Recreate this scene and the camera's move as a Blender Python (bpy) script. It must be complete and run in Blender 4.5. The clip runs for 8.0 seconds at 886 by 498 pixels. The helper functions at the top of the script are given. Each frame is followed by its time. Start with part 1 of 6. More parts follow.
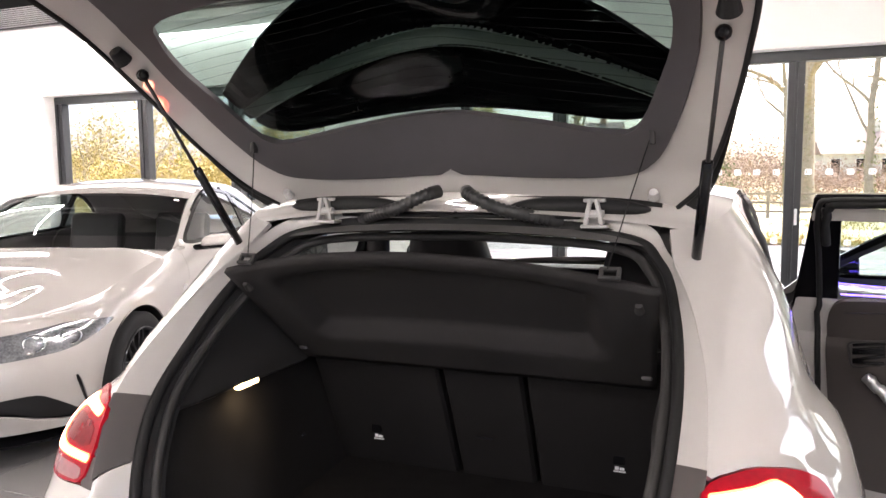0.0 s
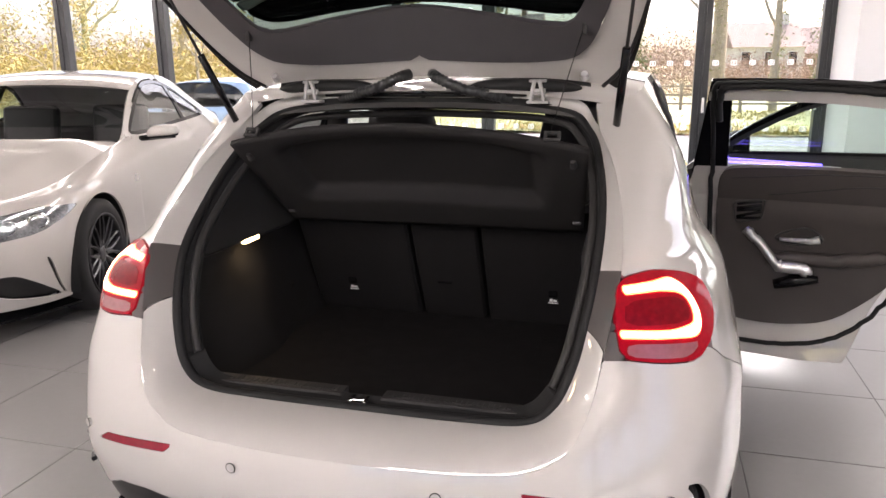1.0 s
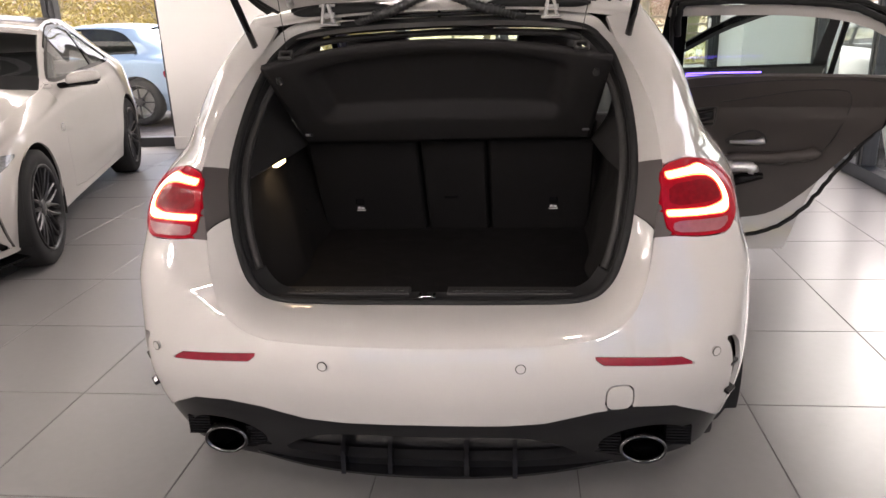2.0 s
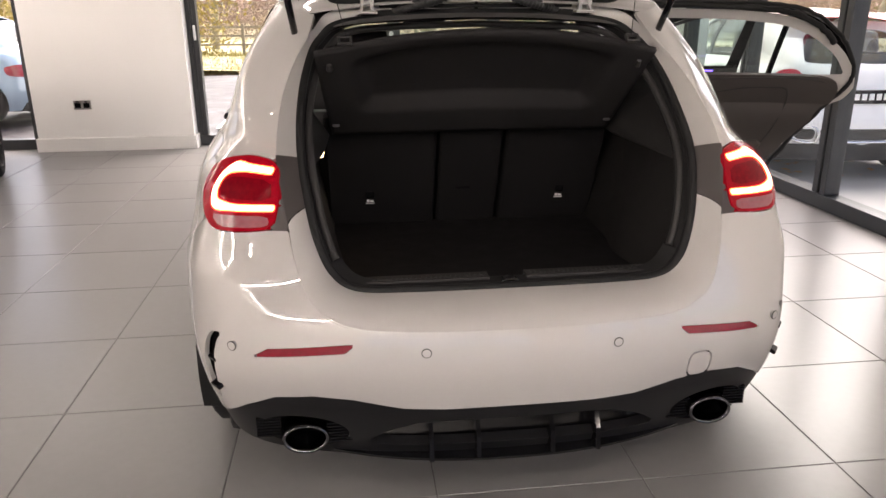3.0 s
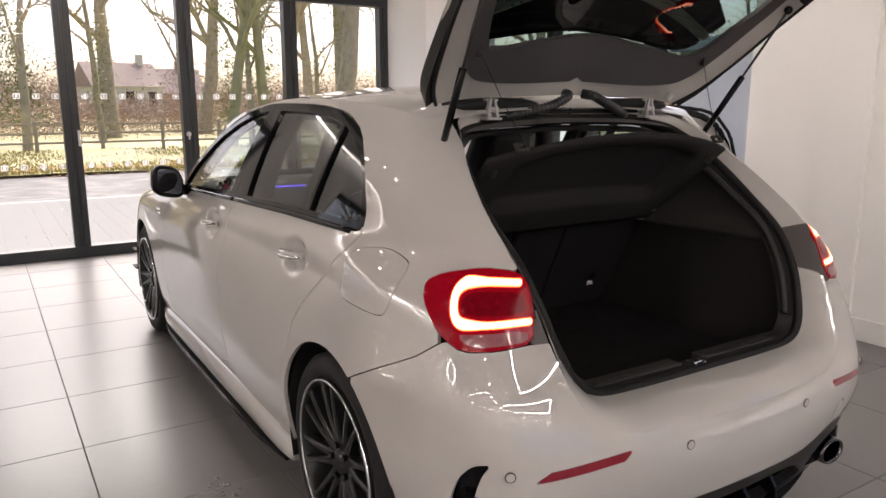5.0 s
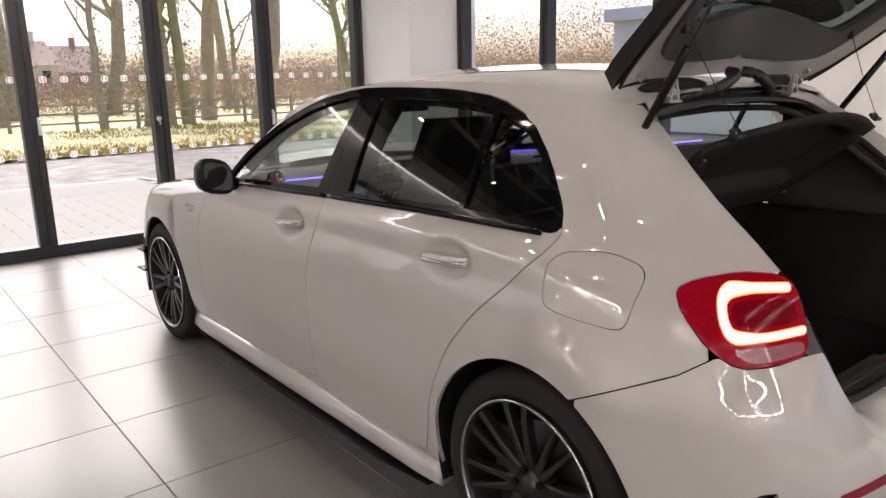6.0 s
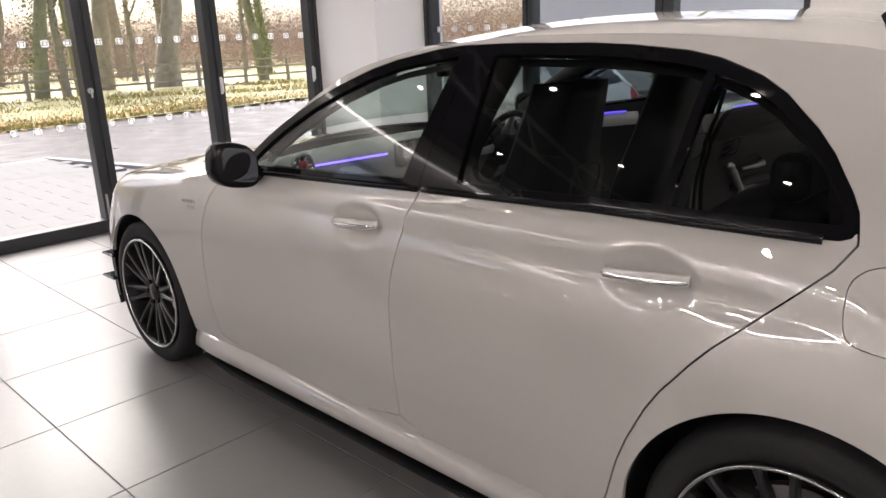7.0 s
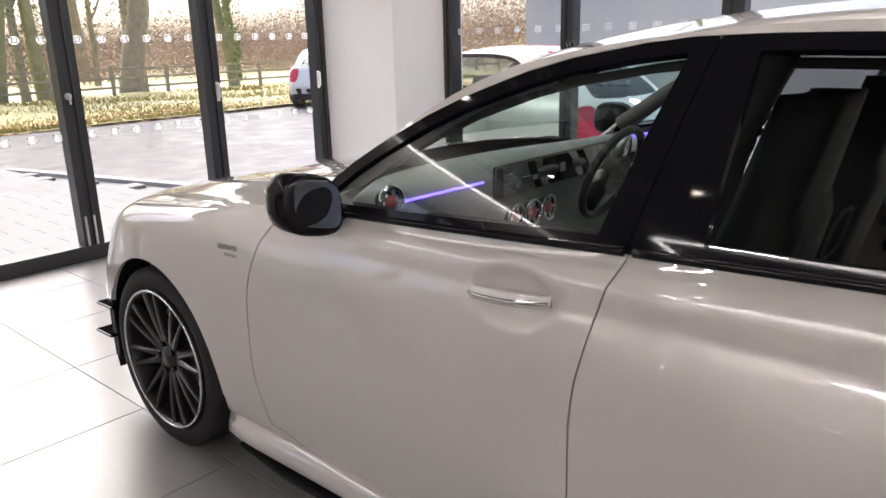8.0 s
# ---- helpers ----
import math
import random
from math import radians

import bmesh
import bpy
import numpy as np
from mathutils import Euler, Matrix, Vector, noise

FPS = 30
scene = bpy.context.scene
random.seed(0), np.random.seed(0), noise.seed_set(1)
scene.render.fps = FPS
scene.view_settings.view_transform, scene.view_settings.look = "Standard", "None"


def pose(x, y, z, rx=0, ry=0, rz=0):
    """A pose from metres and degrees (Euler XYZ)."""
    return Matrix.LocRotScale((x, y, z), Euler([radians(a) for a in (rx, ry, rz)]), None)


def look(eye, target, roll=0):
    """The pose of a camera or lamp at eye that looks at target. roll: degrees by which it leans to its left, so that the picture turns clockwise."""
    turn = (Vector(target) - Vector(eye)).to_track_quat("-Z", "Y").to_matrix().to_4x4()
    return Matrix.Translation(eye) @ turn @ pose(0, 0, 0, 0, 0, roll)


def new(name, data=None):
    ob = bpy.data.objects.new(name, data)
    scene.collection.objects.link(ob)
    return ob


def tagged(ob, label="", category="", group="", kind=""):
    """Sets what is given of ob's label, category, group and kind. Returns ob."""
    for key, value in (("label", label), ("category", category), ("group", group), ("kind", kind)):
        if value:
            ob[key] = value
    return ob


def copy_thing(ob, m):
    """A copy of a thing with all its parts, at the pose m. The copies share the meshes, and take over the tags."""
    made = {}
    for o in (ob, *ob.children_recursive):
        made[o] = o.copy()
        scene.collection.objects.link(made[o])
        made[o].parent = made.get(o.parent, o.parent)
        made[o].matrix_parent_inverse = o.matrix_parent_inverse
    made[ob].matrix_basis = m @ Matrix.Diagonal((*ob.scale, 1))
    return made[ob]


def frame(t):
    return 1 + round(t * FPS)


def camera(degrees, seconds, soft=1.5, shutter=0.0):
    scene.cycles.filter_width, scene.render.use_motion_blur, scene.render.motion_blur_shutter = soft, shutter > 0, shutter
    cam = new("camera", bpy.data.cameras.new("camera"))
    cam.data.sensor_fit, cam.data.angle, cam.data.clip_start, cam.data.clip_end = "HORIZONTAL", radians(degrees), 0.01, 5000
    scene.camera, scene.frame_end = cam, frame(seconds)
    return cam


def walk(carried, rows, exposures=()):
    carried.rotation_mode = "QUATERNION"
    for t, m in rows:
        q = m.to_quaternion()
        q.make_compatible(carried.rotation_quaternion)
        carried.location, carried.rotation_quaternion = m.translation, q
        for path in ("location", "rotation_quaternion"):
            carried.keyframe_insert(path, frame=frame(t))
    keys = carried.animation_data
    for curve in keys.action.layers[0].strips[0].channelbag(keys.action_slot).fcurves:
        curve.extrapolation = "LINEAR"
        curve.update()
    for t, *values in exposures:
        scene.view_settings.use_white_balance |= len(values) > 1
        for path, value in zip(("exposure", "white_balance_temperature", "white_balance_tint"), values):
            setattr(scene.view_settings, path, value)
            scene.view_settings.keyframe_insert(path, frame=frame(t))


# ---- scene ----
cam = camera(62.3, 8.0)
PATH = [
    (0, (0.615, -1.629, 1.424), (-0.119, 0.22, 1.222), -0.5),
    (0.5, (0.687, -1.838, 1.405), (0.033, 0.018, 1.05), -0.9),
    (1, (0.627, -2.052, 1.402), (0.106, -0.182, 0.922), -0.6),
    (1.5, (0.453, -2.256, 1.369), (0.09, -0.381, 0.777), -1.5),
    (1.7, (0.372, -2.297, 1.364), (0.069, -0.422, 0.738), -2.0),
    (2.8, (-0.238, -2.326, 1.317), (-0.116, -0.432, 0.684), -0.9),
    (3, (-0.396, -2.343, 1.323), (-0.164, -0.458, 0.697), -0.3),
    (3.5, (-0.661, -2.323, 1.324), (-0.247, -0.466, 0.706), -0.0),
    (4, (-1.006, -2.154, 1.334), (-0.316, -0.356, 0.794), 0.3),
    (4.5, (-1.33, -2.052, 1.342), (-0.416, -0.328, 0.906), 0.6),
    (5, (-1.648, -1.843, 1.355), (-0.606, -0.181, 0.965), -0.1),
    (5.2, (-1.715, -1.726, 1.329), (-0.66, -0.069, 0.95), -0.3),
    (6.3, (-2.208, -1.002, 1.405), (-0.917, 0.441, 0.901), -1.8),
    (6.5, (-2.23, -0.841, 1.391), (-0.901, 0.558, 0.866), -2.3),
    (7, (-2.174, -0.36, 1.386), (-0.796, 0.975, 0.822), -2.2),
    (7.5, (-2.156, 0.046, 1.381), (-0.749, 1.35, 0.814), -1.4),
    (8, (-1.979, 0.46, 1.358), (-0.533, 1.728, 0.81), -1.5),
]
EXPOSURES = [(0.0, 2.45, 6450, 18), (0.8, 2.25, 6500, 19), (1.7, 2.05, 6600, 18), (3.0, 1.85, 6850, 18), (5.0, 1.3, 6750, 18), (6.3, 1.4, 6600, 17), (8.0, 1.55, 6400, 16)]
walk(cam, [(t, look(eye, target, roll)) for t, eye, target, roll in PATH], EXPOSURES)

# ---- world and light ----
world = bpy.data.worlds.new("world")
scene.world = world
world.use_nodes = True
wn = world.node_tree.nodes
sky = wn.new("ShaderNodeTexSky")
sky.sky_type, sky.sun_disc = "NISHITA", False
sky.sun_elevation, sky.sun_rotation = radians(48), radians(18)
sky.air_density, sky.dust_density, sky.ozone_density = 0.6, 5.0, 0.6
world.node_tree.links.new(sky.outputs[0], wn["Background"].inputs[0])
wn["Background"].inputs[1].default_value = 0.15
sun = new("sun", bpy.data.lights.new("sun", "SUN"))
sun.data.energy, sun.data.angle, sun.data.color = 3.0, radians(60), (1.0, 0.97, 0.94)
sun.matrix_world = look((3.0, 9.0, 11), (0, 0, 0))


# ---- materials ----
def mat(name, color, rough=0.5, metal=0.0, var=0.12, scale=8.0, fine=90.0, bump=0.0, coat=0.0, emit=0.0, trans=0.0, spec=0.5, ior=1.45, island=False, rnd=0.0):
    """A surface whose colour, gloss and relief vary at two scales."""
    m = bpy.data.materials.new(name)
    m.use_nodes = True
    nt = m.node_tree
    n, l = nt.nodes, nt.links
    b = n["Principled BSDF"]
    b.inputs["Metallic"].default_value = metal
    b.inputs["Coat Weight"].default_value = coat
    b.inputs["Coat Roughness"].default_value = 0.008
    b.inputs["Specular IOR Level"].default_value = spec
    b.inputs["IOR"].default_value = ior
    b.inputs["Transmission Weight"].default_value = trans
    if emit:
        b.inputs["Emission Color"].default_value = (*color, 1)
        b.inputs["Emission Strength"].default_value = emit
    tc = n.new("ShaderNodeTexCoord")
    na, nb = n.new("ShaderNodeTexNoise"), n.new("ShaderNodeTexNoise")
    na.inputs["Scale"].default_value, nb.inputs["Scale"].default_value = scale, fine
    na.inputs["Detail"].default_value = nb.inputs["Detail"].default_value = 3
    l.new(tc.outputs["Object"], na.inputs["Vector"])
    l.new(tc.outputs["Object"], nb.inputs["Vector"])
    mix = n.new("ShaderNodeMath")
    mix.operation = "MULTIPLY_ADD"
    mix.inputs[1].default_value = 0.5
    l.new(nb.outputs["Fac"], mix.inputs[0])
    half = n.new("ShaderNodeMath")
    half.operation = "MULTIPLY"
    half.inputs[1].default_value = 0.5
    l.new(na.outputs["Fac"], half.inputs[0])
    l.new(half.outputs[0], mix.inputs[2])
    val = mix.outputs[0]
    if rnd:
        info = n.new("ShaderNodeObjectInfo") if not island else n.new("ShaderNodeNewGeometry")
        ad = n.new("ShaderNodeMath")
        ad.operation = "MULTIPLY_ADD"
        ad.inputs[1].default_value = rnd
        l.new(info.outputs["Random" if not island else "Random Per Island"], ad.inputs[0])
        l.new(val, ad.inputs[2])
        val = ad.outputs[0]
    ramp = n.new("ShaderNodeValToRGB")
    e = ramp.color_ramp.elements
    e[0].position, e[1].position = 0.3, 0.7 + rnd
    e[0].color = (*[c * (1 - var) for c in color], 1)
    e[1].color = (*[min(1.0, c * (1 + var)) for c in color], 1)
    l.new(val, ramp.inputs[0])
    l.new(ramp.outputs[0], b.inputs["Base Color"])
    rr = n.new("ShaderNodeMapRange")
    rr.inputs["To Min"].default_value, rr.inputs["To Max"].default_value = max(0.0, rough * (1 - var * 1.5)), min(1.0, rough * (1 + var * 1.5))
    l.new(na.outputs["Fac"], rr.inputs["Value"])
    l.new(rr.outputs[0], b.inputs["Roughness"])
    if bump:
        bp = n.new("ShaderNodeBump")
        bp.inputs["Strength"].default_value, bp.inputs["Distance"].default_value = bump, 0.004
        l.new(nb.outputs["Fac"], bp.inputs["Height"])
        l.new(bp.outputs[0], b.inputs["Normal"])
    return m


def glass_mat(name, color, gloss=0.05):
    """Thin pane: clear or tinted see-through, with mirror gloss that grows towards grazing angles."""
    m = bpy.data.materials.new(name)
    m.use_nodes = True
    n, l = m.node_tree.nodes, m.node_tree.links
    n.remove(n["Principled BSDF"])
    t, g, f, mx = n.new("ShaderNodeBsdfTransparent"), n.new("ShaderNodeBsdfGlossy"), n.new("ShaderNodeLayerWeight"), n.new("ShaderNodeMixShader")
    t.inputs[0].default_value = (*color, 1)
    g.inputs["Roughness"].default_value = 0.01
    f.inputs["Blend"].default_value = 0.5
    p, r = n.new("ShaderNodeMath"), n.new("ShaderNodeMapRange")
    p.operation = "POWER"
    p.inputs[1].default_value = 4.0
    r.inputs["To Min"].default_value, r.inputs["To Max"].default_value = gloss, 0.85
    l.new(f.outputs["Facing"], p.inputs[0])
    l.new(p.outputs[0], r.inputs["Value"])
    l.new(r.outputs[0], mx.inputs[0])
    l.new(t.outputs[0], mx.inputs[1])
    l.new(g.outputs[0], mx.inputs[2])
    l.new(mx.outputs[0], n["Material Output"].inputs[0])
    return m


M_WALL = mat("painted_plaster", (0.82, 0.81, 0.79), 0.7, var=0.03, scale=1.5, fine=250, bump=0.03)
M_FRAME = mat("anthracite_aluminium", (0.035, 0.037, 0.04), 0.35, metal=0.3, var=0.1, scale=6, fine=300, bump=0.02)
M_CEIL = mat("dark_ceiling", (0.055, 0.055, 0.058), 0.8, var=0.2)
M_SKIRT = mat("skirting_gloss", (0.78, 0.77, 0.75), 0.35, var=0.02)
M_TILE = mat("porcelain_tile", (0.19, 0.185, 0.183), 0.28, var=0.05, scale=2.2, fine=30, bump=0.004, rnd=0.08)
M_GROUT = mat("grout", (0.105, 0.10, 0.098), 0.9, var=0.2)
M_GLASS = glass_mat("window_glass", (0.96, 0.98, 0.97), 0.02)
M_PAVE = mat("concrete_paving", (0.30, 0.295, 0.29), 0.85, var=0.15, scale=1.5, fine=60, bump=0.1)
M_ASPH = mat("asphalt", (0.066, 0.060, 0.064), 0.9, spec=0.2, var=0.8, scale=2.4, fine=13, bump=0.5)
M_GRASS = mat("winter_grass", (0.30, 0.27, 0.10), 0.9, var=0.4, scale=0.6, fine=20, bump=0.3)
M_CHROME = mat("chrome", (0.75, 0.75, 0.76), 0.12, metal=1.0, var=0.03)
M_LED = mat("led_strip", (1.0, 0.96, 0.9), 0.5, emit=4.0)
M_PAINT = mat("white_car_paint", (0.44, 0.424, 0.406), 0.5, var=0.01, coat=1.0, scale=3, spec=0.0)
M_PAINT.node_tree.nodes["Principled BSDF"].inputs["Coat IOR"].default_value = 1.85
M_BLACK = mat("gloss_black_plastic", (0.005, 0.005, 0.006), 0.05, var=0.05, coat=0.0, spec=0.2)
M_TINT = glass_mat("privacy_glass", (0.10, 0.105, 0.11), 0.05)
M_PRIVACY = glass_mat("rear_side_glass", (0.27, 0.29, 0.29), 0.035)
M_REARGLASS = glass_mat("green_rear_glass", (0.20, 0.27, 0.25), 0.04)
M_MIDGLASS = glass_mat("light_tinted_glass", (0.55, 0.58, 0.58), 0.05)
M_GLOSS = mat("piano_black_plastic", (0.006, 0.006, 0.007), 0.06, var=0.05, spec=0.6)
M_CARGLASS = glass_mat("green_car_glass", (0.80, 0.90, 0.86), 0.075)
M_RUBBER = mat("black_rubber", (0.013, 0.013, 0.0135), 0.6, spec=0.2, var=0.15, fine=200, bump=0.05)
M_TYRE = mat("tyre_rubber", (0.018, 0.018, 0.019), 0.65, spec=0.2, var=0.2, fine=160, bump=0.08)
M_RIM = mat("dark_grey_alloy", (0.028, 0.028, 0.030), 0.3, metal=0.5, var=0.1)
M_RIMCUT = mat("machined_alloy", (0.6, 0.6, 0.61), 0.25, metal=1.0, var=0.06)
M_TRIM = mat("dark_grain_plastic", (0.030, 0.029, 0.029), 0.55, spec=0.25, var=0.12, scale=10, fine=500, bump=0.06)
M_GREYTRIM = mat("grey_grain_plastic", (0.062, 0.059, 0.063), 0.5, spec=0.3, var=0.08, scale=10, fine=600, bump=0.05)
M_CARPET = mat("boot_carpet", (0.012, 0.0115, 0.012), 0.95, spec=0.07, var=0.25, scale=20, fine=400, bump=0.4)
M_SHELF = mat("shelf_felt", (0.021, 0.020, 0.0205), 0.95, spec=0.1, var=0.2, scale=14, fine=400, bump=0.35)
M_FELT = mat("boot_side_felt", (0.018, 0.0172, 0.0172), 0.95, spec=0.1, var=0.25, scale=16, fine=400, bump=0.4)
M_LEATHER = mat("black_leather", (0.022, 0.021, 0.022), 0.45, spec=0.25, var=0.15, scale=15, fine=180, bump=0.12)
M_SATIN = mat("satin_aluminium", (0.62, 0.62, 0.62), 0.32, metal=0.9, var=0.05)
M_REDLENS = mat("red_lens", (0.12, 0.0015, 0.005), 0.1, coat=0.0, spec=0.12, var=0.3, scale=40, emit=0.42)
M_DARKRED = mat("dark_red_bowl", (0.07, 0.001, 0.003), 0.12, spec=0.1, var=0.4, scale=60, emit=0.42)
M_REDREFL = mat("red_reflector", (0.20, 0.006, 0.018), 0.2, coat=0.3, var=0.2, scale=60, fine=600)
M_PINKLENS = mat("clear_lens", (0.24, 0.07, 0.085), 0.2, coat=0.5, var=0.1, scale=60)
M_TAIL = mat("tail_led", (1.0, 0.09, 0.03), 0.4, emit=3.4)
# paler glow colour for the burnt-out middle of the lit LED
M_TAILCORE = mat("tail_led_glare", (1.0, 0.46, 0.28), 0.4, emit=3.6)
M_BROWN = mat("brown_grey_plastic", (0.055, 0.048, 0.046), 0.5, var=0.1, fine=500, bump=0.05)
M_WARM = mat("boot_lamp", (1.0, 0.72, 0.35), 0.4, emit=2.2)
M_BLUELED = mat("ambient_led", (0.16, 0.10, 1.0), 0.4, emit=1.3)
M_LABEL = mat("white_print", (0.75, 0.75, 0.75), 0.5, var=0.03)
M_STEEL = mat("brake_steel", (0.35, 0.34, 0.33), 0.35, metal=1.0, var=0.2)
M_DUCT = mat("duct_plastic", (0.025, 0.025, 0.026), 0.4, var=0.1)
M_SCREEN = mat("screen_glass", (0.008, 0.009, 0.01), 0.06, coat=1.0, var=0.02)


# ---- mesh helpers ----
def link(name, verts, faces, material, parent=None, smooth=False, label=""):
    me = bpy.data.meshes.new(name)
    me.from_pydata(np.array(verts, float).tolist(), [], faces.tolist() if isinstance(faces, np.ndarray) else [[int(i) for i in f] for f in faces])
    me.validate()
    if smooth:
        me.polygons.foreach_set("use_smooth", [True] * len(me.polygons))
    if material:
        me.materials.append(material)
    ob = new(name, me)
    if parent:
        ob.parent = parent
    if label:
        ob["label"] = label
    return ob


def part(name, bm, material, parent=None, label="", smooth=False):
    me = bpy.data.meshes.new(name)
    bmesh.ops.recalc_face_normals(bm, faces=bm.faces[:])
    bm.to_mesh(me)
    bm.free()
    if smooth:
        me.polygons.foreach_set("use_smooth", [True] * len(me.polygons))
    me.materials.append(material)
    ob = new(name, me)
    if parent:
        ob.parent = parent
    if label:
        ob["label"] = label
    return ob


def add_box(bm, lo, hi, bevel=0.0, m=None, seg=2):
    r = bmesh.ops.create_cube(bm, size=1.0)
    vs = r["verts"]
    for v in vs:
        v.co = Vector([lo[i] + (v.co[i] + 0.5) * (hi[i] - lo[i]) for i in range(3)])
    if m:
        bmesh.ops.transform(bm, matrix=m, verts=vs)
    if bevel:
        es = {e for v in vs for e in v.link_edges}
        bmesh.ops.bevel(bm, geom=list(es), offset=bevel, segments=seg, affect="EDGES", profile=0.5)
    return bm


def box(name, lo, hi, material, parent=None, bevel=0.0, label="", m=None, seg=2):
    return part(name, add_box(bmesh.new(), lo, hi, bevel, m, seg), material, parent, label)


def empty(name, loc=(0, 0, 0), m=None):
    e = new(name)
    e.matrix_world = m if m is not None else Matrix.Translation(loc)
    e.empty_display_size = 0.2
    return e


def struct(ob, label, category):
    return tagged(ob, label, category, kind="structure")


# ---- the room ----
FY, RX, CEIL = 5.18, 2.57, 3.55
GLY, GLX = 5.40, 2.81
HEAD = 2.44


def wall(name, boxes, label):
    bm = bmesh.new()
    for lo, hi in boxes:
        add_box(bm, lo, hi)
    return struct(part(name, bm, M_WALL), label, "wall")


wall("wall_north", [((-8.3, FY, 0), (-7.45, 5.55, CEIL)), ((-3.42, FY, 0), (-1.95, 5.55, CEIL)), ((-7.45, FY, HEAD), (-3.42, 5.55, CEIL)), ((-1.95, FY, HEAD), (2.17, 5.55, CEIL))],
     "white painted showroom wall with wide glazed openings")
wall("wall_east", [((RX, -1.9, 0), (3.0, 0.39, CEIL)), ((RX, -9.0, 0), (3.0, -7.6, CEIL)), ((RX, -7.6, HEAD), (3.0, -1.9, CEIL)), ((RX - 0.03, 0.39, 0), (3.0, 0.66, CEIL)), ((RX, 0.66, 0), (3.0, 1.18, CEIL)), ((RX, 1.18, HEAD), (3.0, 4.55, CEIL))],
     "white painted side wall with a shallow pilaster")
wall("corner_column", [((2.17, 4.55, 0), (3.0, 5.55, CEIL))], "white painted corner column between glazed walls")
wall("wall_west", [((-8.6, -9.0, 0), (-8.3, 5.55, CEIL))], "white painted showroom wall")
wall("wall_south", [((-8.3, -9.3, 0), (-3.0, -9.0, CEIL)), ((2.2, -9.3, 0), (3.0, -9.0, CEIL)), ((-3.0, -9.3, HEAD), (2.2, -9.0, CEIL))], "white painted showroom wall")
ceiling = struct(box("ceiling", (-8.6, -9.3, CEIL), (3.0, 5.55, CEIL + 0.2), M_CEIL), "dark grey showroom ceiling", "ceiling")

# skirting boards
for lo, hi in (((-3.44, FY - 0.018, 0), (-1.93, FY, 0.13)), ((-8.3, FY - 0.018, 0), (-7.45, FY, 0.13)), ((RX - 0.018, 0.66, 0), (RX, 1.2, 0.13)), ((RX - 0.048, 0.37, 0), (RX - 0.03, 0.68, 0.13)),
               ((RX - 0.018, -1.9, 0), (RX, 0.39, 0.13)), ((-3.44, FY, 0), (-3.42, GLY - 0.05, 0.13)), ((-1.95, FY, 0), (-1.93, GLY - 0.05, 0.13)), ((2.15, FY - 0.6, 0), (2.17, GLY - 0.05, 0.13)), ((RX, 1.18, 0), (GLX - 0.05, 1.2, 0.13)), ((2.15, 4.53, 0), (GLX - 0.05, 4.55, 0.13))):
    struct(box("baseboard", lo, hi, M_SKIRT, bevel=0.004), "white painted skirting board", "skirting board")


# ---- glazing ----
def glazing(name, a, b, z0, z1, mulls, label, handles=()):
    """A run of framed glass from a to b (plan points); mulls: distances of the uprights along it."""
    a, b = Vector((*a, 0)), Vector((*b, 0))
    run = (b - a).length
    ang = math.atan2(b.y - a.y, b.x - a.x)
    root = empty(name, m=Matrix.Translation(a) @ Matrix.Rotation(ang, 4, "Z"))
    tagged(root, label, "window", kind="structure")
    box("sill", (0, -0.06, z0), (run, 0.06, z0 + 0.10), M_FRAME, root, 0.004)
    box("head", (0, -0.06, z1 - 0.09), (run, 0.06, z1), M_FRAME, root, 0.004)
    last = 0.0
    for k, (d, w) in enumerate(mulls):
        bm = bmesh.new()
        add_box(bm, (d - w / 2, -0.055, z0 + 0.1), (d - 0.012, 0.055, z1 - 0.09), 0.004)
        add_box(bm, (d + 0.012, -0.055, z0 + 0.1), (d + w / 2, 0.055, z1 - 0.09), 0.004)
        add_box(bm, (d - 0.012, -0.04, z0 + 0.1), (d + 0.012, 0.05, z1 - 0.09))
        part("mullion", bm, M_FRAME, root)
    ds = [d for d, w in mulls]
    for p, q in zip(ds[:-1], ds[1:]):
        pane = box("pane", (p + 0.03, -0.004, z0 + 0.08), (q - 0.03, 0.004, z1 - 0.07), M_GLASS, root)
        pane.visible_shadow = False
    return root


win_doors = glazing("window_1", (-1.95, GLY), (2.17, GLY), 0, HEAD, [(0.05, 0.10), (1.0, 0.13), (2.01, 0.13), (3.03, 0.13), (4.07, 0.10)], "anthracite framed folding glass doors in the front wall")
win_left = glazing("window_2", (-7.45, GLY), (-3.42, GLY), 0, HEAD, [(0.05, 0.14), (1.42, 0.14), (2.75, 0.14), (3.98, 0.10)], "anthracite framed shopfront window in the front wall")
win_right = glazing("window_3", (GLX, 4.55), (GLX, 1.18), 0, HEAD, [(0.05, 0.10), (1.17, 0.10), (2.35, 0.14), (3.32, 0.10)], "anthracite framed shopfront window in the side wall")
win_rear = glazing("window_4", (GLX, -1.9), (GLX, -7.6), 0, HEAD, [(0.05, 0.10), (1.45, 0.12), (2.85, 0.12), (4.25, 0.12), (5.65, 0.10)], "anthracite framed shopfront window farther along the side wall")
win_back = glazing("window_5", (2.2, -9.12), (-3.0, -9.12), 0, HEAD, [(0.05, 0.10), (1.3, 0.12), (2.6, 0.12), (3.9, 0.12), (5.15, 0.10)], "anthracite framed shopfront window in the back wall")


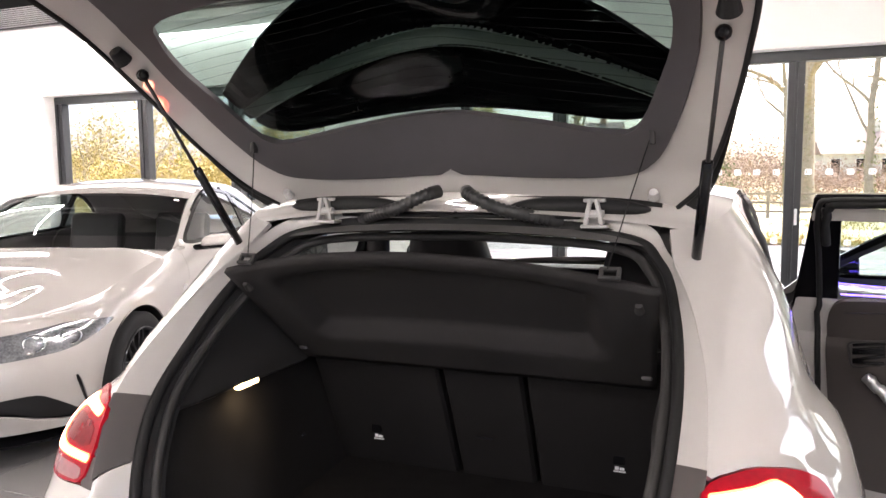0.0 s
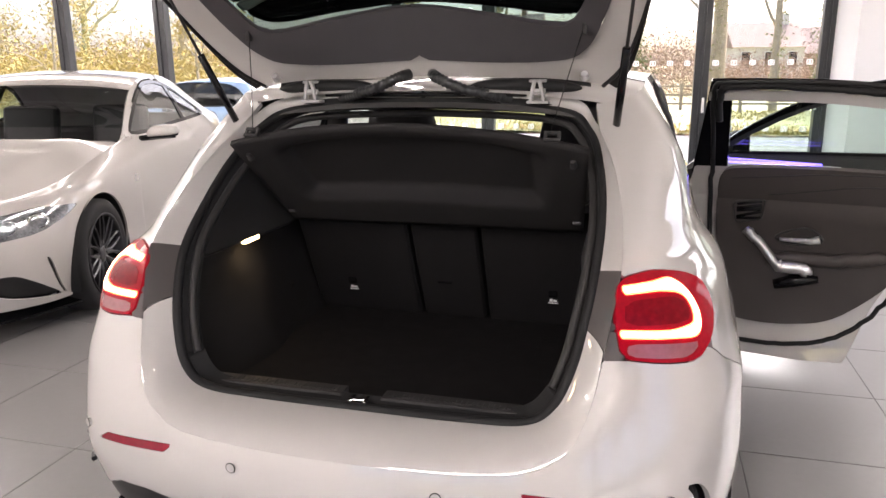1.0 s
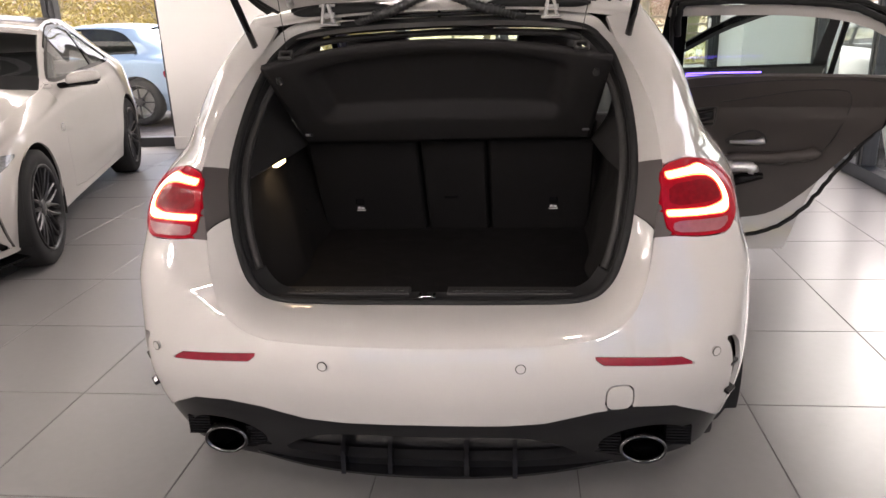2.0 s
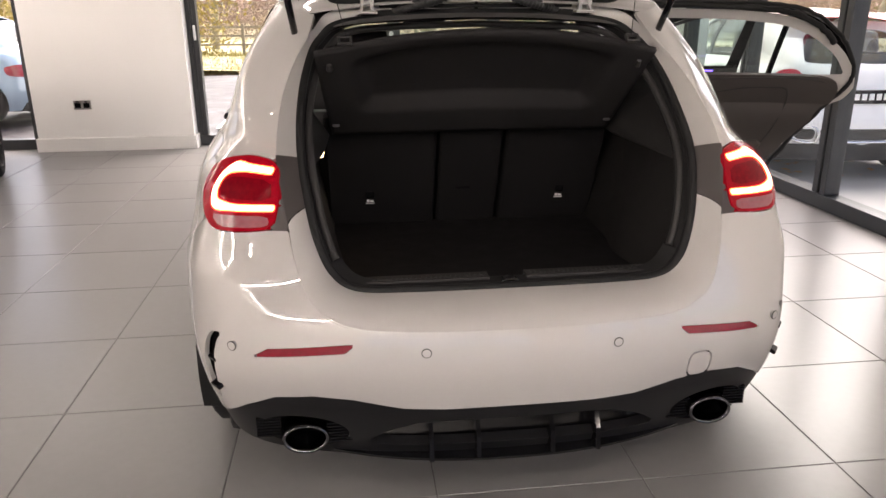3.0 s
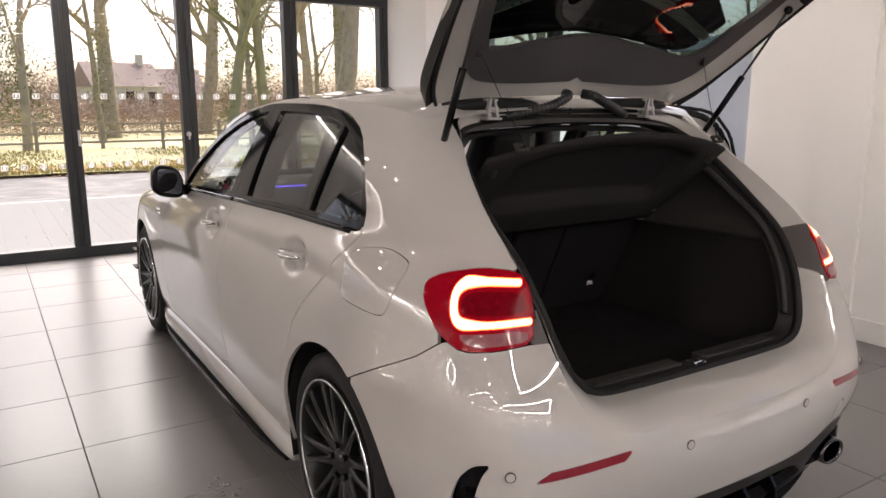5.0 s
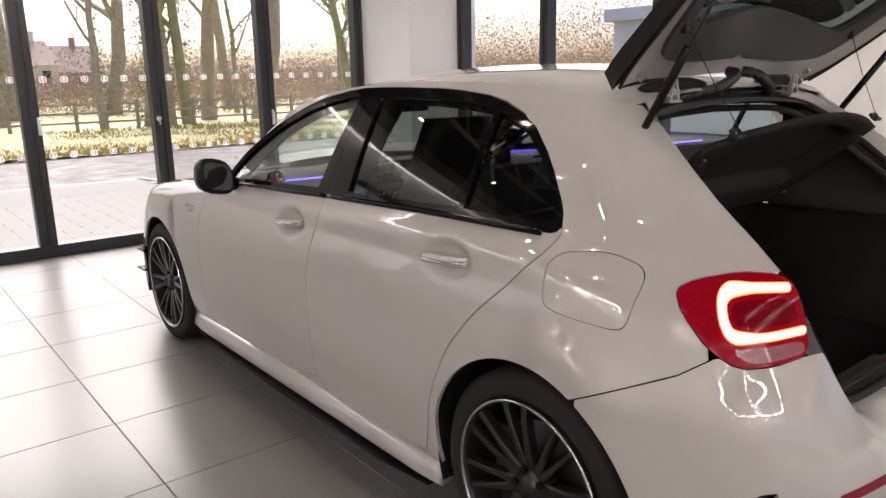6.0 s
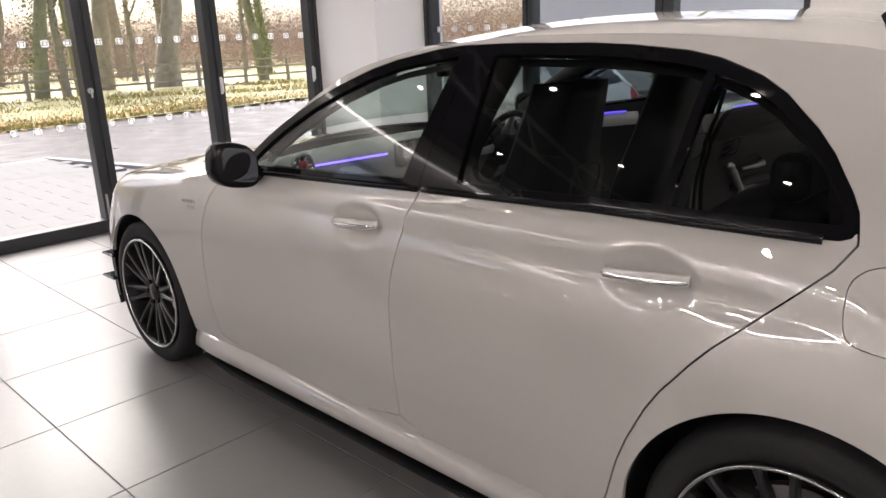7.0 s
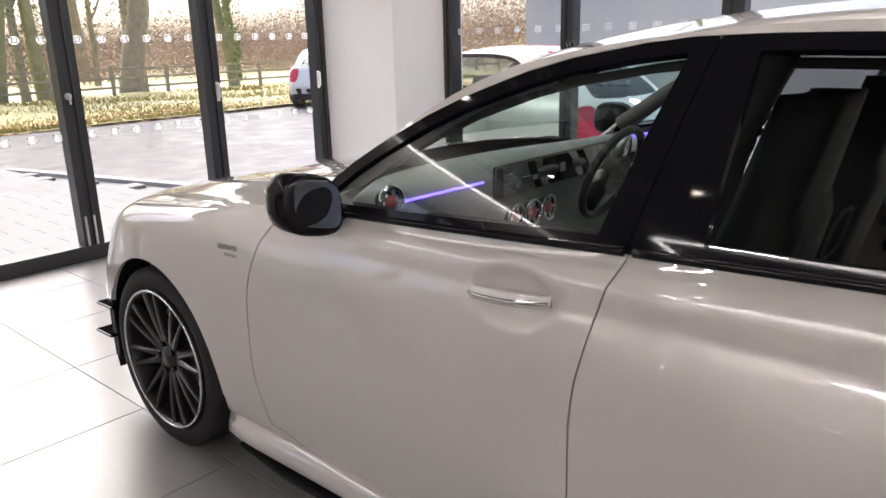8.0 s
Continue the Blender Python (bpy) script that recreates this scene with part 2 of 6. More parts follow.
# ---- curved panels ----
def knots(t, n):
    """The four neighbours of each parameter among n control points, and their Catmull-Rom weights."""
    t = np.clip(np.asarray(t, float), 0, n - 1 - 1e-9)
    i = np.floor(t).astype(int)
    f = t - i
    cs = (-0.5 * f + f**2 - 0.5 * f**3, 1 - 2.5 * f**2 + 1.5 * f**3, 0.5 * f + 2 * f**2 - 1.5 * f**3, -0.5 * f**2 + 0.5 * f**3)
    return [(np.clip(i + k - 1, 0, n - 1), c[..., None]) for k, c in enumerate(cs)]


def curve(points, count, closed=False):
    """A smooth curve of count points through control points."""
    p = np.array(points, float)
    if closed:
        p = np.vstack([p[-1:], p, p[:2]])
        return sum(c * p[i] for i, c in knots(np.linspace(1, len(p) - 2, count + 1)[:-1], len(p)))
    return sum(c * p[i] for i, c in knots(np.linspace(0, len(p) - 1, count), len(p)))


class Skin:
    """A smooth surface through guide curves, over (a along the guides, v across them); bend: an optional change of its points."""

    def __init__(self, guides, bend=None):
        g = np.array(guides, float)
        self.bend = bend or (lambda p: p)
        flip = np.array([-1.0, 1, 1])
        along = lambda end, near: np.where(abs(end[:, :1]) < 1e-6, near * flip, end)
        g = np.concatenate([along(g[:, 0], g[:, 1])[:, None], g, along(g[:, -1], g[:, -2])[:, None]], 1)
        first = g[1] * flip if abs(g[0, :, 0]).max() < 1e-6 else g[0]
        self.g = np.concatenate([first[None], g, g[-1:]], 0)

    def at(self, a, v):
        na, nv = self.g.shape[1], self.g.shape[0]
        ka, kv = knots(np.clip(np.asarray(a, float) + 1, 1, na - 2), na), knots(np.clip(np.asarray(v, float) + 1, 1, nv - 2), nv)
        return self.bend(sum(cv * ca * self.g[iv, ia] for iv, cv in kv for ia, ca in ka))

    def grid(self, a, v):
        def weights(t, n):
            w = np.zeros((len(t), n))
            for i, c in knots(np.clip(np.asarray(t, float) + 1, 1, n - 2), n):
                np.add.at(w, (np.arange(len(t)), i), c[:, 0])
            return w

        return self.bend(np.einsum("ai,jik,vj->avk", weights(a, self.g.shape[1]), self.g, weights(v, self.g.shape[0]), optimize=True))

    def normal(self, a, v):
        h = 1e-3
        da = self.at(a + h, v) - self.at(a - h, v)
        dv = self.at(a, v + h) - self.at(a, v - h)
        n = np.cross(dv, da)
        return n / np.maximum(np.linalg.norm(n, axis=-1, keepdims=True), 1e-9)


def inside(poly, u, w):
    """Signed distance to a polygon in the plane (u, w), positive inside; rough where it is far off."""
    p = np.array(poly, float)
    lo, hi = p.min(0), p.max(0)
    out = -np.hypot(np.maximum(np.maximum(lo[0] - u, u - hi[0]), 0), np.maximum(np.maximum(lo[1] - w, w - hi[1]), 0))
    near = out > -0.03
    if not near.any():
        return out
    q = np.roll(p, -1, 0)
    d = q - p
    x, y = u[near][:, None], w[near][:, None]
    t = np.clip(((x - p[:, 0]) * d[:, 0] + (y - p[:, 1]) * d[:, 1]) / np.maximum((d * d).sum(-1), 1e-12), 0, 1)
    dist = np.sqrt(((x - p[:, 0] - t * d[:, 0]) ** 2 + (y - p[:, 1] - t * d[:, 1]) ** 2).min(-1))
    cross = ((p[:, 1] > y) != (q[:, 1] > y)) & (x < d[:, 0] * (y - p[:, 1]) / (d[:, 1] + 1e-12) + p[:, 0])
    out[near] = np.where(cross.sum(-1) % 2 == 1, dist, -dist)
    return out


def rounded(poly, times=2):
    """Corner cutting: the polygon with soft corners."""
    p = np.array(poly, float)
    for _ in range(times):
        q = np.roll(p, -1, 0)
        p = np.stack([0.8 * p + 0.2 * q, 0.2 * p + 0.8 * q], 1).reshape(-1, 2)
    return p


def panel(name, skin, keep, material, parent, a=(0, 13), v=(0, 6), n=(260, 90), side=1, off=0.0, skirt=0.012, label="", move=None, dents=(), settle=None):
    """The part of a skin where keep(points) is positive, its rim drawn exactly along the zero line and folded inwards by skirt."""
    na, nv = n
    A, V = np.meshgrid(np.linspace(*a, na), np.linspace(*v, nv), indexing="ij")
    s = keep(skin.grid(np.linspace(*a, na), np.linspace(*v, nv)))
    corner = np.stack([s[:-1, :-1], s[1:, :-1], s[1:, 1:], s[:-1, 1:]])
    face = (corner > 0).sum(0) >= 3
    used, other = np.zeros((na, nv), bool), np.zeros((na, nv), bool)
    for di in (0, 1):
        for dj in (0, 1):
            used[di : na - 1 + di, dj : nv - 1 + dj] |= face
            other[di : na - 1 + di, dj : nv - 1 + dj] |= ~face
    rim = used & (other | (s < 0))
    ra, rv = A[rim], V[rim]
    ca, cv = (a[1] - a[0]) / (na - 1), (v[1] - v[0]) / (nv - 1)
    oa, ov = ra.copy(), rv.copy()
    for _ in range(4):
        h = 1e-3
        f = keep(skin.at(ra, rv))
        ga, gv = (keep(skin.at(ra + h, rv)) - f) / h, (keep(skin.at(ra, rv + h)) - f) / h
        g2 = (ga * ca) ** 2 + (gv * cv) ** 2 + 1e-12
        ra = np.clip(ra - np.clip(f * ga * ca * ca / g2, -ca, ca), np.maximum(oa - 1.2 * ca, a[0]), np.minimum(oa + 1.2 * ca, a[1]))
        rv = np.clip(rv - np.clip(f * gv * cv * cv / g2, -cv, cv), np.maximum(ov - 1.2 * cv, v[0]), np.minimum(ov + 1.2 * cv, v[1]))
    A[rim], V[rim] = ra, rv
    nr = skin.normal(A[used], V[used])
    base = skin.at(A[used], V[used])
    pos = base + off * nr
    if settle is not None:
        pos[:, 0] = settle(pos[:, 1], pos[:, 2])
    pos[base[:, 0] < 1e-4, 0] = 0.0
    for y0, z0, ry, rz, deep in dents:
        q = ((pos[..., 1] - y0) / ry) ** 2 + ((pos[..., 2] - z0) / rz) ** 2
        pos = pos - (deep * np.exp(-(q**3)))[..., None] * nr
    idx = -np.ones((na, nv), int)
    idx[used] = np.arange(used.sum())
    verts = pos
    fi, fj = np.nonzero(face)
    quads = np.stack([idx[fi, fj], idx[fi + 1, fj], idx[fi + 1, fj + 1], idx[fi, fj + 1]], 1)
    faces = [tuple(q) for q in quads]
    if skirt:
        edges = {}
        for q in faces:
            for k in range(4):
                e = (q[k], q[(k + 1) % 4])
                if (e[1], e[0]) in edges:
                    del edges[(e[1], e[0])]
                else:
                    edges[e] = 1
        nv_used = nr
        edges = [e for e in edges if abs(verts[e[0]][0]) > 1e-4 or abs(verts[e[1]][0]) > 1e-4]
        top, low, extra, count = {}, {}, [], len(verts)
        for e in edges:
            for i in e:
                if i not in top:
                    top[i], low[i] = count, count + 1
                    extra += [verts[i], verts[i] - skirt * nv_used[i]]
                    count += 2
        if extra:
            verts = np.vstack([verts, extra])
        faces += [(top[e[1]], top[e[0]], low[e[0]], low[e[1]]) for e in edges]
    verts = verts * np.array([side, 1, 1])
    if move is not None:
        verts = np.array([(move @ Vector(p))[:] for p in verts])
    if side > 0:
        faces = [f[::-1] for f in faces]
    return link(name, verts, faces, material, parent, True, label)


def tube(name, points, radius, material, parent=None, closed=False, sides=8, label="", cap=True):
    """A round bar along points; radius: one number or one for each point."""
    p = np.array(points, float)
    m = len(p)
    r = np.full(m, radius) if np.isscalar(radius) else np.array(radius, float)
    tan = (np.roll(p, -1, 0) - np.roll(p, 1, 0)) if closed else np.gradient(p, axis=0)
    tan /= np.maximum(np.linalg.norm(tan, axis=1, keepdims=True), 1e-9)
    up = np.array([0.0, 0.0, 1.0]) if abs(tan[0][2]) < 0.9 else np.array([1.0, 0.0, 0.0])
    verts, faces = [], []
    for k in range(m):
        up = up - tan[k] * (up @ tan[k])
        up /= max(np.linalg.norm(up), 1e-9)
        sd = np.cross(tan[k], up)
        for j in range(sides):
            an = 2 * math.pi * j / sides
            verts.append(p[k] + r[k] * (math.cos(an) * up + math.sin(an) * sd))
    for k in range(m if closed else m - 1):
        for j in range(sides):
            b, c = k * sides, ((k + 1) % m) * sides
            faces.append((b + j, b + (j + 1) % sides, c + (j + 1) % sides, c + j))
    if not closed and cap:
        faces += [tuple(range(sides))[::-1], tuple(range((m - 1) * sides, m * sides))]
    return link(name, verts, faces, material, parent, True, label)


def loft(name, rows, material, parent=None, label="", closed=False, smooth=True, cap=False, flip=False):
    """Quads between rows of points of equal length."""
    rows = [np.array(r, float) for r in rows]
    m = len(rows[0])
    verts = np.vstack(rows)
    faces = []
    for k in range(len(rows) - 1):
        for j in range(m if closed else m - 1):
            faces.append((k * m + j, k * m + (j + 1) % m, (k + 1) * m + (j + 1) % m, (k + 1) * m + j))
    if cap:
        faces += [tuple(range(m))[::-1], tuple(range((len(rows) - 1) * m, len(rows) * m))]
    if flip:
        faces = [f[::-1] for f in faces]
    return link(name, verts, faces, material, parent, smooth, label)


def lathe(profile, center, axis="x", n=40, sign=1):
    """Rows of points of a profile (along axis, radius) turned about it."""
    rows = []
    for d, r in profile:
        an = np.linspace(0, 2 * math.pi, n, endpoint=False)
        c, s = r * np.cos(an), r * np.sin(an)
        k = np.full(n, d * sign)
        pts = np.stack([k, c, s], 1) if axis == "x" else np.stack([c, k, s], 1) if axis == "y" else np.stack([c, s, k], 1)
        rows.append(pts + np.array(center))
    return rows


# ---- the white hatchback: guide curves of half the body, nose to tail ----
SILL = [(0, 3.52, .17), (.45, 3.46, .17), (.73, 3.25, .18), (.83, 3.0, .19), (.84, 2.6, .20), (.845, 2.0, .215), (.845, 1.5, .215), (.845, 1.0, .215), (.85, .5, .215), (.845, 0, .20), (.81, -.33, .20), (.69, -.545, .20), (.40, -.635, .185), (0, -.66, .18)]
LOW = [(0, 3.58, .33), (.47, 3.52, .33), (.76, 3.29, .34), (.865, 3.0, .35), (.878, 2.6, .35), (.866, 2.0, .345), (.862, 1.5, .345), (.863, 1.0, .345), (.873, .5, .35), (.884, 0, .36), (.862, -.33, .36), (.742, -.585, .36), (.42, -.70, .36), (0, -.735, .36)]
WIDE = [(0, 3.58, .53), (.5, 3.50, .53), (.78, 3.25, .53), (.873, 3.0, .54), (.89, 2.6, .54), (.878, 2.0, .50), (.878, 1.5, .49), (.88, 1.0, .49), (.888, .5, .51), (.9, 0, .55), (.877, -.33, .54), (.738, -.615, .53), (.42, -.722, .53), (0, -.752, .53)]
SHOULDER = [(0, 3.42, .74), (.5, 3.34, .75), (.74, 3.12, .77), (.84, 2.95, .79), (.872, 2.6, .815), (.873, 2.0, .835), (.874, 1.5, .845), (.872, 1.0, .855), (.866, .5, .865), (.865, 0, .87), (.842, -.30, .865), (.748, -.50, .84), (.42, -.61, .80), (0, -.64, .78)]
BELT = [(0, 3.15, .82), (.45, 3.08, .835), (.64, 2.95, .85), (.73, 2.8, .865), (.775, 2.5, .895), (.80, 2.0, .935), (.812, 1.5, .960), (.808, 1.0, .980), (.797, .5, .995), (.777, 0, 1.005), (.735, -.25, 1.0), (.60, -.465, .985), (.36, -.53, .965), (0, -.55, .95)]
GLASSMID = [(.795, 2.06, .94), (.795, 2.05, .94), (.795, 2.04, .94), (.795, 2.03, .94), (.794, 2.01, .945), (.785, 1.95, .965), (.772, 1.5, 1.10), (.748, 1.0, 1.175), (.733, .5, 1.185), (.715, .03, 1.175), (.665, -.13, 1.165), (.535, -.27, 1.15), (.3, -.31, 1.14), (0, -.33, 1.13)]
RAIL = [(.785, 2.06, .945), (.785, 2.05, .945), (.785, 2.04, .945), (.785, 2.03, .945), (.78, 2.0, .955), (.765, 1.88, 1.03), (.69, 1.46, 1.275), (.645, 1.0, 1.362), (.62, .5, 1.370), (.605, .10, 1.340), (.555, -.01, 1.315), (.46, -.05, 1.305), (.25, -.07, 1.31), (0, -.08, 1.31)]


def ease(x, x0, x1):
    t = np.clip((x - x0) / (x1 - x0), 0, 1)
    return t * t * (3 - 2 * t)


def soft_shoulder(p):
    """Rolls the flank inwards towards the shoulder, so that it curves on up to the belt."""
    y, z = p[..., 1], p[..., 2]
    rise = np.clip((z - .64) / .22, 0, 1) ** 2 * (1 - ease(z, .86, .985))
    q = p.copy()
    q[..., 0] = p[..., 0] - .028 * rise * ease(y, -.3, .15) * (1 - ease(y, 1.9, 2.5)) * (p[..., 0] > .3)
    q[..., 0] -= .023 * ease(z, .66, .80) * (1 - ease(z, .94, 1.06)) * ease(-y, .02, .32) * ease(p[..., 0], .5, .68)
    return q


BODY = Skin([SILL, LOW, WIDE, SHOULDER, BELT, GLASSMID, RAIL], soft_shoulder)



# outlines in the side view (y, z)
DOOR_F = rounded([(2.02, .93), (2.10, .87), (2.155, .72), (2.17, .55), (2.165, .42), (2.13, .245), (1.126, .245), (1.117, .45), (1.117, .69), (1.078, .90), (1.037, .985), (.975, 1.30), (.965, 1.352), (1.05, 1.348), (1.3, 1.305), (1.55, 1.215), (1.78, 1.09), (1.95, .975)], 1)
DOOR_R = rounded([(1.037, .985), (1.078, .90), (1.117, .69), (1.117, .45), (1.126, .245), (.44, .248), (.415, .31), (.36, .5), (.297, .635), (.2, .76), (.115, .842), (-.03, .985), (-.015, 1.06), (.06, 1.17), (.18, 1.27), (.33, 1.325), (.55, 1.348), (.84, 1.352), (.965, 1.352), (.975, 1.30)], 1)
DLO = rounded([(1.95, .942), (1.5, .962), (1.037, .982), (.5, .997), (.01, 1.0), (-.022, 1.012), (-.018, 1.062), (.054, 1.173), (.176, 1.273), (.33, 1.329), (.55, 1.352), (.85, 1.357), (1.05, 1.353), (1.3, 1.310), (1.55, 1.220), (1.78, 1.095), (1.93, .985)], 1)
FUEL = rounded([(-.03, .965), (-.17, .985), (-.28, .955), (-.275, .85), (-.255, .828), (-.06, .838), (-.035, .86)], 3)
# outlines in other views
LENS = rounded([(.030, .804), (.038, .885), (.066, .944), (.11, .962), (.22, .966), (.35, .95), (.414, .93), (.409, .893), (.338, .825), (.258, .791), (.14, .793)], 1)  # (x + y, z)
SURROUND = [(-.10, .803), (-.10, .972), (.10, .972), (.10, .958), (.09, .80)]
VENT = rounded([(.13, .553), (.20, .546), (.25, .51), (.28, .45), (.27, .39), (.225, .325), (.215, .36), (.2, .42), (.19, .48), (.165, .53)], 2)
REFL = [(.41, .549), (.437, .527), (.665, .508), (.625, .531)]  # (x, z)
TOW = rounded([(.446, .472), (.512, .472), (.514, .396), (.446, .396)], 2)
MOUTH = rounded([(-.1, .574), (.25, .576), (.42, .585), (.51, .63), (.548, .72), (.568, .83), (.59, .97), (.583, 1.08), (.55, 1.18), (.50, 1.26), (.46, 1.5), (-.1, 1.5)], 1)
ZB_X = [0, .20, .30, .42, .52, .62, .70, .77, .82, .95]
ZB_Z = [.362, .36, .365, .392, .40, .388, .345, .285, .24, .24]


def wheel_gap(p, r=0.362):
    d1 = np.hypot(p[..., 1], p[..., 2] - 0.325)
    d2 = np.hypot(p[..., 1] - 2.729, p[..., 2] - 0.325)
    return np.minimum(d1, d2) - r


def f_side(poly):
    return lambda p: inside(poly, p[..., 1], p[..., 2])


def lens_of(p, poly=LENS):
    return np.where(p[..., 1] < 0, inside(poly, p[..., 0] + p[..., 1], p[..., 2]), -1.0)


def rear_of(p, poly):
    return np.where(p[..., 1] < 0.25, inside(poly, p[..., 0], p[..., 2]), -1.0)


def bumper_line(p):
    """Positive below the joint between quarter panel and rear bumper."""
    return np.interp(-p[..., 1], [.0, .15, .4, .46, .55, .8], [.58, .64, .764, .81, .835, .835]) - p[..., 2]


def black_line(p):
    return p[..., 2] - np.interp(p[..., 0], ZB_X, ZB_Z)


G = 0.0019
M_DIFF = mat("black_satin_plastic", (0.011, 0.011, 0.012), 0.35, spec=0.25, var=0.1, fine=400, bump=0.03)
car = empty("hatchback_car")
tagged(car, "white five-door hatchback with raised tailgate and two open doors", "car")
HINGE_F = Matrix.Translation((0.80, 2.12, 0)) @ Matrix.Rotation(radians(64), 4, "Z") @ Matrix.Translation((-0.80, -2.12, 0))
HINGE_R = Matrix.Translation((0.80, 1.05, 0)) @ Matrix.Rotation(radians(75), 4, "Z") @ Matrix.Translation((-0.80, -1.05, 0))

for side in (-1, 1):
    panel("fender", BODY, lambda p: np.minimum.reduce([-inside(DOOR_F, p[..., 1], p[..., 2]) - G, wheel_gap(p), p[..., 1] - 1.9, p[..., 2] - 0.245]), M_PAINT, car, (0, 6), (0, 4), (220, 90), side)
    panel("quarter_panel", BODY, lambda p: np.minimum.reduce([-inside(DOOR_F, p[..., 1], p[..., 2]) - G, -inside(DOOR_R, p[..., 1], p[..., 2]) - G, -inside(DLO, p[..., 1], p[..., 2]), wheel_gap(p), 2.02 - p[..., 1],
          -rear_of(p, MOUTH), -lens_of(p) - G, -lens_of(p, SURROUND), (-inside(FUEL, p[..., 1], p[..., 2]) - .002 if side < 0 else 1 + 0 * p[..., 0]), np.maximum(-bumper_line(p) - G, p[..., 1] + 0.05), p[..., 2] - 0.245]), M_PAINT, car, (5, 13), (0, 6), (420, 150), side)
    panel("fuel_flap", BODY, lambda p: inside(FUEL, p[..., 1], p[..., 2]), M_PAINT, car, (9, 11), (2.5, 4.5), (60, 50), side) if side < 0 else None
    bump = panel("bumper_side", BODY, lambda p: np.minimum.reduce([bumper_line(p) - G, wheel_gap(p), -lens_of(p) - G, -lens_of(p, SURROUND), -rear_of(p, MOUTH), black_line(p) - G, -p[..., 1] - 0.05, -lens_of(p, VENT), -rear_of(p, REFL) - 0.001,
                 -rear_of(p, TOW) - G if side > 0 else 1 + 0 * p[..., 0]]), M_PAINT, car, (8.8, 13), (0, 4.2), (300, 150), side, label="white painted rear bumper")
    panel("reflector", BODY, lambda p: rear_of(p, REFL), M_REDREFL, bump, (10.5, 13), (1.3, 2.6), (160, 60), side, label="red bumper reflector")
    if side > 0:
        panel("tow_cover", BODY, lambda p: rear_of(p, TOW) - G, M_PAINT, bump, (11, 13), (1, 2.4), (60, 40), side)
    panel("vent_recess", BODY, lambda p: lens_of(p, VENT) + 0.012, M_BLACK, bump, (10, 13), (0, 2.6), (110, 70), side, off=-0.022, skirt=0, label="gloss black bumper air outlet")
    for zc in (.47, .39):
        bm = bmesh.new()
        add_box(bm, (0.742, -0.585, zc - 0.006), (0.782, -0.545, zc + 0.006), 0.003, Matrix.Translation((0.768, -0.57, zc)) @ Matrix.Rotation(radians(-38), 4, "Z") @ Matrix.Rotation(radians(25), 4, "Y") @ Matrix.Translation((-0.768, -0.57 + 1.14, -zc)))
        o = part("vent_fin", bm, M_BLACK, bump)
        if side < 0:
            o.scale.x = -1
    # rear lamp
    panel("lamp_surround", BODY, lambda p: np.minimum.reduce([lens_of(p, SURROUND), -lens_of(p) - .001, -rear_of(p, MOUTH)]), M_BROWN, car, (10, 13), (2, 5), (150, 110), side, off=-.001, skirt=.01, label="brown-grey plastic panel beside the tail light")
    lamp = panel("tail_light", BODY, lambda p: lens_of(p) - 0.001, M_REDLENS, car, (10, 13), (2, 5), (150, 110), side, off=0.003, skirt=0.02, label="lit red tail light")
    C_LED = [(.09, .936), (.16, .937), (.235, .936), (.268, .931), (.290, .915), (.294, .888), (.285, .865), (.268, .853), (.235, .849), (.16, .848), (.05, .852)]
    cc = curve([(*c, 0) for c in C_LED], 160)[:, :2]

    def led_of(p, cc=cc):
        q = np.stack([p[..., 0] + p[..., 1], p[..., 2]], -1)
        d = abs(inside(np.vstack([cc, cc[::-1] + 1e-5]), q[..., 0], q[..., 1]))
        return np.where(p[..., 1] < 0, 0.0088 + 0.0045 * ease(q[..., 0], .18, .27) - d, -1.0)

    # orange rim and whitish core put the LED's bloom into two colours
    guide = panel("light_guide", BODY, led_of, M_TAIL, lamp, (10.2, 12.6), (2.6, 4.4), (200, 120), side, off=0.0055, skirt=0.002, label="glowing C-shaped light guide")
    panel("light_core", BODY, lambda p: led_of(p) - 0.0035, M_TAILCORE, guide, (10.2, 12.6), (2.6, 4.4), (200, 120), side, off=0.0065, skirt=0.001)
    INNER = rounded([(.06, .867), (.078, .916), (.225, .918), (.266, .906), (.270, .886), (.252, .868)], 1)
    panel("inner_bowl", BODY, lambda p: lens_of(p, INNER), M_DARKRED, lamp, (10, 13), (2, 5), (130, 100), side, off=0.0040, skirt=0.001)
    LOWLENS = rounded([(.05, .833), (.05, .808), (.14, .802), (.225, .801), (.285, .828), (.2, .829)], 1)
    panel("clear_strip", BODY, lambda p: lens_of(p, LOWLENS), M_PINKLENS, lamp, (10, 13), (2, 4), (130, 90), side, off=0.0048, skirt=0.002)
    for k in range(5):
        q0 = .10 + .028 * k
        bar = [(q0, .872), (q0 + .004, .872), (q0 + .016, .905), (q0 + .012, .905)]
        panel("reflector_rib", BODY, lambda p, bar=bar: lens_of(p, bar), M_REDREFL, lamp, (11, 12.3), (2.9, 4), (90, 60), side, off=0.0048, skirt=0.001)
    # lower black valance
    OVAL = [(0.555 + 0.118 * math.cos(k * math.pi / 14), 0.268 + 0.058 * math.sin(k * math.pi / 14)) for k in range(28)]
    SLOT = rounded([(-.1, .318), (.24, .318), (.335, .285), (.40, .236), (.30, .222), (-.1, .222)], 1)
    val = panel("diffuser", BODY, lambda p: np.minimum.reduce([-black_line(p) - G, wheel_gap(p), -p[..., 1] - 0.3, -rear_of(p, OVAL), -rear_of(p, SLOT)]), M_DIFF, car, (9.3, 13), (0, 2), (240, 90), side, off=-0.003, skirt=0.03, label="black rear diffuser")
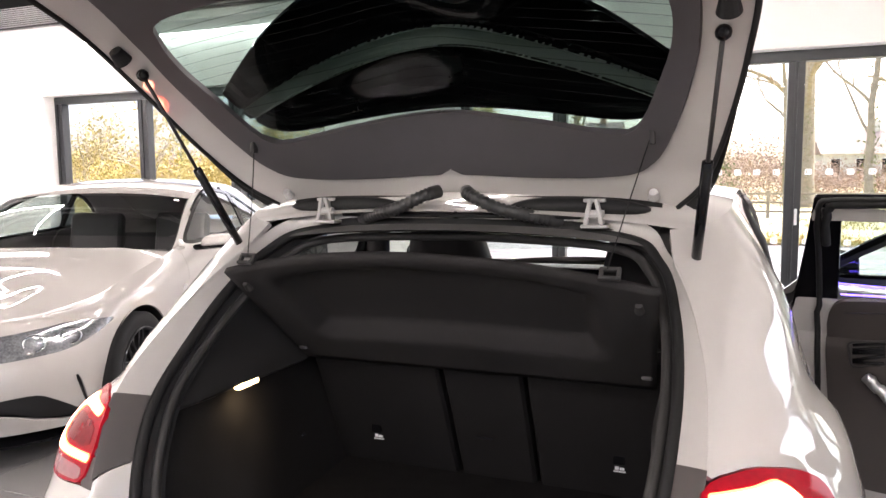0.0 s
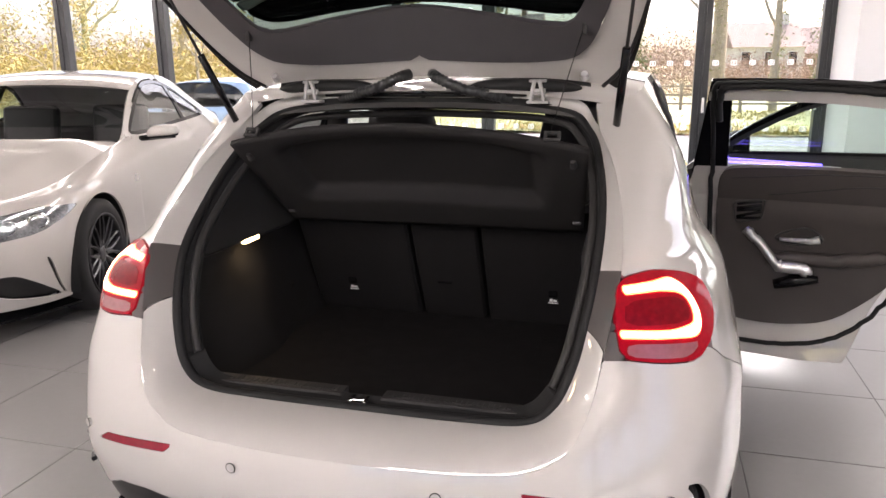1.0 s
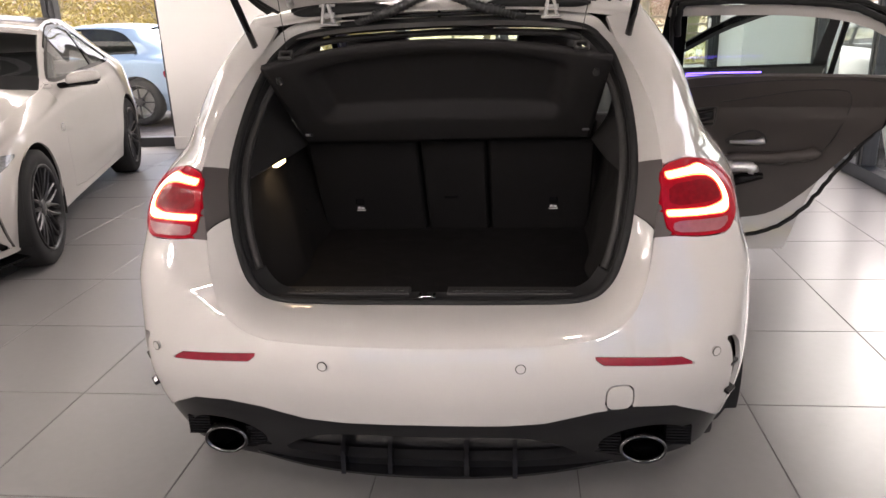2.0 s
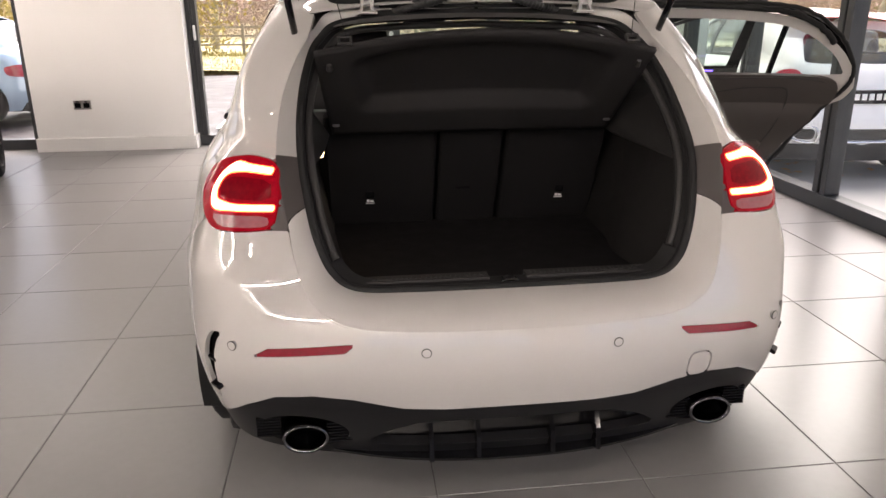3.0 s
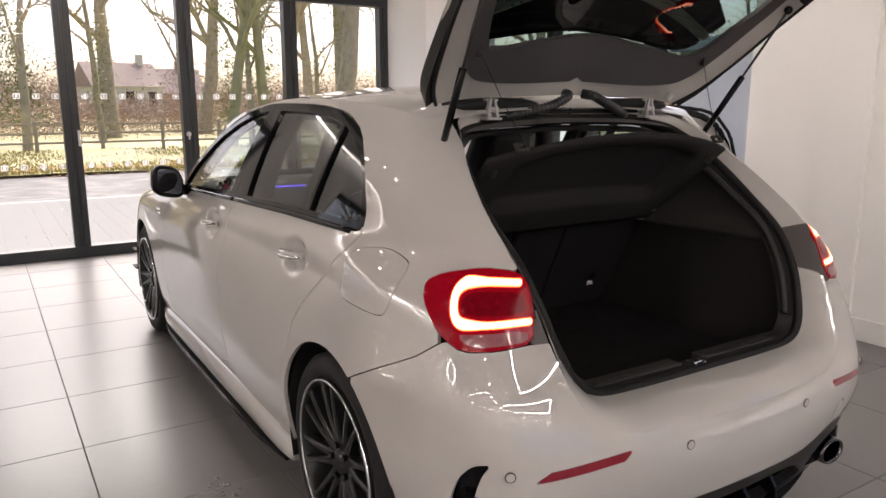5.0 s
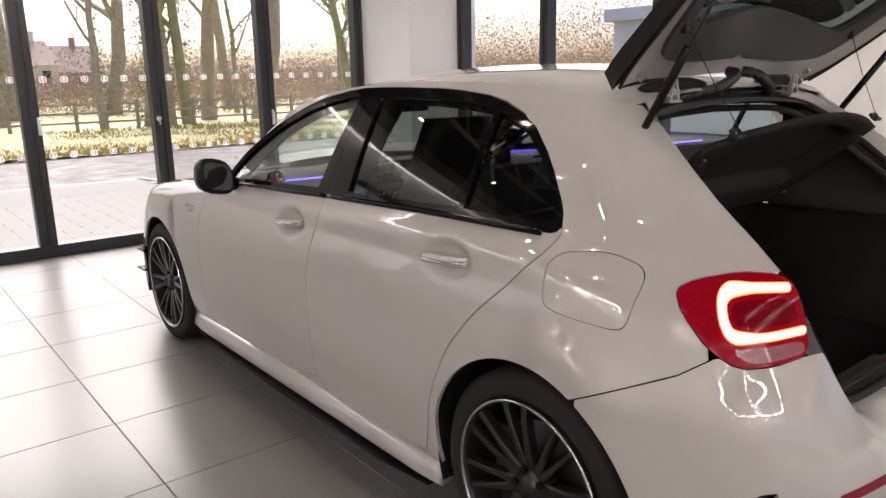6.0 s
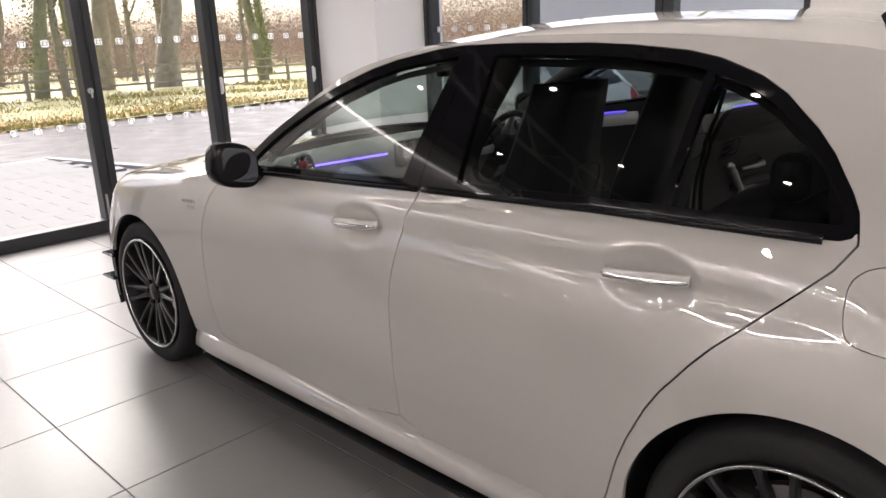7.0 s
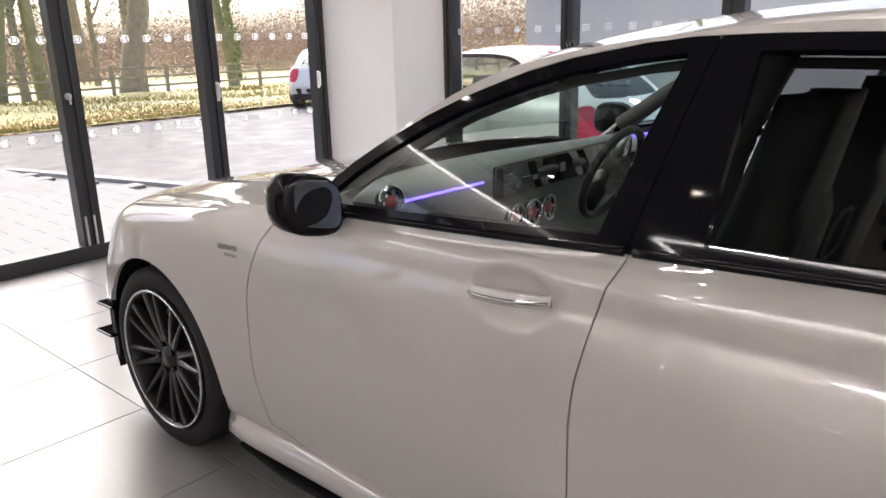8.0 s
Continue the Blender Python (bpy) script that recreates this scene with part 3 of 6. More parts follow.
    panel("exhaust_recess", BODY, lambda p: rear_of(p, OVAL) + 0.01, M_BLACK, val, (10.5, 13), (0, 2), (120, 60), side, off=-0.04, skirt=0)
    for k in range(9):
        for sx in (0.462, 0.648):
            if abs(k - 4) > 3:
                continue
            box("exhaust_louvre", (side * sx - 0.032, -0.655 + (sx - 0.462) * 0.25, 0.236 + k * 0.0085), (side * sx + 0.032, -0.62 + (sx - 0.462) * 0.25, 0.240 + k * 0.0085), M_BLACK, val)
    an = np.linspace(0, 2 * math.pi, 36, endpoint=False)
    rows = []
    for yy, rx, rz in ((-.55, .052, .033), (-.60, .05, .032), (-.662, .05, .032), (-.671, .053, .035), (-.671, .058, .040), (-.662, .060, .042), (-.56, .060, .042)):
        rows.append(np.stack([side * .549 + rx * np.cos(an), np.full(36, yy), .266 + rz * np.sin(an)], 1))
    loft("exhaust_tip", rows, mat("dark_chrome", (0.12, 0.12, 0.125), 0.15, metal=1.0), car, closed=True, label="oval dark chrome exhaust tip")
    box("muffler", (side * .55 - .05, -.56, .23), (side * .55 + .05, -.45, .30), M_BLACK, car, 0.01)

# joint-free middle of the diffuser: fins, blade and mesh behind
box("diffuser_back", (-.42, -.60, .19), (.42, -.58, .35), M_BLACK, car, 0.006, m=Matrix.Translation((0, -.59, .27)) @ Matrix.Rotation(radians(-24), 4, "X") @ Matrix.Translation((0, .59, -.27)))
for fx in (-.225, -.10, .10, .225):
    bm = bmesh.new()
    vs = [bm.verts.new(c) for c in ((fx - .006, -.56, .20), (fx - .006, -.70, .19), (fx - .006, -.69, .25), (fx - .006, -.64, .325), (fx - .006, -.56, .33))]
    f = bm.faces.new(vs)
    r = bmesh.ops.extrude_face_region(bm, geom=[f])
    bmesh.ops.translate(bm, verts=[v for v in r["geom"] if isinstance(v, bmesh.types.BMVert)], vec=(.012, 0, 0))
    part("diffuser_fin", bm, M_BLACK, car)
rows = []
for k in range(25):
    x = -.66 + 1.32 * k / 24
    yb = -.70 + .16 * (abs(x) / .66) ** 2.2
    rows.append([(x, yb + .10, .186 + .03 * (abs(x) / .66) ** 3), (x, yb, .183 + .03 * (abs(x) / .66) ** 3), (x, yb - .004, .192 + .03 * (abs(x) / .66) ** 3), (x, yb + .10, .199 + .03 * (abs(x) / .66) ** 3)])
loft("splitter_blade", rows, M_GLOSS, car, closed=True, smooth=False, cap=True)
for sx in (-.712, -.24, .24, .712):
    y = -.7395 if abs(sx) < .5 else -.6335
    nrm = Vector((0.08 * np.sign(sx), -1, 0)) if abs(sx) < .5 else Vector((0.5 * np.sign(sx), -.87, 0))
    m = Matrix.Translation((sx, y, .529)) @ nrm.to_track_quat("Z", "Y").to_matrix().to_4x4()
    bm = bmesh.new()
    bmesh.ops.create_cone(bm, cap_ends=True, segments=24, radius1=.0105, radius2=.0105, depth=.018, matrix=m)
    sen = part("parking_sensor", bm, M_PAINT, car)
    an = np.linspace(0, 2 * math.pi, 24, endpoint=False)
    tube("sensor_ring", [(m @ Vector((.0118 * math.cos(t), .0118 * math.sin(t), .0078)))[:] for t in an], .0011, M_TRIM, sen, True, 5)

# ---- boot mouth: painted jamb, seal, liner ----
grid_a, grid_v = np.meshgrid(np.linspace(9.5, 13, 260), np.linspace(1.5, 6, 300), indexing="ij")
grid_p = BODY.at(grid_a, grid_v).reshape(-1, 3)


def on_body(x, z):
    return grid_p[np.argmin((grid_p[:, 0] - x) ** 2 + (grid_p[:, 2] - z) ** 2)]


LIP = [on_body(x, z) for x, z in ((0, .574), (.25, .576), (.42, .587), (.507, .635), (.545, .72), (.566, .83), (.588, .97), (.581, 1.08), (.548, 1.18), (.498, 1.262))] + [np.array((.40, .0, 1.325)), np.array((0, .005, 1.345))]
SEAL = [(0, -.578, .628), (.25, -.577, .629), (.40, -.572, .637), (.462, -.56, .68), (.497, -.53, .76), (.517, -.49, .85), (.532, -.42, .95), (.535, -.30, 1.05), (.52, -.18, 1.15), (.482, -.07, 1.235), (.38, .0, 1.285), (0, .02, 1.30)]
NJ = 120
lip, seal = curve(LIP, NJ), curve(SEAL, NJ)
ctrl = (lip + seal) / 2 + np.array([0.012, -0.02, 0.008])
low = np.clip((0.72 - lip[:, 2]) / 0.12, 0, 1)[:, None]
ctrl = ctrl * (1 - low) + low * np.stack([(lip[:, 0] + seal[:, 0]) / 2, lip[:, 1] * 0.8 + seal[:, 1] * 0.2, seal[:, 2] - 0.002], 1)
jamb_rows = [lip * (1 - t) ** 2 + 2 * ctrl * t * (1 - t) + seal * t**2 for t in np.linspace(0, 1, 9)]
inner = seal + np.stack([-0.012 - 0.02 * np.clip(seal[:, 0] / .5, 0, 1), np.full(NJ, 0.045), 0.012 * np.where(seal[:, 2] < .7, 1, -0.8)], 1)
k0, k1 = np.argmin(abs(lip[:60, 2] - .818)), np.argmin(abs(lip[:80, 2] - .972))
for side in (-1, 1):
    sc = np.array([side, 1, 1])
    loft("boot_jamb", [r[: k0 + 1] * sc for r in jamb_rows], M_PAINT, car, flip=side > 0)
    loft("boot_jamb", [r[k1:] * sc for r in jamb_rows], M_PAINT, car, flip=side > 0)
    loft("lamp_cover", [r[k0 : k1 + 1] * sc + np.array([side * .002, -.003, .002]) for r in jamb_rows], M_BROWN, car, "brown-grey plastic cover beside the tail light", flip=side > 0)
full = np.vstack([seal, (seal * np.array([-1, 1, 1]))[-2:0:-1]])
tube("boot_seal", full + np.array([0, -.004, .0]), .0125, M_RUBBER, car, True, 10, "black rubber boot seal")
ring_top = np.arange(len(full))[np.argmax(full[:, 2] > .70) : len(full) - np.argmax(full[::-1, 2] > .70)]
full_in = np.vstack([inner, (inner * np.array([-1, 1, 1]))[-2:0:-1]])
trim_ring = full + np.stack([-.024 * np.clip(full[:, 0] / .4, -1, 1), np.full(len(full), .028), -.026 * ease(full[:, 2], .95, 1.25)], 1)
tube("boot_trim_edge", trim_ring[ring_top], .0105, M_TRIM, car, False, 10, "dark plastic trim edge inside the boot seal")
loft("boot_rim", [full, full * .6 + full_in * .4, full_in], M_RUBBER, car, closed=True)

# boot tub
W = 0.50
box("boot_floor", (-.50, -.50, .535), (.50, .33, .56), M_CARPET, car, 0.004, "dark carpeted boot floor")
for side in (-1, 1):
    rows = []
    for z, wide, yr in ((.55, .47, -.50), (.60, .485, -.51), (.75, .515, -.46), (.86, .53, -.42), (.905, .525, -.40)):
        rows.append([(side * (wide + .02), yr, z), (side * wide, yr + .05, z), (side * (wide - .01), yr + .14, z), (side * (wide - .035 * (z < .86)), -.15, z), (side * (wide - .01), .0, z), (side * wide, .15, z), (side * wide, .32, z)])
    loft("boot_side_lining", [curve(r, 28) for r in rows], M_FELT, car, "dark felt boot side lining", flip=side > 0)
    rows = [[(side * .525, -.40, .905), (side * .515, -.2, .905), (side * .50, .1, .905)], [(side * .50, -.40, .925), (side * .48, -.2, .925), (side * .47, .1, .925)], [(side * .55, -.33, 1.0), (side * .54, -.15, 1.0), (side * .52, .1, 1.0)], [(side * .57, -.2, 1.12), (side * .565, -.08, 1.12), (side * .55, .1, 1.12)], [(side * .53, -.07, 1.23), (side * .54, .0, 1.24), (side * .54, .1, 1.25)], [(side * .46, .0, 1.285), (side * .46, .05, 1.29), (side * .46, .12, 1.30)]]
    loft("pillar_trim", [curve(r, 12) for r in rows], M_TRIM, car, flip=side > 0)
    box("sill_plate", (min(side * .05, side * .42), -.548, .622), (max(side * .05, side * .42), -.500, .643), M_TRIM, car, 0.003)
    for k in range(26):
        x = side * (.07 + .013 * k)
        box("sill_rib", (x - .004, -.535, .643), (x + .004, -.515, .645), M_TRIM, car)
bm = bmesh.new()
add_box(bm, (-.495, -.56, .56), (.495, -.50, .624), 0.006)
part("loading_sill", bm, M_TRIM, car)
bm = bmesh.new()
for lo, hi in (((-.022, -.575, .622), (-.014, -.54, .642)), ((.014, -.575, .622), (.022, -.54, .642)), ((-.022, -.566, .634), (.022, -.558, .642))):
    add_box(bm, lo, hi, 0.002)
part("latch_striker", bm, M_CHROME, car)
tube("lashing_ring", [(-.506 + .004 * math.sin(t), .10 + .011 * math.cos(t), .672 + .024 * math.sin(t)) for t in np.linspace(0, 2 * math.pi, 20, endpoint=False)], .003, M_CHROME, car, True, 6)
box("boot_lamp", (-.500, -.205, .908), (-.482, -.125, .926), M_WARM, car, 0.004, "warm boot lamp, lit")
glow = new("boot_lamp_light", bpy.data.lights.new("boot_lamp_light", "AREA"))
glow.data.energy, glow.data.size, glow.data.color = 0.05, 0.07, (1, .75, .42)
glow.matrix_world = look((-.476, -.165, .905), (-.40, -.165, .6))

# rear seat backs seen from the boot
def seat_y(z):
    return .305 - (z - .55) * .46


for x0, x1 in ((-.49, -.108), (-.096, .124), (.136, .49)):
    rows = []
    for z in np.linspace(.555, .98, 8):
        y = seat_y(z)
        rows.append([(x0, y + .012, z), (x0 + .008, y + .002, z), ((x0 + x1) / 2, y, z), (x1 - .008, y + .002, z), (x1, y + .012, z), (x1, y + .11, z), (x0, y + .11, z)])
    back = loft("rear_seat_back", rows, M_CARPET, car, "dark carpet-backed folding rear seat", closed=True, smooth=False, cap=True)
for x, w in ((-.342, 1), (.358, 1)):
    box("anchor_slot", (x - .015, seat_y(.685) - .004, .672), (x + .015, seat_y(.685) + .01, .70), M_BLACK, car, 0.003)
    bm = bmesh.new()
    for k, (u0, v0, u1, v1) in enumerate(((-.012, 0, -.002, .012), (0, 0, .012, .007), (-.008, .012, .002, .019), (-.016, -.006, .016, -.003))):
        add_box(bm, (x + u0, seat_y(.652) - .004, .652 + v0), (x + u1, seat_y(.652) - .001, .652 + v1))
    part("anchor_label", bm, M_LABEL, car, "white anchor pictogram label")
box("seat_slot", (-.03, seat_y(.70) - .004, .696), (.02, seat_y(.70) + .01, .703), M_BLACK, car, 0.002)

# ---- hanging parcel shelf ----
shelf_rows = []
for t in np.linspace(0, 1, 26):
    row = []
    for u in np.linspace(-1, 1, 61):
        half = .462 + .03 * t
        bow = .035 * (1 - u * u) * t
        y, z = .075 - .30 * t - bow * 1.9, .942 + .268 * t + bow * 1.7
        du, dt = max(0, 1 - abs(u) / .80), 1
        inner_d = min(max((.80 - abs(u)) / .10, 0), 1) * min(max((t - .27) / .08, 0), 1) * min(max((.93 - .12 * abs(u) ** 3 - t) / .08, 0), 1)
        inner_d = inner_d * inner_d * (3 - 2 * inner_d)
        row.append((u * half, y + .030 * inner_d, z + .026 * inner_d))
    shelf_rows.append(row)
shelf = tagged(loft("parcel_shelf", shelf_rows, M_SHELF), "dark carpeted parcel shelf tilted up on strings in the boot", "parcel shelf")
md = shelf.modifiers.new("thick", "SOLIDIFY")
md.thickness, md.offset = 0.014, 1
for sx in (-1, 1):
    bm = bmesh.new()
    for lo, hi in (((-.03, -.008, -.012), (-.018, .008, .02)), ((.018, -.008, -.012), (.03, .008, .02)), ((-.03, -.008, .012), (.03, .008, .024)), ((-.03, -.012, -.02), (.03, .004, -.008))):
        add_box(bm, lo, hi, 0.003, Matrix.Translation((sx * .405, -.262, 1.236)) @ Matrix.Rotation(radians(-40), 4, "X") @ Matrix.Scale(.68, 4))
    part("string_hook", bm, M_TRIM, shelf)
    bm = bmesh.new()
    bmesh.ops.create_cone(bm, cap_ends=True, segments=16, radius1=.010, radius2=.007, depth=.022, matrix=Matrix.Translation((sx * .452, -.20, 1.165)) @ Matrix.Rotation(radians(48), 4, "X"))
    part("shelf_pin", bm, M_TRIM, shelf)
    box("shelf_clip", (sx * .446 - .012, .02, .962), (sx * .446 + .012, .045, .98), M_GREYTRIM, shelf, 0.004)
    st = tube("shelf_string", [(sx * .40, -.265, 1.245), (sx * .43, -.2, 1.37), (sx * .46, -.145, 1.49)], .0012, M_RUBBER, shelf, sides=5)

# ---- roof, windscreen, bonnet ----
rail_pts = BODY.at(np.linspace(6, 10.6, 60), np.full(60, 6.0))
rail_pts[:, 2] += 0.0
roof_rows = []
for p in rail_pts:
    zc = .052 if p[1] > .2 else .052 - .025 * (.2 - p[1]) / .3
    roof_rows.append([(p[0] * u, p[1] + .06 * (1 - u * u) * (p[1] > .9) * (p[1] - .9) - .0 * u, p[2] + zc * (1 - abs(u) ** 2.3)) for u in np.linspace(-1, 1, 41)])
loft("roof", roof_rows, M_PAINT, car, flip=True)
loft("headliner", [np.array(r) * np.array([.97, 1, 1]) - np.array([0, 0, .045]) for r in roof_rows[2:]], mat("headliner_cloth", (0.06, 0.058, 0.056), 0.9, var=0.1, bump=0.1), car)
a_pil = BODY.at(np.linspace(5.0, 6.0, 24), np.full(24, 6.0))
scr = []
for p in a_pil:
    scr.append([(p[0] * u, p[1] + .22 * (1 - u * u) * (1 - .6 * (1.9 - p[1]) / .45), p[2] + .035 * (1 - u * u) * (p[2] - .94) / .33) for u in np.linspace(-1, 1, 31)])
ws = loft("windscreen", scr, M_CARGLASS, car, "slightly green clear windscreen", flip=True)
ws.visible_shadow = False
fb = BODY.at(np.linspace(0.0, 5.0, 60), np.full(60, 4.0))
bon = []
for p in fb[4:]:
    k = min(1.0, (3.2 - p[1]) / .8)
    bon.append([(p[0] * u, p[1] + (.0 + .20 * max(0, 2.35 - p[1]) / .35) * (1 - u * u), p[2] + .055 * k * (1 - abs(u) ** 2.2) + .010 * k * math.exp(-((abs(u) - .72) / .07) ** 2)) for u in np.linspace(-1, 1, 61)])
loft("bonnet", bon, M_PAINT, car)

# ---- doors ----
def keep_of(poly, *others):
    return lambda p: np.minimum.reduce([inside(poly, p[..., 1], p[..., 2]) - G] + [o(p) for o in others])


def line_of(p0, p1):
    """Positive on the front side (greater y) of a line in the side view."""
    d = np.array(p1, float) - np.array(p0, float)
    d /= np.linalg.norm(d)
    return lambda p: (p[..., 1] - p0[0]) * d[1] - (p[..., 2] - p0[1]) * d[0]


B_FRONT, B_MID, B_REAR = line_of((1.11, .99), (1.02, 1.30)), line_of((1.045, .985), (.965, 1.345)), line_of((.91, .99), (.89, 1.33))
Q_LINE = line_of((.345, 1.0), (.31, 1.29))
HANDLES = {"front": (1.275, .862), "rear": (.345, .885)}


def handle(y, z, side, parent, move):
    """Chrome-edged pull handle over a shallow bowl."""
    rows = []
    x0 = .847 if y > 1 else .840
    for t in np.linspace(0, 1, 15):
        yy, zz = y + .098 - .196 * t, z + .008 - .016 * (1 - t)
        out = .012 + .020 * math.sin(math.pi * t) ** .6
        h = .013 + .004 * math.sin(math.pi * t)
        sec = [(side * (x0 + out - .012), yy, zz - h), (side * (x0 + out), yy, zz - h * .7), (side * (x0 + out + .003), yy, zz), (side * (x0 + out), yy, zz + h * .7), (side * (x0 + out - .012), yy, zz + h)]
        rows.append([(move @ Vector(q))[:] for q in sec] if move else sec)
    ob = loft("door_handle", rows, M_PAINT, parent, "white pull handle with a chrome strip", closed=True, cap=True)
    line = [(side * (x0 + .015 + .020 * math.sin(math.pi * t) ** .6), y + .098 - .196 * t, z - .001 + .014 * t - .006) for t in np.linspace(0, 1, 15)]
    tube("chrome_strip", [(move @ Vector(q))[:] for q in line] if move else line, .0045, M_CHROME, ob, sides=6)


CARD = rounded([(.925, 1.035), (.935, .83), (.91, .45), (.85, .388), (.685, .385), (.505, .421), (.35, .568), (.245, .707), (.15, .835), (.055, .955), (.05, 1.02), (.12, 1.05), (.5, 1.055), (.8, 1.05)], 2)


def glass_sheet(skin, inset):
    """One even sheet of glass, curved upwards and barely lengthwise, that lies closest to the skin's window band."""
    a, v = np.meshgrid(np.linspace(5.9, 9.2, 60), np.linspace(4.1, 5.9, 40), indexing="ij")
    p = skin.at(a, v).reshape(-1, 3)
    m = lambda y, z: np.stack([np.ones_like(y), y, z, y * y], -1)
    bow = lambda z: -.33 * z * z
    k = np.linalg.lstsq(m(p[:, 1], p[:, 2]), p[:, 0] - bow(p[:, 2]), rcond=None)[0]
    return lambda y, z: m(y, z) @ k + bow(z) - inset


SIDE_GLASS = glass_sheet(BODY, .013)


def door(which, side):
    """One side door: skin, black window frame, panes, handle, inner trim."""
    move = None if side < 0 else HINGE_R if which == "rear" else HINGE_F
    trimmed = move is not None and which == "rear"
    poly = DOOR_F if which == "front" else DOOR_R
    arange = (4.4, 7.6) if which == "front" else (6.6, 9.8)
    out_dlo = lambda p: -inside(DLO, p[..., 1], p[..., 2])
    skin = panel("front_door" if which == "front" else "rear_door", BODY, keep_of(poly, out_dlo), M_PAINT, car, arange, (0, 6), (240, 170), side, move=move, dents=[(*HANDLES[which], .092, .052, .022)], label=f"white {which} door" + (" standing open" if move else ""))
    inner_line = (lambda p: B_MID(p) - .001) if which == "front" else (lambda p: -B_MID(p) - .001)
    f_in = lambda p: inside(DLO, p[..., 1], p[..., 2])
    if which == "front":
        pane_keep = lambda p: np.minimum(f_in(p) - .027, B_FRONT(p))
        frame_keep = lambda p: np.minimum.reduce([f_in(p), inner_line(p), -pane_keep(p)])
        panes = [pane_keep]
    else:
        p1 = lambda p: np.minimum.reduce([f_in(p) - .027, -B_REAR(p), Q_LINE(p) - .010])
        p2 = lambda p: np.minimum.reduce([f_in(p) - .027, -Q_LINE(p) - .010])
        frame_keep = lambda p: np.minimum.reduce([f_in(p), inner_line(p), -p1(p), -p2(p)])
        panes = [p1, p2]
    panel("window_frame", BODY, frame_keep, M_BLACK, skin, arange, (3.5, 6), (240, 130), side, off=-.002, skirt=.018, move=move, label="gloss black window surround", settle=lambda y, z: SIDE_GLASS(y, z) + .012)
    for k in panes:
        g = panel("pane", BODY, lambda p, k=k: k(p) + .004, M_CARGLASS if (which == "front" or move) else M_PRIVACY, skin, arange, (3.5, 6), (150, 90), side, off=-.010, skirt=0, move=move, settle=SIDE_GLASS)
        g.visible_shadow = False
    handle(*HANDLES[which], side, skin, move)
    # bright strip under the panes
    ys = np.linspace(1.90, 1.05, 30) if which == "front" else np.linspace(1.03, .03, 30)
    belt = []
    for y in ys:
        z = np.interp(-y, [-1.93, -1.5, -1.037, -.5, -.03], [.944, .964, .984, .999, 1.002])
        q = BODY.at(np.linspace(4.5, 9.6, 400), np.full(400, 4.0))
        base = q[np.argmin(abs(q[:, 1] - y))]
        w = np.array([side * (base[0] + .004), y, z])
        belt.append((move @ Vector(w))[:] if move else w)
    tube("belt_strip", belt, .0095, M_BLACK, skin, sides=10)
    # inside of the door
    ring = lambda p: np.minimum.reduce([inside(poly, p[..., 1], p[..., 2]) - .008, -(f_in(p) - (.052 if trimmed else .031))])
    panel("inner_frame", BODY, ring, M_PAINT if trimmed else M_TRIM, skin, arange, (0, 6), (170, 120), side, off=-.055, skirt=0, move=move)
    card = (lambda p: inside(CARD, p[..., 1], p[..., 2])) if trimmed else (lambda p: np.minimum.reduce([inside(poly, p[..., 1], p[..., 2]) - .055, np.interp(p[..., 1], [0.0, 1.0, 1.9], [.975, .958, .925]) - p[..., 2]]))
    panel("door_card", BODY, card, M_TRIM if not trimmed else M_BROWNTRIM, skin, arange, (0, 4.9), (150, 90), side, off=-.078, skirt=.03 if not trimmed else -.028, move=move, label="dark soft-touch door card")
    if move and which == "front":
        band = [[(move @ Vector((x, y, z)))[:] for y in np.linspace(1.90, 1.30, 16)] for x, z in ((.700, .940), (.694, .938), (.690, .905), (.694, .872), (.702, .870))]
        trim = loft("trim_band", band, M_SATIN, skin, "satin aluminium trim band", flip=True)
        tube("ambient_strip", [(move @ Vector((.690, y, .946)))[:] for y in (1.90, 1.6, 1.38)], .004, M_BLUELED, trim, sides=6)
        box("trim_slot", (.686, 1.70, .900), (.692, 1.76, .912), M_BLACK, trim, m=move)
    return skin, move


M_BROWNTRIM = mat("dark_brown_grey_trim", (0.038, 0.032, 0.030), 0.55, var=0.1, scale=14, fine=420, bump=0.08)
for side in (-1, 1):
    door("front", side)
    rear_skin, rear_move = door("rear", side)

# the open door's inner face
mv = HINGE_R


def inner_pts(pts, x=.765):
    return [(mv @ Vector((x if len(q) == 2 else q[2], q[0], q[1])))[:] for q in pts]


SEALD = [(.955, 1.0), (.962, .83), (.955, .45), (.92, .335), (.85, .315), (.68, .318), (.505, .358), (.38, .453), (.291, .583), (.195, .736), (.10, .865), (.02, .985), (.012, 1.07), (.085, 1.18), (.20, 1.272), (.345, 1.322), (.6, 1.343), (.87, 1.345), (.945, 1.30)]
qa, qv = np.meshgrid(np.linspace(6.6, 9.8, 200), np.linspace(0, 6, 200), indexing="ij")
qp = BODY.at(qa, qv)
qn = BODY.normal(qa, qv)
qp2 = (qp - .062 * qn).reshape(-1, 3)


def on_inner(y, z, lift=0.0):
    k = np.argmin((qp2[:, 1] - y) ** 2 + (qp2[:, 2] - z) ** 2)
    c = qp2[k] - lift * qn.reshape(-1, 3)[k]
    return (mv @ Vector(c))[:]


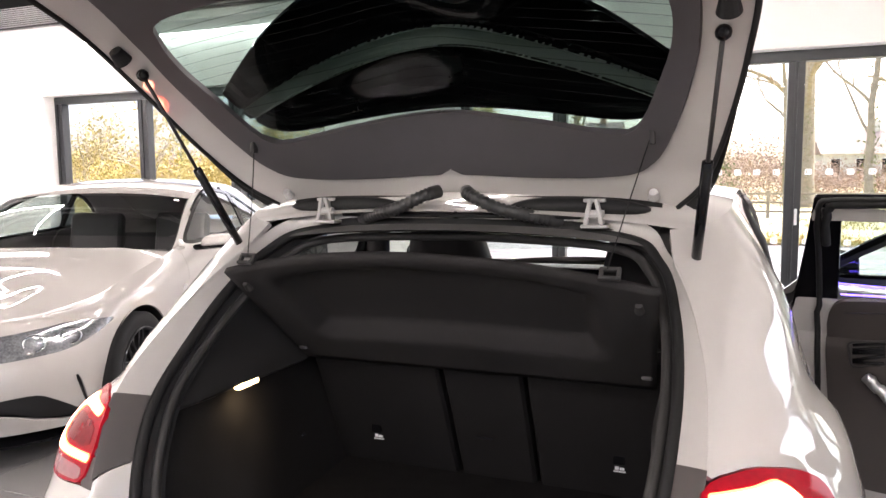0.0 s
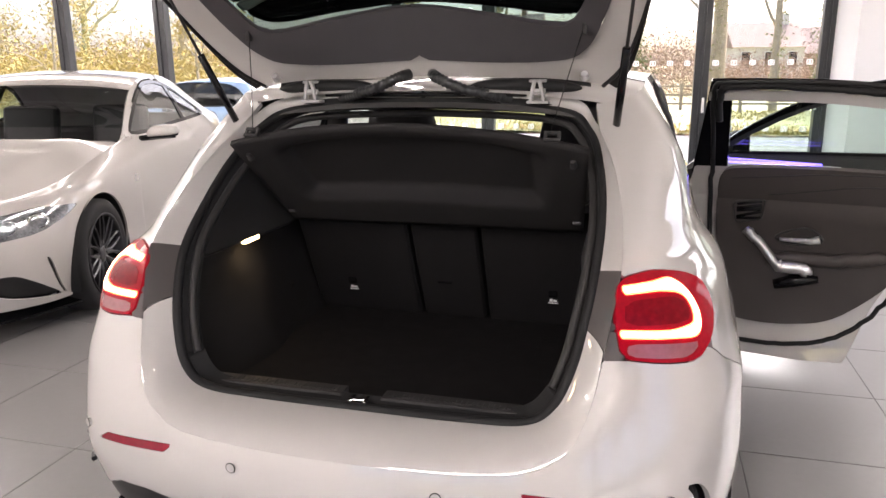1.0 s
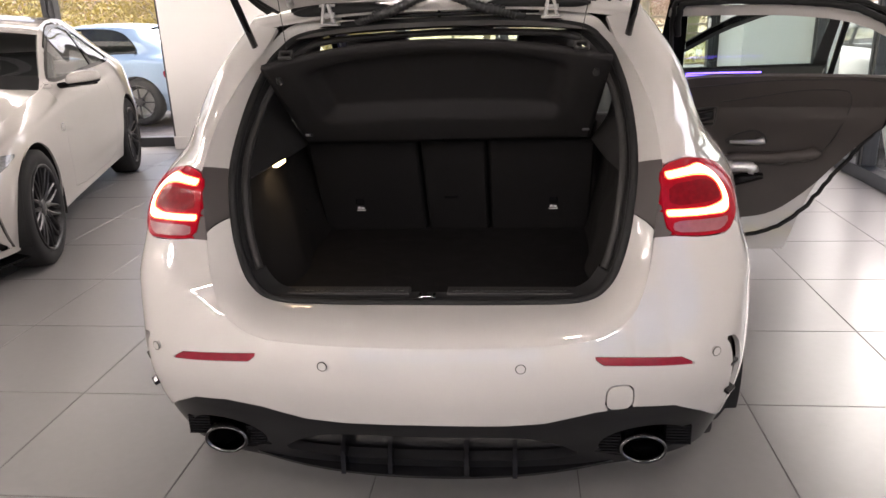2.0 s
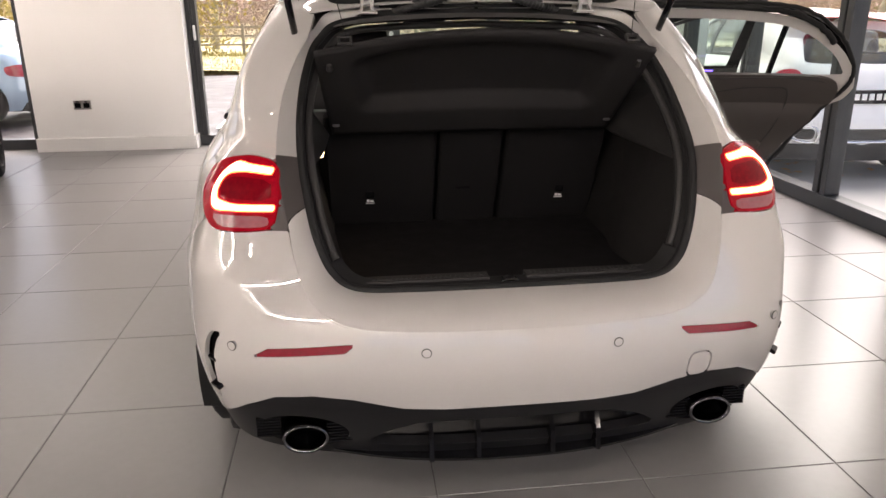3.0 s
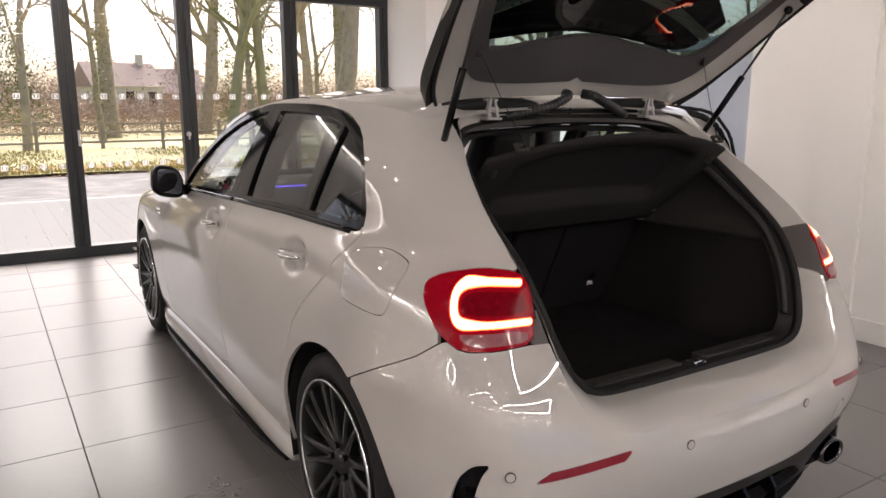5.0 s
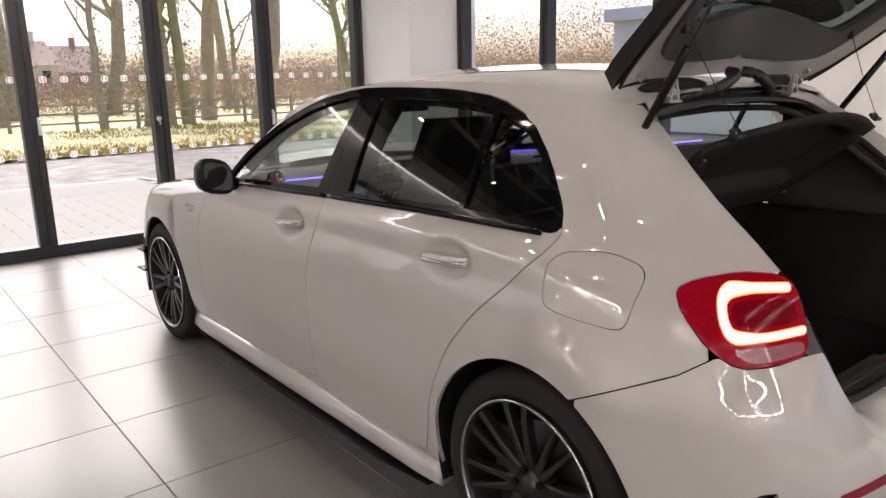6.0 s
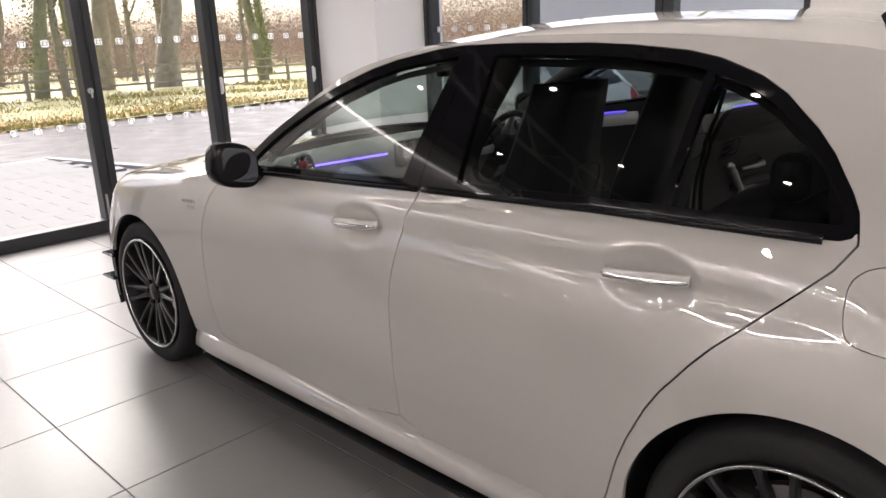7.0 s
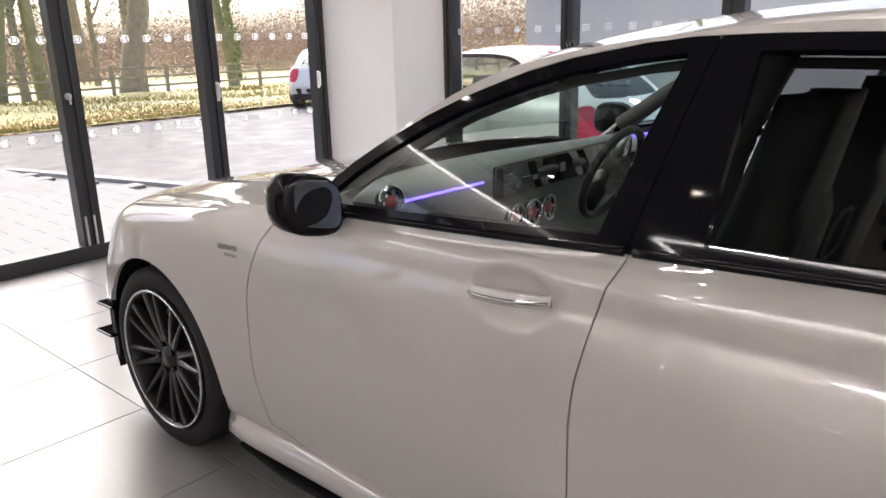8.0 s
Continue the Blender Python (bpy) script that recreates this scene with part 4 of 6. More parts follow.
tube("door_seal", [on_inner(y, z) for y, z in curve([(a, b, 0) for a, b in SEALD], 140, True)[:, :2]], .009, M_RUBBER, rear_skin, True, 8)
tube("window_seal", [on_inner(y, z, .004) for y, z in curve([(.93, 1.20, 0), (.915, 1.315, 0), (.85, 1.328, 0), (.6, 1.326, 0), (.36, 1.303, 0), (.215, 1.252, 0), (.12, 1.175, 0)], 60)[:, :2]], .013, M_RUBBER, rear_skin, sides=8)
for seam in (((.88, .99), (.7, 1.005), (.54, 1.017), (.25, 1.022), (.12, 1.01)), ((.74, .93), (.6, .955), (.442, .978), (.30, .982), (.262, .965), (.258, .91), (.285, .82), (.317, .745), (.36, .715), (.534, .70), (.70, .70))):
    tube("stitched_seam", curve([on_inner(y, z, .018) for y, z in seam], 50), .0028, M_TRIM, rear_skin, sides=5)
tube("armrest", [on_inner(y, z, .026) for y, z in curve([(.74, .665, 0), (.6, .682, 0), (.45, .692, 0), (.33, .715, 0)], 20)[:, :2]], [.016] + [.026] * 17 + [.016, .006], M_BROWNTRIM, rear_skin, sides=10, label="padded dark armrest")
tube("door_pull", [on_inner(y, z, .045) for y, z in curve([(.815, .795, 0), (.79, .768, 0), (.751, .722, 0), (.70, .655, 0), (.66, .640, 0), (.61, .645, 0), (.575, .630, 0)], 30)[:, :2]], [.008] + [.017] * 14 + [.024] * 13 + [.016, .006], M_SATIN, rear_skin, sides=10, label="satin aluminium door pull")
# black bar on the card stands for the dark hollow of the pocket
tube("door_pocket", [on_inner(y, z, .020) for y, z in ((.70, .56), (.63, .582), (.55, .60))], [.02, .026, .014], M_BLACK, rear_skin, sides=10)
bz = curve([on_inner(y, z, .020) for y, z in ((.712, .758), (.66, .738), (.565, .745), (.545, .772), (.60, .803), (.67, .79))], 40, True)
tube("handle_bezel", bz, .005, M_TRIM, rear_skin, True, 6)
tube("inner_handle", [on_inner(y, z, .032) for y, z in ((.69, .752), (.64, .752), (.59, .758), (.555, .772))], [.007, .009, .012, .016], M_SATIN, rear_skin, sides=8, label="silver inner door handle")
spk = curve([on_inner(y, z, .018) for y, z in ((.862, .881), (.80, .897), (.762, .899), (.757, .87), (.763, .837), (.81, .822), (.857, .812), (.865, .845))], 48, True)
tube("speaker_bezel", spk, .004, M_TRIM, rear_skin, True, 6)
for k in range(6):
    tube("speaker_slot", [on_inner(.855, .822 + .011 * k, .0165), on_inner(.768, .838 + .011 * k, .0165)], .0058, M_BLACK, rear_skin, sides=6)
tube("ambient_strip", curve([on_inner(y, z, .020) for y, z in ((.89, 1.047), (.75, 1.052), (.60, 1.052))], 16), .003, M_BLUELED, rear_skin, sides=6)
tube("latch_plate", [on_inner(.225, .808, -.002), on_inner(.212, .79, -.002)], .014, M_CHROME, rear_skin, sides=6)


# ---- tailgate, raised ----
G_OUT = [(.47, -.83, 1.765), (.575, -.64, 1.75), (.635, -.46, 1.71), (.625, -.31, 1.61), (.59, -.16, 1.485), (.55, -.05, 1.40), (.50, .02, 1.352)]
G_CEN = [(0, -.88, 1.80), (0, -.67, 1.81), (0, -.43, 1.79), (0, -.225, 1.715), (0, -.11, 1.58), (0, -.03, 1.44), (0, .01, 1.368)]
g_mid = lambda f, b: [tuple(np.array(c) * (1 - f) + np.array(o) * f + np.array((0, b * .3, b))) for c, o in zip(G_CEN, G_OUT)]
GATE = Skin([g_mid(0, .0135), g_mid(.35, .013), g_mid(.7, .014), g_mid(.9, .008), G_OUT])
G_TRIM = rounded([(-.1, 1.437), (.30, 1.44), (.43, 1.47), (.485, 1.56), (.53, 1.75), (.56, 1.95), (.56, 2.2), (.44, 2.52), (-.1, 2.58)], 2)
G_PANE = rounded([(-.1, 1.655), (.2, 1.65), (.40, 1.615), (.445, 1.66), (.512, 1.93), (.518, 2.06), (.49, 2.18), (.3, 2.215), (-.1, 2.225)], 2)
gate_f = lambda poly: (lambda p: inside(poly, p[..., 0], p[..., 2] - p[..., 1]))
M_HINGE = mat("grey_painted_steel", (0.34, 0.335, 0.33), 0.45, var=0.06)
for side in (-1, 1):
    t_in, p_in = gate_f(G_TRIM), gate_f(G_PANE)
    fr = panel("tailgate_frame", GATE, lambda p: -t_in(p), M_PAINT, car, (0, 6), (0, 4), (150, 90), side, skirt=-.012, label="white painted inner frame of the tailgate")
    panel("tailgate_trim", GATE, lambda p: np.minimum(t_in(p) - .001, -p_in(p)), M_GREYTRIM, car, (0, 6), (0, 4), (150, 90), side, off=-.010, skirt=-.016, label="dark grey tailgate lining")
    g = panel("rear_window", GATE, lambda p: p_in(p) + .01, M_REARGLASS, car, (1, 6), (0, 4), (90, 60), side, off=.012, skirt=0, label="dark tinted rear window with heater wires")
    g.visible_shadow = False
    panel("tailgate_skin", GATE, lambda p: np.minimum(-p_in(p) - .035, p[..., 2] - p[..., 1] - 1.50), M_PAINT, car, (0, 5.9), (0, 4), (60, 40), side, off=.04, skirt=.012)
    # black panel covers the spoiler and also the dark reflections in the glass
    arch = lambda p: 2.10 - .24 * (p[..., 0] / .45) ** 2 - (p[..., 2] - p[..., 1])
    band = lambda p: .028 - abs(p[..., 2] - p[..., 1] - 1.85 + .14 * (p[..., 0] / .45) ** 2)
    spo = panel("roof_spoiler", GATE, lambda p: np.minimum.reduce([p_in(p) + .03, arch(p), -band(p)]), M_BLACK, car, (1, 6), (0, 4), (90, 60), side, off=.075, skirt=.012, label="black roof spoiler over the rear window, shaped to include dark reflections in it")
    # pale band drawn in for the white roof's reflection in the rear window
    panel("spoiler_edge", GATE, lambda p: np.minimum(p_in(p) + .03, band(p)), M_PAINT, spo, (1, 6), (0, 4), (90, 60), side, off=.070, skirt=.010)
    edge = curve([(side * x, y, z) for x, y, z in G_OUT[2:]], 40)
    bl = [[b + np.array(o) * (side, 1, 1) for o in ((-.008, .01, .008), (.004 + .028 * k, .006, -.014 * k), (.006 + .030 * k, .03, .03), (-.01, .03, .04))] for k, b in zip(np.linspace(0, 1, 28), edge[10:38])]
    loft("spoiler_blade", bl, M_RUBBER, car, closed=True, smooth=False, cap=True)
    tube("tailgate_edge_seal", curve([(side * (x + .004), y, z - .002) for x, y, z in G_OUT], 50), .006, M_RUBBER, car, sides=6)
    # hinge, buffer, gas strut
    bm = bmesh.new()
    at = Matrix.Translation((side * .335, .0, 1.325))
    add_box(bm, (-.030, -.040, -.020), (.030, .0, -.012), .003, at)
    add_box(bm, (-.026, -.030, .036), (.022, -.012, .044), .003, at)
    for x, lean in ((-.017, 10), (.013, -14)):
        add_box(bm, (x - .0045, -.038, -.016), (x + .0045, -.018, .042), .002, at @ Matrix.Rotation(radians(lean), 4, "Y"))
    bmesh.ops.create_cone(bm, cap_ends=True, segments=14, radius1=.008, radius2=.008, depth=.040, matrix=at @ Matrix.Translation((0, -.028, .012)) @ Matrix.Rotation(radians(90), 4, "Y"))
    part("hinge", bm, M_HINGE, car, "grey painted tailgate hinge arm")
    bm = bmesh.new()
    bmesh.ops.create_cone(bm, cap_ends=True, segments=16, radius1=.012, radius2=.009, depth=.02, matrix=Matrix.Translation((side * .456, -.012, 1.378)) @ Matrix.Rotation(radians(55), 4, "X"))
    part("screw_cap", bm, M_SATIN, car)
    bm = bmesh.new()
    bmesh.ops.create_cone(bm, cap_ends=True, segments=16, radius1=.020, radius2=.014, depth=.03, matrix=Matrix.Translation((side * .60, -.41, 1.678)) @ Matrix.Rotation(radians(50), 4, "X"))
    part("rubber_buffer", bm, M_RUBBER, car)
    box("string_cap", (side * .464 - .006, -.148, 1.478), (side * .464 + .006, -.130, 1.508), M_TRIM, car, .003)
    lo, hi = np.array((side * .545, -.075, 1.222)), np.array((side * .592, -.355, 1.645))
    mid = lo + (hi - lo) * .52
    st = tube("gas_strut", [lo, lo + (hi - lo) * .25, mid, mid + (hi - lo) * .002], [.010, .0105, .0105, .006], M_BLACK, car, sides=12, label="black gas strut holding the tailgate")
    tube("strut_rod", [mid, hi], .0042, M_TRIM, st)
    bm = bmesh.new()
    bmesh.ops.create_icosphere(bm, subdivisions=2, radius=.014, matrix=Matrix.Translation(hi))
    part("strut_joint", bm, M_BLACK, st, smooth=True)
    bm = bmesh.new()
    bmesh.ops.create_icosphere(bm, subdivisions=2, radius=.013, matrix=Matrix.Translation(lo))
    part("strut_joint", bm, M_BLACK, st, smooth=True)
    # corrugated cable duct
    path = curve([(side * .035, -.015, 1.385), (side * .06, -.05, 1.375), (side * .13, -.05, 1.345), (side * .20, -.02, 1.328), (side * .25, .01, 1.315), (side * .26, .04, 1.30)], 90)
    rad = [.016 if k < 12 or k > 62 else (.0135 if k % 3 else .0165) for k in range(90)]
    tube("cable_duct", path, rad, M_DUCT, car, sides=12, label="black corrugated cable duct")
# gutter between roof and tailgate
gut = [[(x, .05, 1.372), (x, .035, 1.33), (x, .0, 1.318), (x, -.005, 1.30)] for x in np.linspace(-.47, .47, 20)]
loft("roof_gutter", gut, M_RUBBER, car)
for side in (-1, 1):
    # solid black bar gives the recess beside each hinge its darkness
    tube("hinge_recess", curve([(side * .13, .0, 1.345), (side * .22, -.006, 1.352), (side * .34, -.006, 1.352), (side * .45, .0, 1.345)], 20), [.003, .008, .012, .015, .017, .018] + [.019] * 8 + [.018, .017, .015, .012, .008, .003], M_RUBBER, car, sides=10, label="black bar standing for the dark recess round the tailgate hinge")
# black strip laid in as the shade inside the gutter
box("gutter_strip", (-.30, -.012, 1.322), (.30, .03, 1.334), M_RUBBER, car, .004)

for k in range(14):
    a = np.full(30, 2.30 + .13 * k)
    half = GATE.at(a, np.linspace(0, 3.15, 30))
    tube("heater_wire", np.vstack([half[:0:-1] * (-1, 1, 1), half]) + np.array([0, .006, .006]), .0004, M_BLACK, car, sides=4)

# mirror colour darkened in place of the dark surroundings it would reflect
M_MIRROR = mat("darkened_mirror_silver", (0.11, 0.12, 0.14), 0.02, metal=1.0, var=0.0)


# ---- wheels and arches ----
def wheel(y, side):
    xo = side * .872
    an = 44
    tyre_prof = [(-.200, .245), (-.205, .30), (-.185, .322), (-.10, .3255), (-.02, .322), (-.004, .305), (.0, .28), (-.004, .262), (-.012, .247), (-.03, .243)]
    rim_prof = [(-.012, .2475), (.001, .249), (.004, .246), (.002, .240), (-.012, .236), (-.06, .228), (-.19, .226), (-.195, .246)]
    root = loft("wheel", lathe(rim_prof, (xo, y, .325), n=56, sign=side), M_RIM, car, "dark multi-spoke alloy wheel", closed=True)
    loft("tyre", lathe(tyre_prof, (xo, y, .325), n=56, sign=side), M_TYRE, root, closed=True)
    loft("rim_edge", lathe([(.0015, .2495), (.006, .2485), (.006, .2425), (.0015, .2415)], (xo, y, .325), n=56, sign=side), M_RIMCUT, root, closed=True)
    for k in range(16):
        a0 = 2 * math.pi * (k + (.12 if k % 2 else -.12)) / 16
        rows = []
        for r, w, d, th in ((.052, .020, -.030, .03), (.09, .012, -.022, .03), (.15, .0085, -.014, .028), (.21, .008, -.010, .026), (.238, .011, -.010, .026)):
            c, s = math.cos(a0), math.sin(a0)
            cy, cz = y + r * c, .325 + r * s
            sec = [(-w, 0), (-w * .55, .006), (w * .55, .006), (w, 0), (w * .8, -th), (-w * .8, -th)]
            rows.append([(xo + side * (d + q), cy - s * t, cz + c * t) for t, q in sec])
        loft("spoke", rows, M_RIM, root, closed=True, smooth=False, cap=True)
    loft("hub", lathe([(-.06, .07), (-.03, .07), (-.024, .06), (-.026, .035), (-.016, .033), (-.014, .0)], (xo, y, .325), n=32, sign=side), M_RIM, root, closed=True)
    for k in range(5):
        t = 2 * math.pi * k / 5
        bm = bmesh.new()
        bmesh.ops.create_cone(bm, cap_ends=True, segments=12, radius1=.011, radius2=.009, depth=.02, matrix=Matrix.Translation((xo - side * .022, y + .05 * math.cos(t), .325 + .05 * math.sin(t))) @ Matrix.Rotation(radians(90), 4, "Y"))
        part("wheel_bolt", bm, M_BLACK, root)
    bm = bmesh.new()
    bmesh.ops.create_cone(bm, cap_ends=True, segments=40, radius1=.165, radius2=.165, depth=.022, matrix=Matrix.Translation((xo - side * .10, y, .325)) @ Matrix.Rotation(radians(90), 4, "Y"))
    part("brake_disc", bm, M_STEEL, root)
    box("brake_caliper", (xo - side * .10 - .05, y + .085, .31), (xo - side * .10 + .05, y + .165, .45), M_TRIM, root, .012)
    # arch liner and lip
    t = np.linspace(-.11 * math.pi, 1.11 * math.pi, 46)
    rows = [[(side * x, y + r * math.cos(k), .325 + r * math.sin(k)) for k in t] for x, r in ((.62, .365), (.80, .372), (.868, .366))]
    loft("wheel_arch_liner", rows, M_RUBBER, car, flip=side > 0)
    bm = bmesh.new()
    bmesh.ops.create_circle(bm, cap_ends=True, segments=40, radius=.375, matrix=Matrix.Translation((side * .60, y, .325)) @ Matrix.Rotation(radians(90), 4, "Y"))
    for v in bm.verts:
        v.co.z = max(v.co.z, .20)
    part("arch_back", bm, M_RUBBER, car)


for y in (0.0, 2.729):
    for side in (-1, 1):
        wheel(y, side)

# ---- skirts, floor pan, front details ----
for side in (-1, 1):
    rows = []
    for y in np.linspace(2.36, .365, 40):
        k = min(1, (2.36 - y) / .12, (y - .365) / .12 + .35)
        w = .012 * k
        rows.append([(side * .80, y, .165), (side * (.852 + w), y, .168), (side * (.868 + w), y, .182), (side * (.864 + w), y, .212), (side * .852, y, .246), (side * .80, y, .25)])
    sk = loft("side_skirt", rows, M_PAINT, car, "white side skirt over a black blade", closed=True, cap=True, flip=side > 0)
    rows = []
    for y in np.linspace(2.30, .42, 30):
        k = min(1, (2.30 - y) / .25, (y - .42) / .25)
        rows.append([(side * .82, y, .150), (side * (.868 + .03 * k), y, .150), (side * (.872 + .032 * k), y, .160), (side * .83, y, .166)])
    loft("skirt_blade", rows, M_BLACK, sk, closed=True, cap=True, smooth=False, flip=side > 0)
    # front corner: black blades ahead of the wheel
    for z, yy in ((.44, 3.20), (.32, 3.24)):
        bm = bmesh.new()
        add_box(bm, (side * .845 - .035, yy - .15, z - .005), (side * .845 + .035, yy - .03, z + .005), .003)
        part("bumper_canard", bm, M_BLACK, car)
    box("bumper_flick", (side * .855 - .012, 3.06, .24), (side * .855 + .016, 3.10, .47), M_BLACK, car, .005)
    # model badge on the wing: unreadable, plain bars
    for k in range(6):
        box("badge", (side * .876 - .0025, 2.285 - k * .016, .800 + k * .001), (side * .876 + .0025, 2.274 - k * .016, .814 + k * .001), M_CHROME, car)
    box("badge", (side * .876 - .0025, 2.20, .785), (side * .876 + .0025, 2.255, .791), M_CHROME, car)
    # door mirror
    bm = bmesh.new()
    bmesh.ops.create_uvsphere(bm, u_segments=28, v_segments=18, radius=1.0)
    for v in bm.verts:
        x, yv, z = v.co
        sx, sy, sz = (abs(x) ** .7) * np.sign(x), (abs(yv) ** .8) * np.sign(yv), (abs(z) ** .7) * np.sign(z)
        if yv < 0:
            sy = -.5 * abs(yv) ** .2
        v.co = (side * (.905 + .066 * sx * (1 - .12 * sz)), 1.835 + .080 * sy + .03 * sx, .990 + .076 * sz + .010 * sx)
    mir = part("door_mirror", bm, M_BLACK, car, "gloss black door mirror", smooth=True)
    bm = bmesh.new()
    bmesh.ops.create_circle(bm, cap_ends=True, segments=36, radius=1.0)
    for v in bm.verts:
        x, z, _ = v.co
        v.co = (side * (.900 + .050 * (abs(x) ** .5) * np.sign(x)), 1.7935 + .023 * (abs(x) ** .5) * np.sign(x), .992 + .056 * (abs(z) ** .5) * np.sign(z) + .010 * (abs(x) ** .5) * np.sign(x))
    part("mirror_glass", bm, M_MIRROR, mir)
    if side > 0:
        mir.matrix_local = HINGE_F
    tube("mirror_arm", [(side * .80, 1.84, .945), (side * .84, 1.84, .945), (side * .88, 1.84, .955)], [.03, .024, .022], M_BLACK, mir, sides=10)
box("floor_pan", (-.78, -.45, .17), (.78, 3.3, .24), M_TRIM, car, .02)
box("bulkhead", (-.74, 1.98, .24), (.74, 2.06, .90), M_TRIM, car, .02)
bm = bmesh.new()
add_box(bm, (-.74, 2.36, .25), (.74, 3.1, .75), .05)
part("engine_cover", bm, M_TRIM, car)

# ---- cabin ----
def seat(x, y, scale=1.0):
    rows = []
    for t in np.linspace(0, 1, 16):
        z = .42 + .82 * t
        yb = y - .02 - .22 * t
        w = .235 if t < .55 else .235 - .11 * ((t - .55) / .45) ** .8
        th = .075 if t < .7 else .055
        sec = [(-w, .03), (-w * .92, -th), (-w * .4, -th * 1.1), (w * .4, -th * 1.1), (w * .92, -th), (w, .03), (w * .85, .055), (w * .4, .03), (-w * .4, .03), (-w * .85, .055)]
        rows.append([(x + u, yb + v, z) for u, v in sec])
    b = loft("seat_back", rows, M_LEATHER, car, "black sports front seat with fixed headrest", closed=True, cap=True)
    bm = bmesh.new()
    add_box(bm, (x - .24, y - .05, .30), (x + .24, y + .48, .46), .05, seg=3)
    part("seat_cushion", bm, M_LEATHER, b, smooth=True)
    ring = curve([(x - .055, y - .305, 1.0), (x + .055, y - .305, 1.0), (x + .06, y - .285, .92), (x - .06, y - .285, .92)], 40, True)
    tube("seat_shell_trim", ring, .004, M_GREYTRIM, b, True, 6)


seat(-.36, 1.10)
seat(.36, 1.10)
rows = []
for z in np.linspace(.40, .98, 8):
    y = seat_y(z) + .115
    rows.append([(-.62, y, z), (.62, y, z), (.62, y + .10, z), (.3, y + .13, z), (0, y + .10, z), (-.3, y + .13, z), (-.62, y + .10, z)])
loft("rear_bench_back", rows, M_LEATHER, car, closed=True, cap=True)
box("rear_bench_seat", (-.64, .38, .28), (.64, .85, .46), M_LEATHER, car, .05)
for x in (-.36, 0, .36):
    box("rear_headrest", (x - .12, .16, .985), (x + .12, .25, 1.10), M_LEATHER, car, .035, seg=3)
# dashboard
rows = []
for x in np.linspace(-.74, .74, 31):
    u = abs(x) / .74
    rows.append([(x, 2.20 - .20 * u * u, .90), (x, 2.13 - .17 * u * u, .955), (x, 1.99 - .08 * u, .975), (x, 1.89 - .03 * u, .966), (x, 1.855 - .02 * u, .925), (x, 1.865 - .02 * u, .87), (x, 1.845, .83), (x, 1.86, .74), (x, 1.9, .55), (x, 2.1, .5)])
dash = loft("dashboard", rows, mat("dash_soft_plastic", (0.13, 0.145, 0.137), 0.6, var=0.1, fine=400, bump=0.06), car, "dark dashboard with screens and round vents", closed=True, cap=True)
box("display", (-.185, 1.808, .872), (.53, 1.823, .976), M_SCREEN, dash, .006, "long black twin display", Matrix.Identity(4))
M_UI = mat("dim_screen_picture", (0.035, 0.04, 0.045), 0.2, emit=0.3)
disp = [o for o in dash.children if o.name.startswith("display")][0]
tube("display_edge", [(x, 1.806, z) for x, z in ((-.187, .969), (-.180, .977), (.17, .977), (.522, .977), (.53, .969), (.53, .879), (.522, .871), (.17, .871), (-.180, .871), (-.187, .879))], .003, M_GREYTRIM, disp, True, 6)
for k, (x, z, w, h) in enumerate(((-.12, .945, .05, .004), (-.13, .915, .035, .012), (-.07, .905, .03, .02), (-.02, .925, .045, .004), (.03, .915, .03, .016), (.10, .94, .06, .004), (.12, .90, .05, .008), (.20, .925, .03, .03))):
    box("screen_mark", (x - w / 2, 1.8055, z - h / 2), (x + w / 2, 1.8075, z + h / 2), M_UI, disp)
ra = np.linspace(0, 2 * math.pi, 24, endpoint=False)
M_VENTRED = mat("red_vent_insert", (0.22, 0.02, 0.02), 0.35, var=0.1)
for x, z in ((-.625, .944), (-.045, .789), (.052, .788), (.149, .787), (.67, .944)):
    yy = 1.825 if abs(x) > .5 else 1.828
    v = tube("vent_ring", [(x + .042 * math.cos(t), yy, z + .042 * math.sin(t)) for t in ra], .007, M_CHROME, dash, True, 8)
    loft("vent_bowl", lathe([(0, .042), (.03, .035), (.04, .0)], (x, yy, z), "y", 24), M_BLACK, v, closed=True)
    loft("vent_insert", lathe([(.004, .022), (-.004, .018), (-.006, .0)], (x, yy, z), "y", 24), M_VENTRED, v, closed=True)
    for k in range(3):
        t = k * math.pi / 3
        tube("vent_blade", [(x + .038 * math.cos(t), yy + .006, z + .038 * math.sin(t)), (x - .038 * math.cos(t), yy + .006, z - .038 * math.sin(t))], .004, M_SATIN, v, sides=5)
tube("ambient_strip", curve([(-.575, 1.835, .936), (-.40, 1.842, .932), (-.20, 1.846, .928)], 14), .004, M_BLUELED, dash, sides=6)
for side in (-1,):
    tube("door_ambient_strip", curve([(side * .745, 1.60, .925), (side * .75, 1.35, .94), (side * .75, 1.15, .945)], 10), .004, M_BLUELED, dash, sides=6)
# steering wheel, right-hand drive
cx, cy, cz = .36, 1.70, .890
sw_m = Matrix.Translation((cx, cy, cz)) @ Matrix.Rotation(radians(-68), 4, "X")
sw = tube("steering_wheel", [(sw_m @ Vector((.172 * math.cos(t), .172 * math.sin(t) * (.96 if math.sin(t) < 0 else 1), 0)))[:] for t in np.linspace(0, 2 * math.pi, 48, endpoint=False)], .015, M_LEATHER, car, True, 10, "black leather steering wheel with silver spokes")
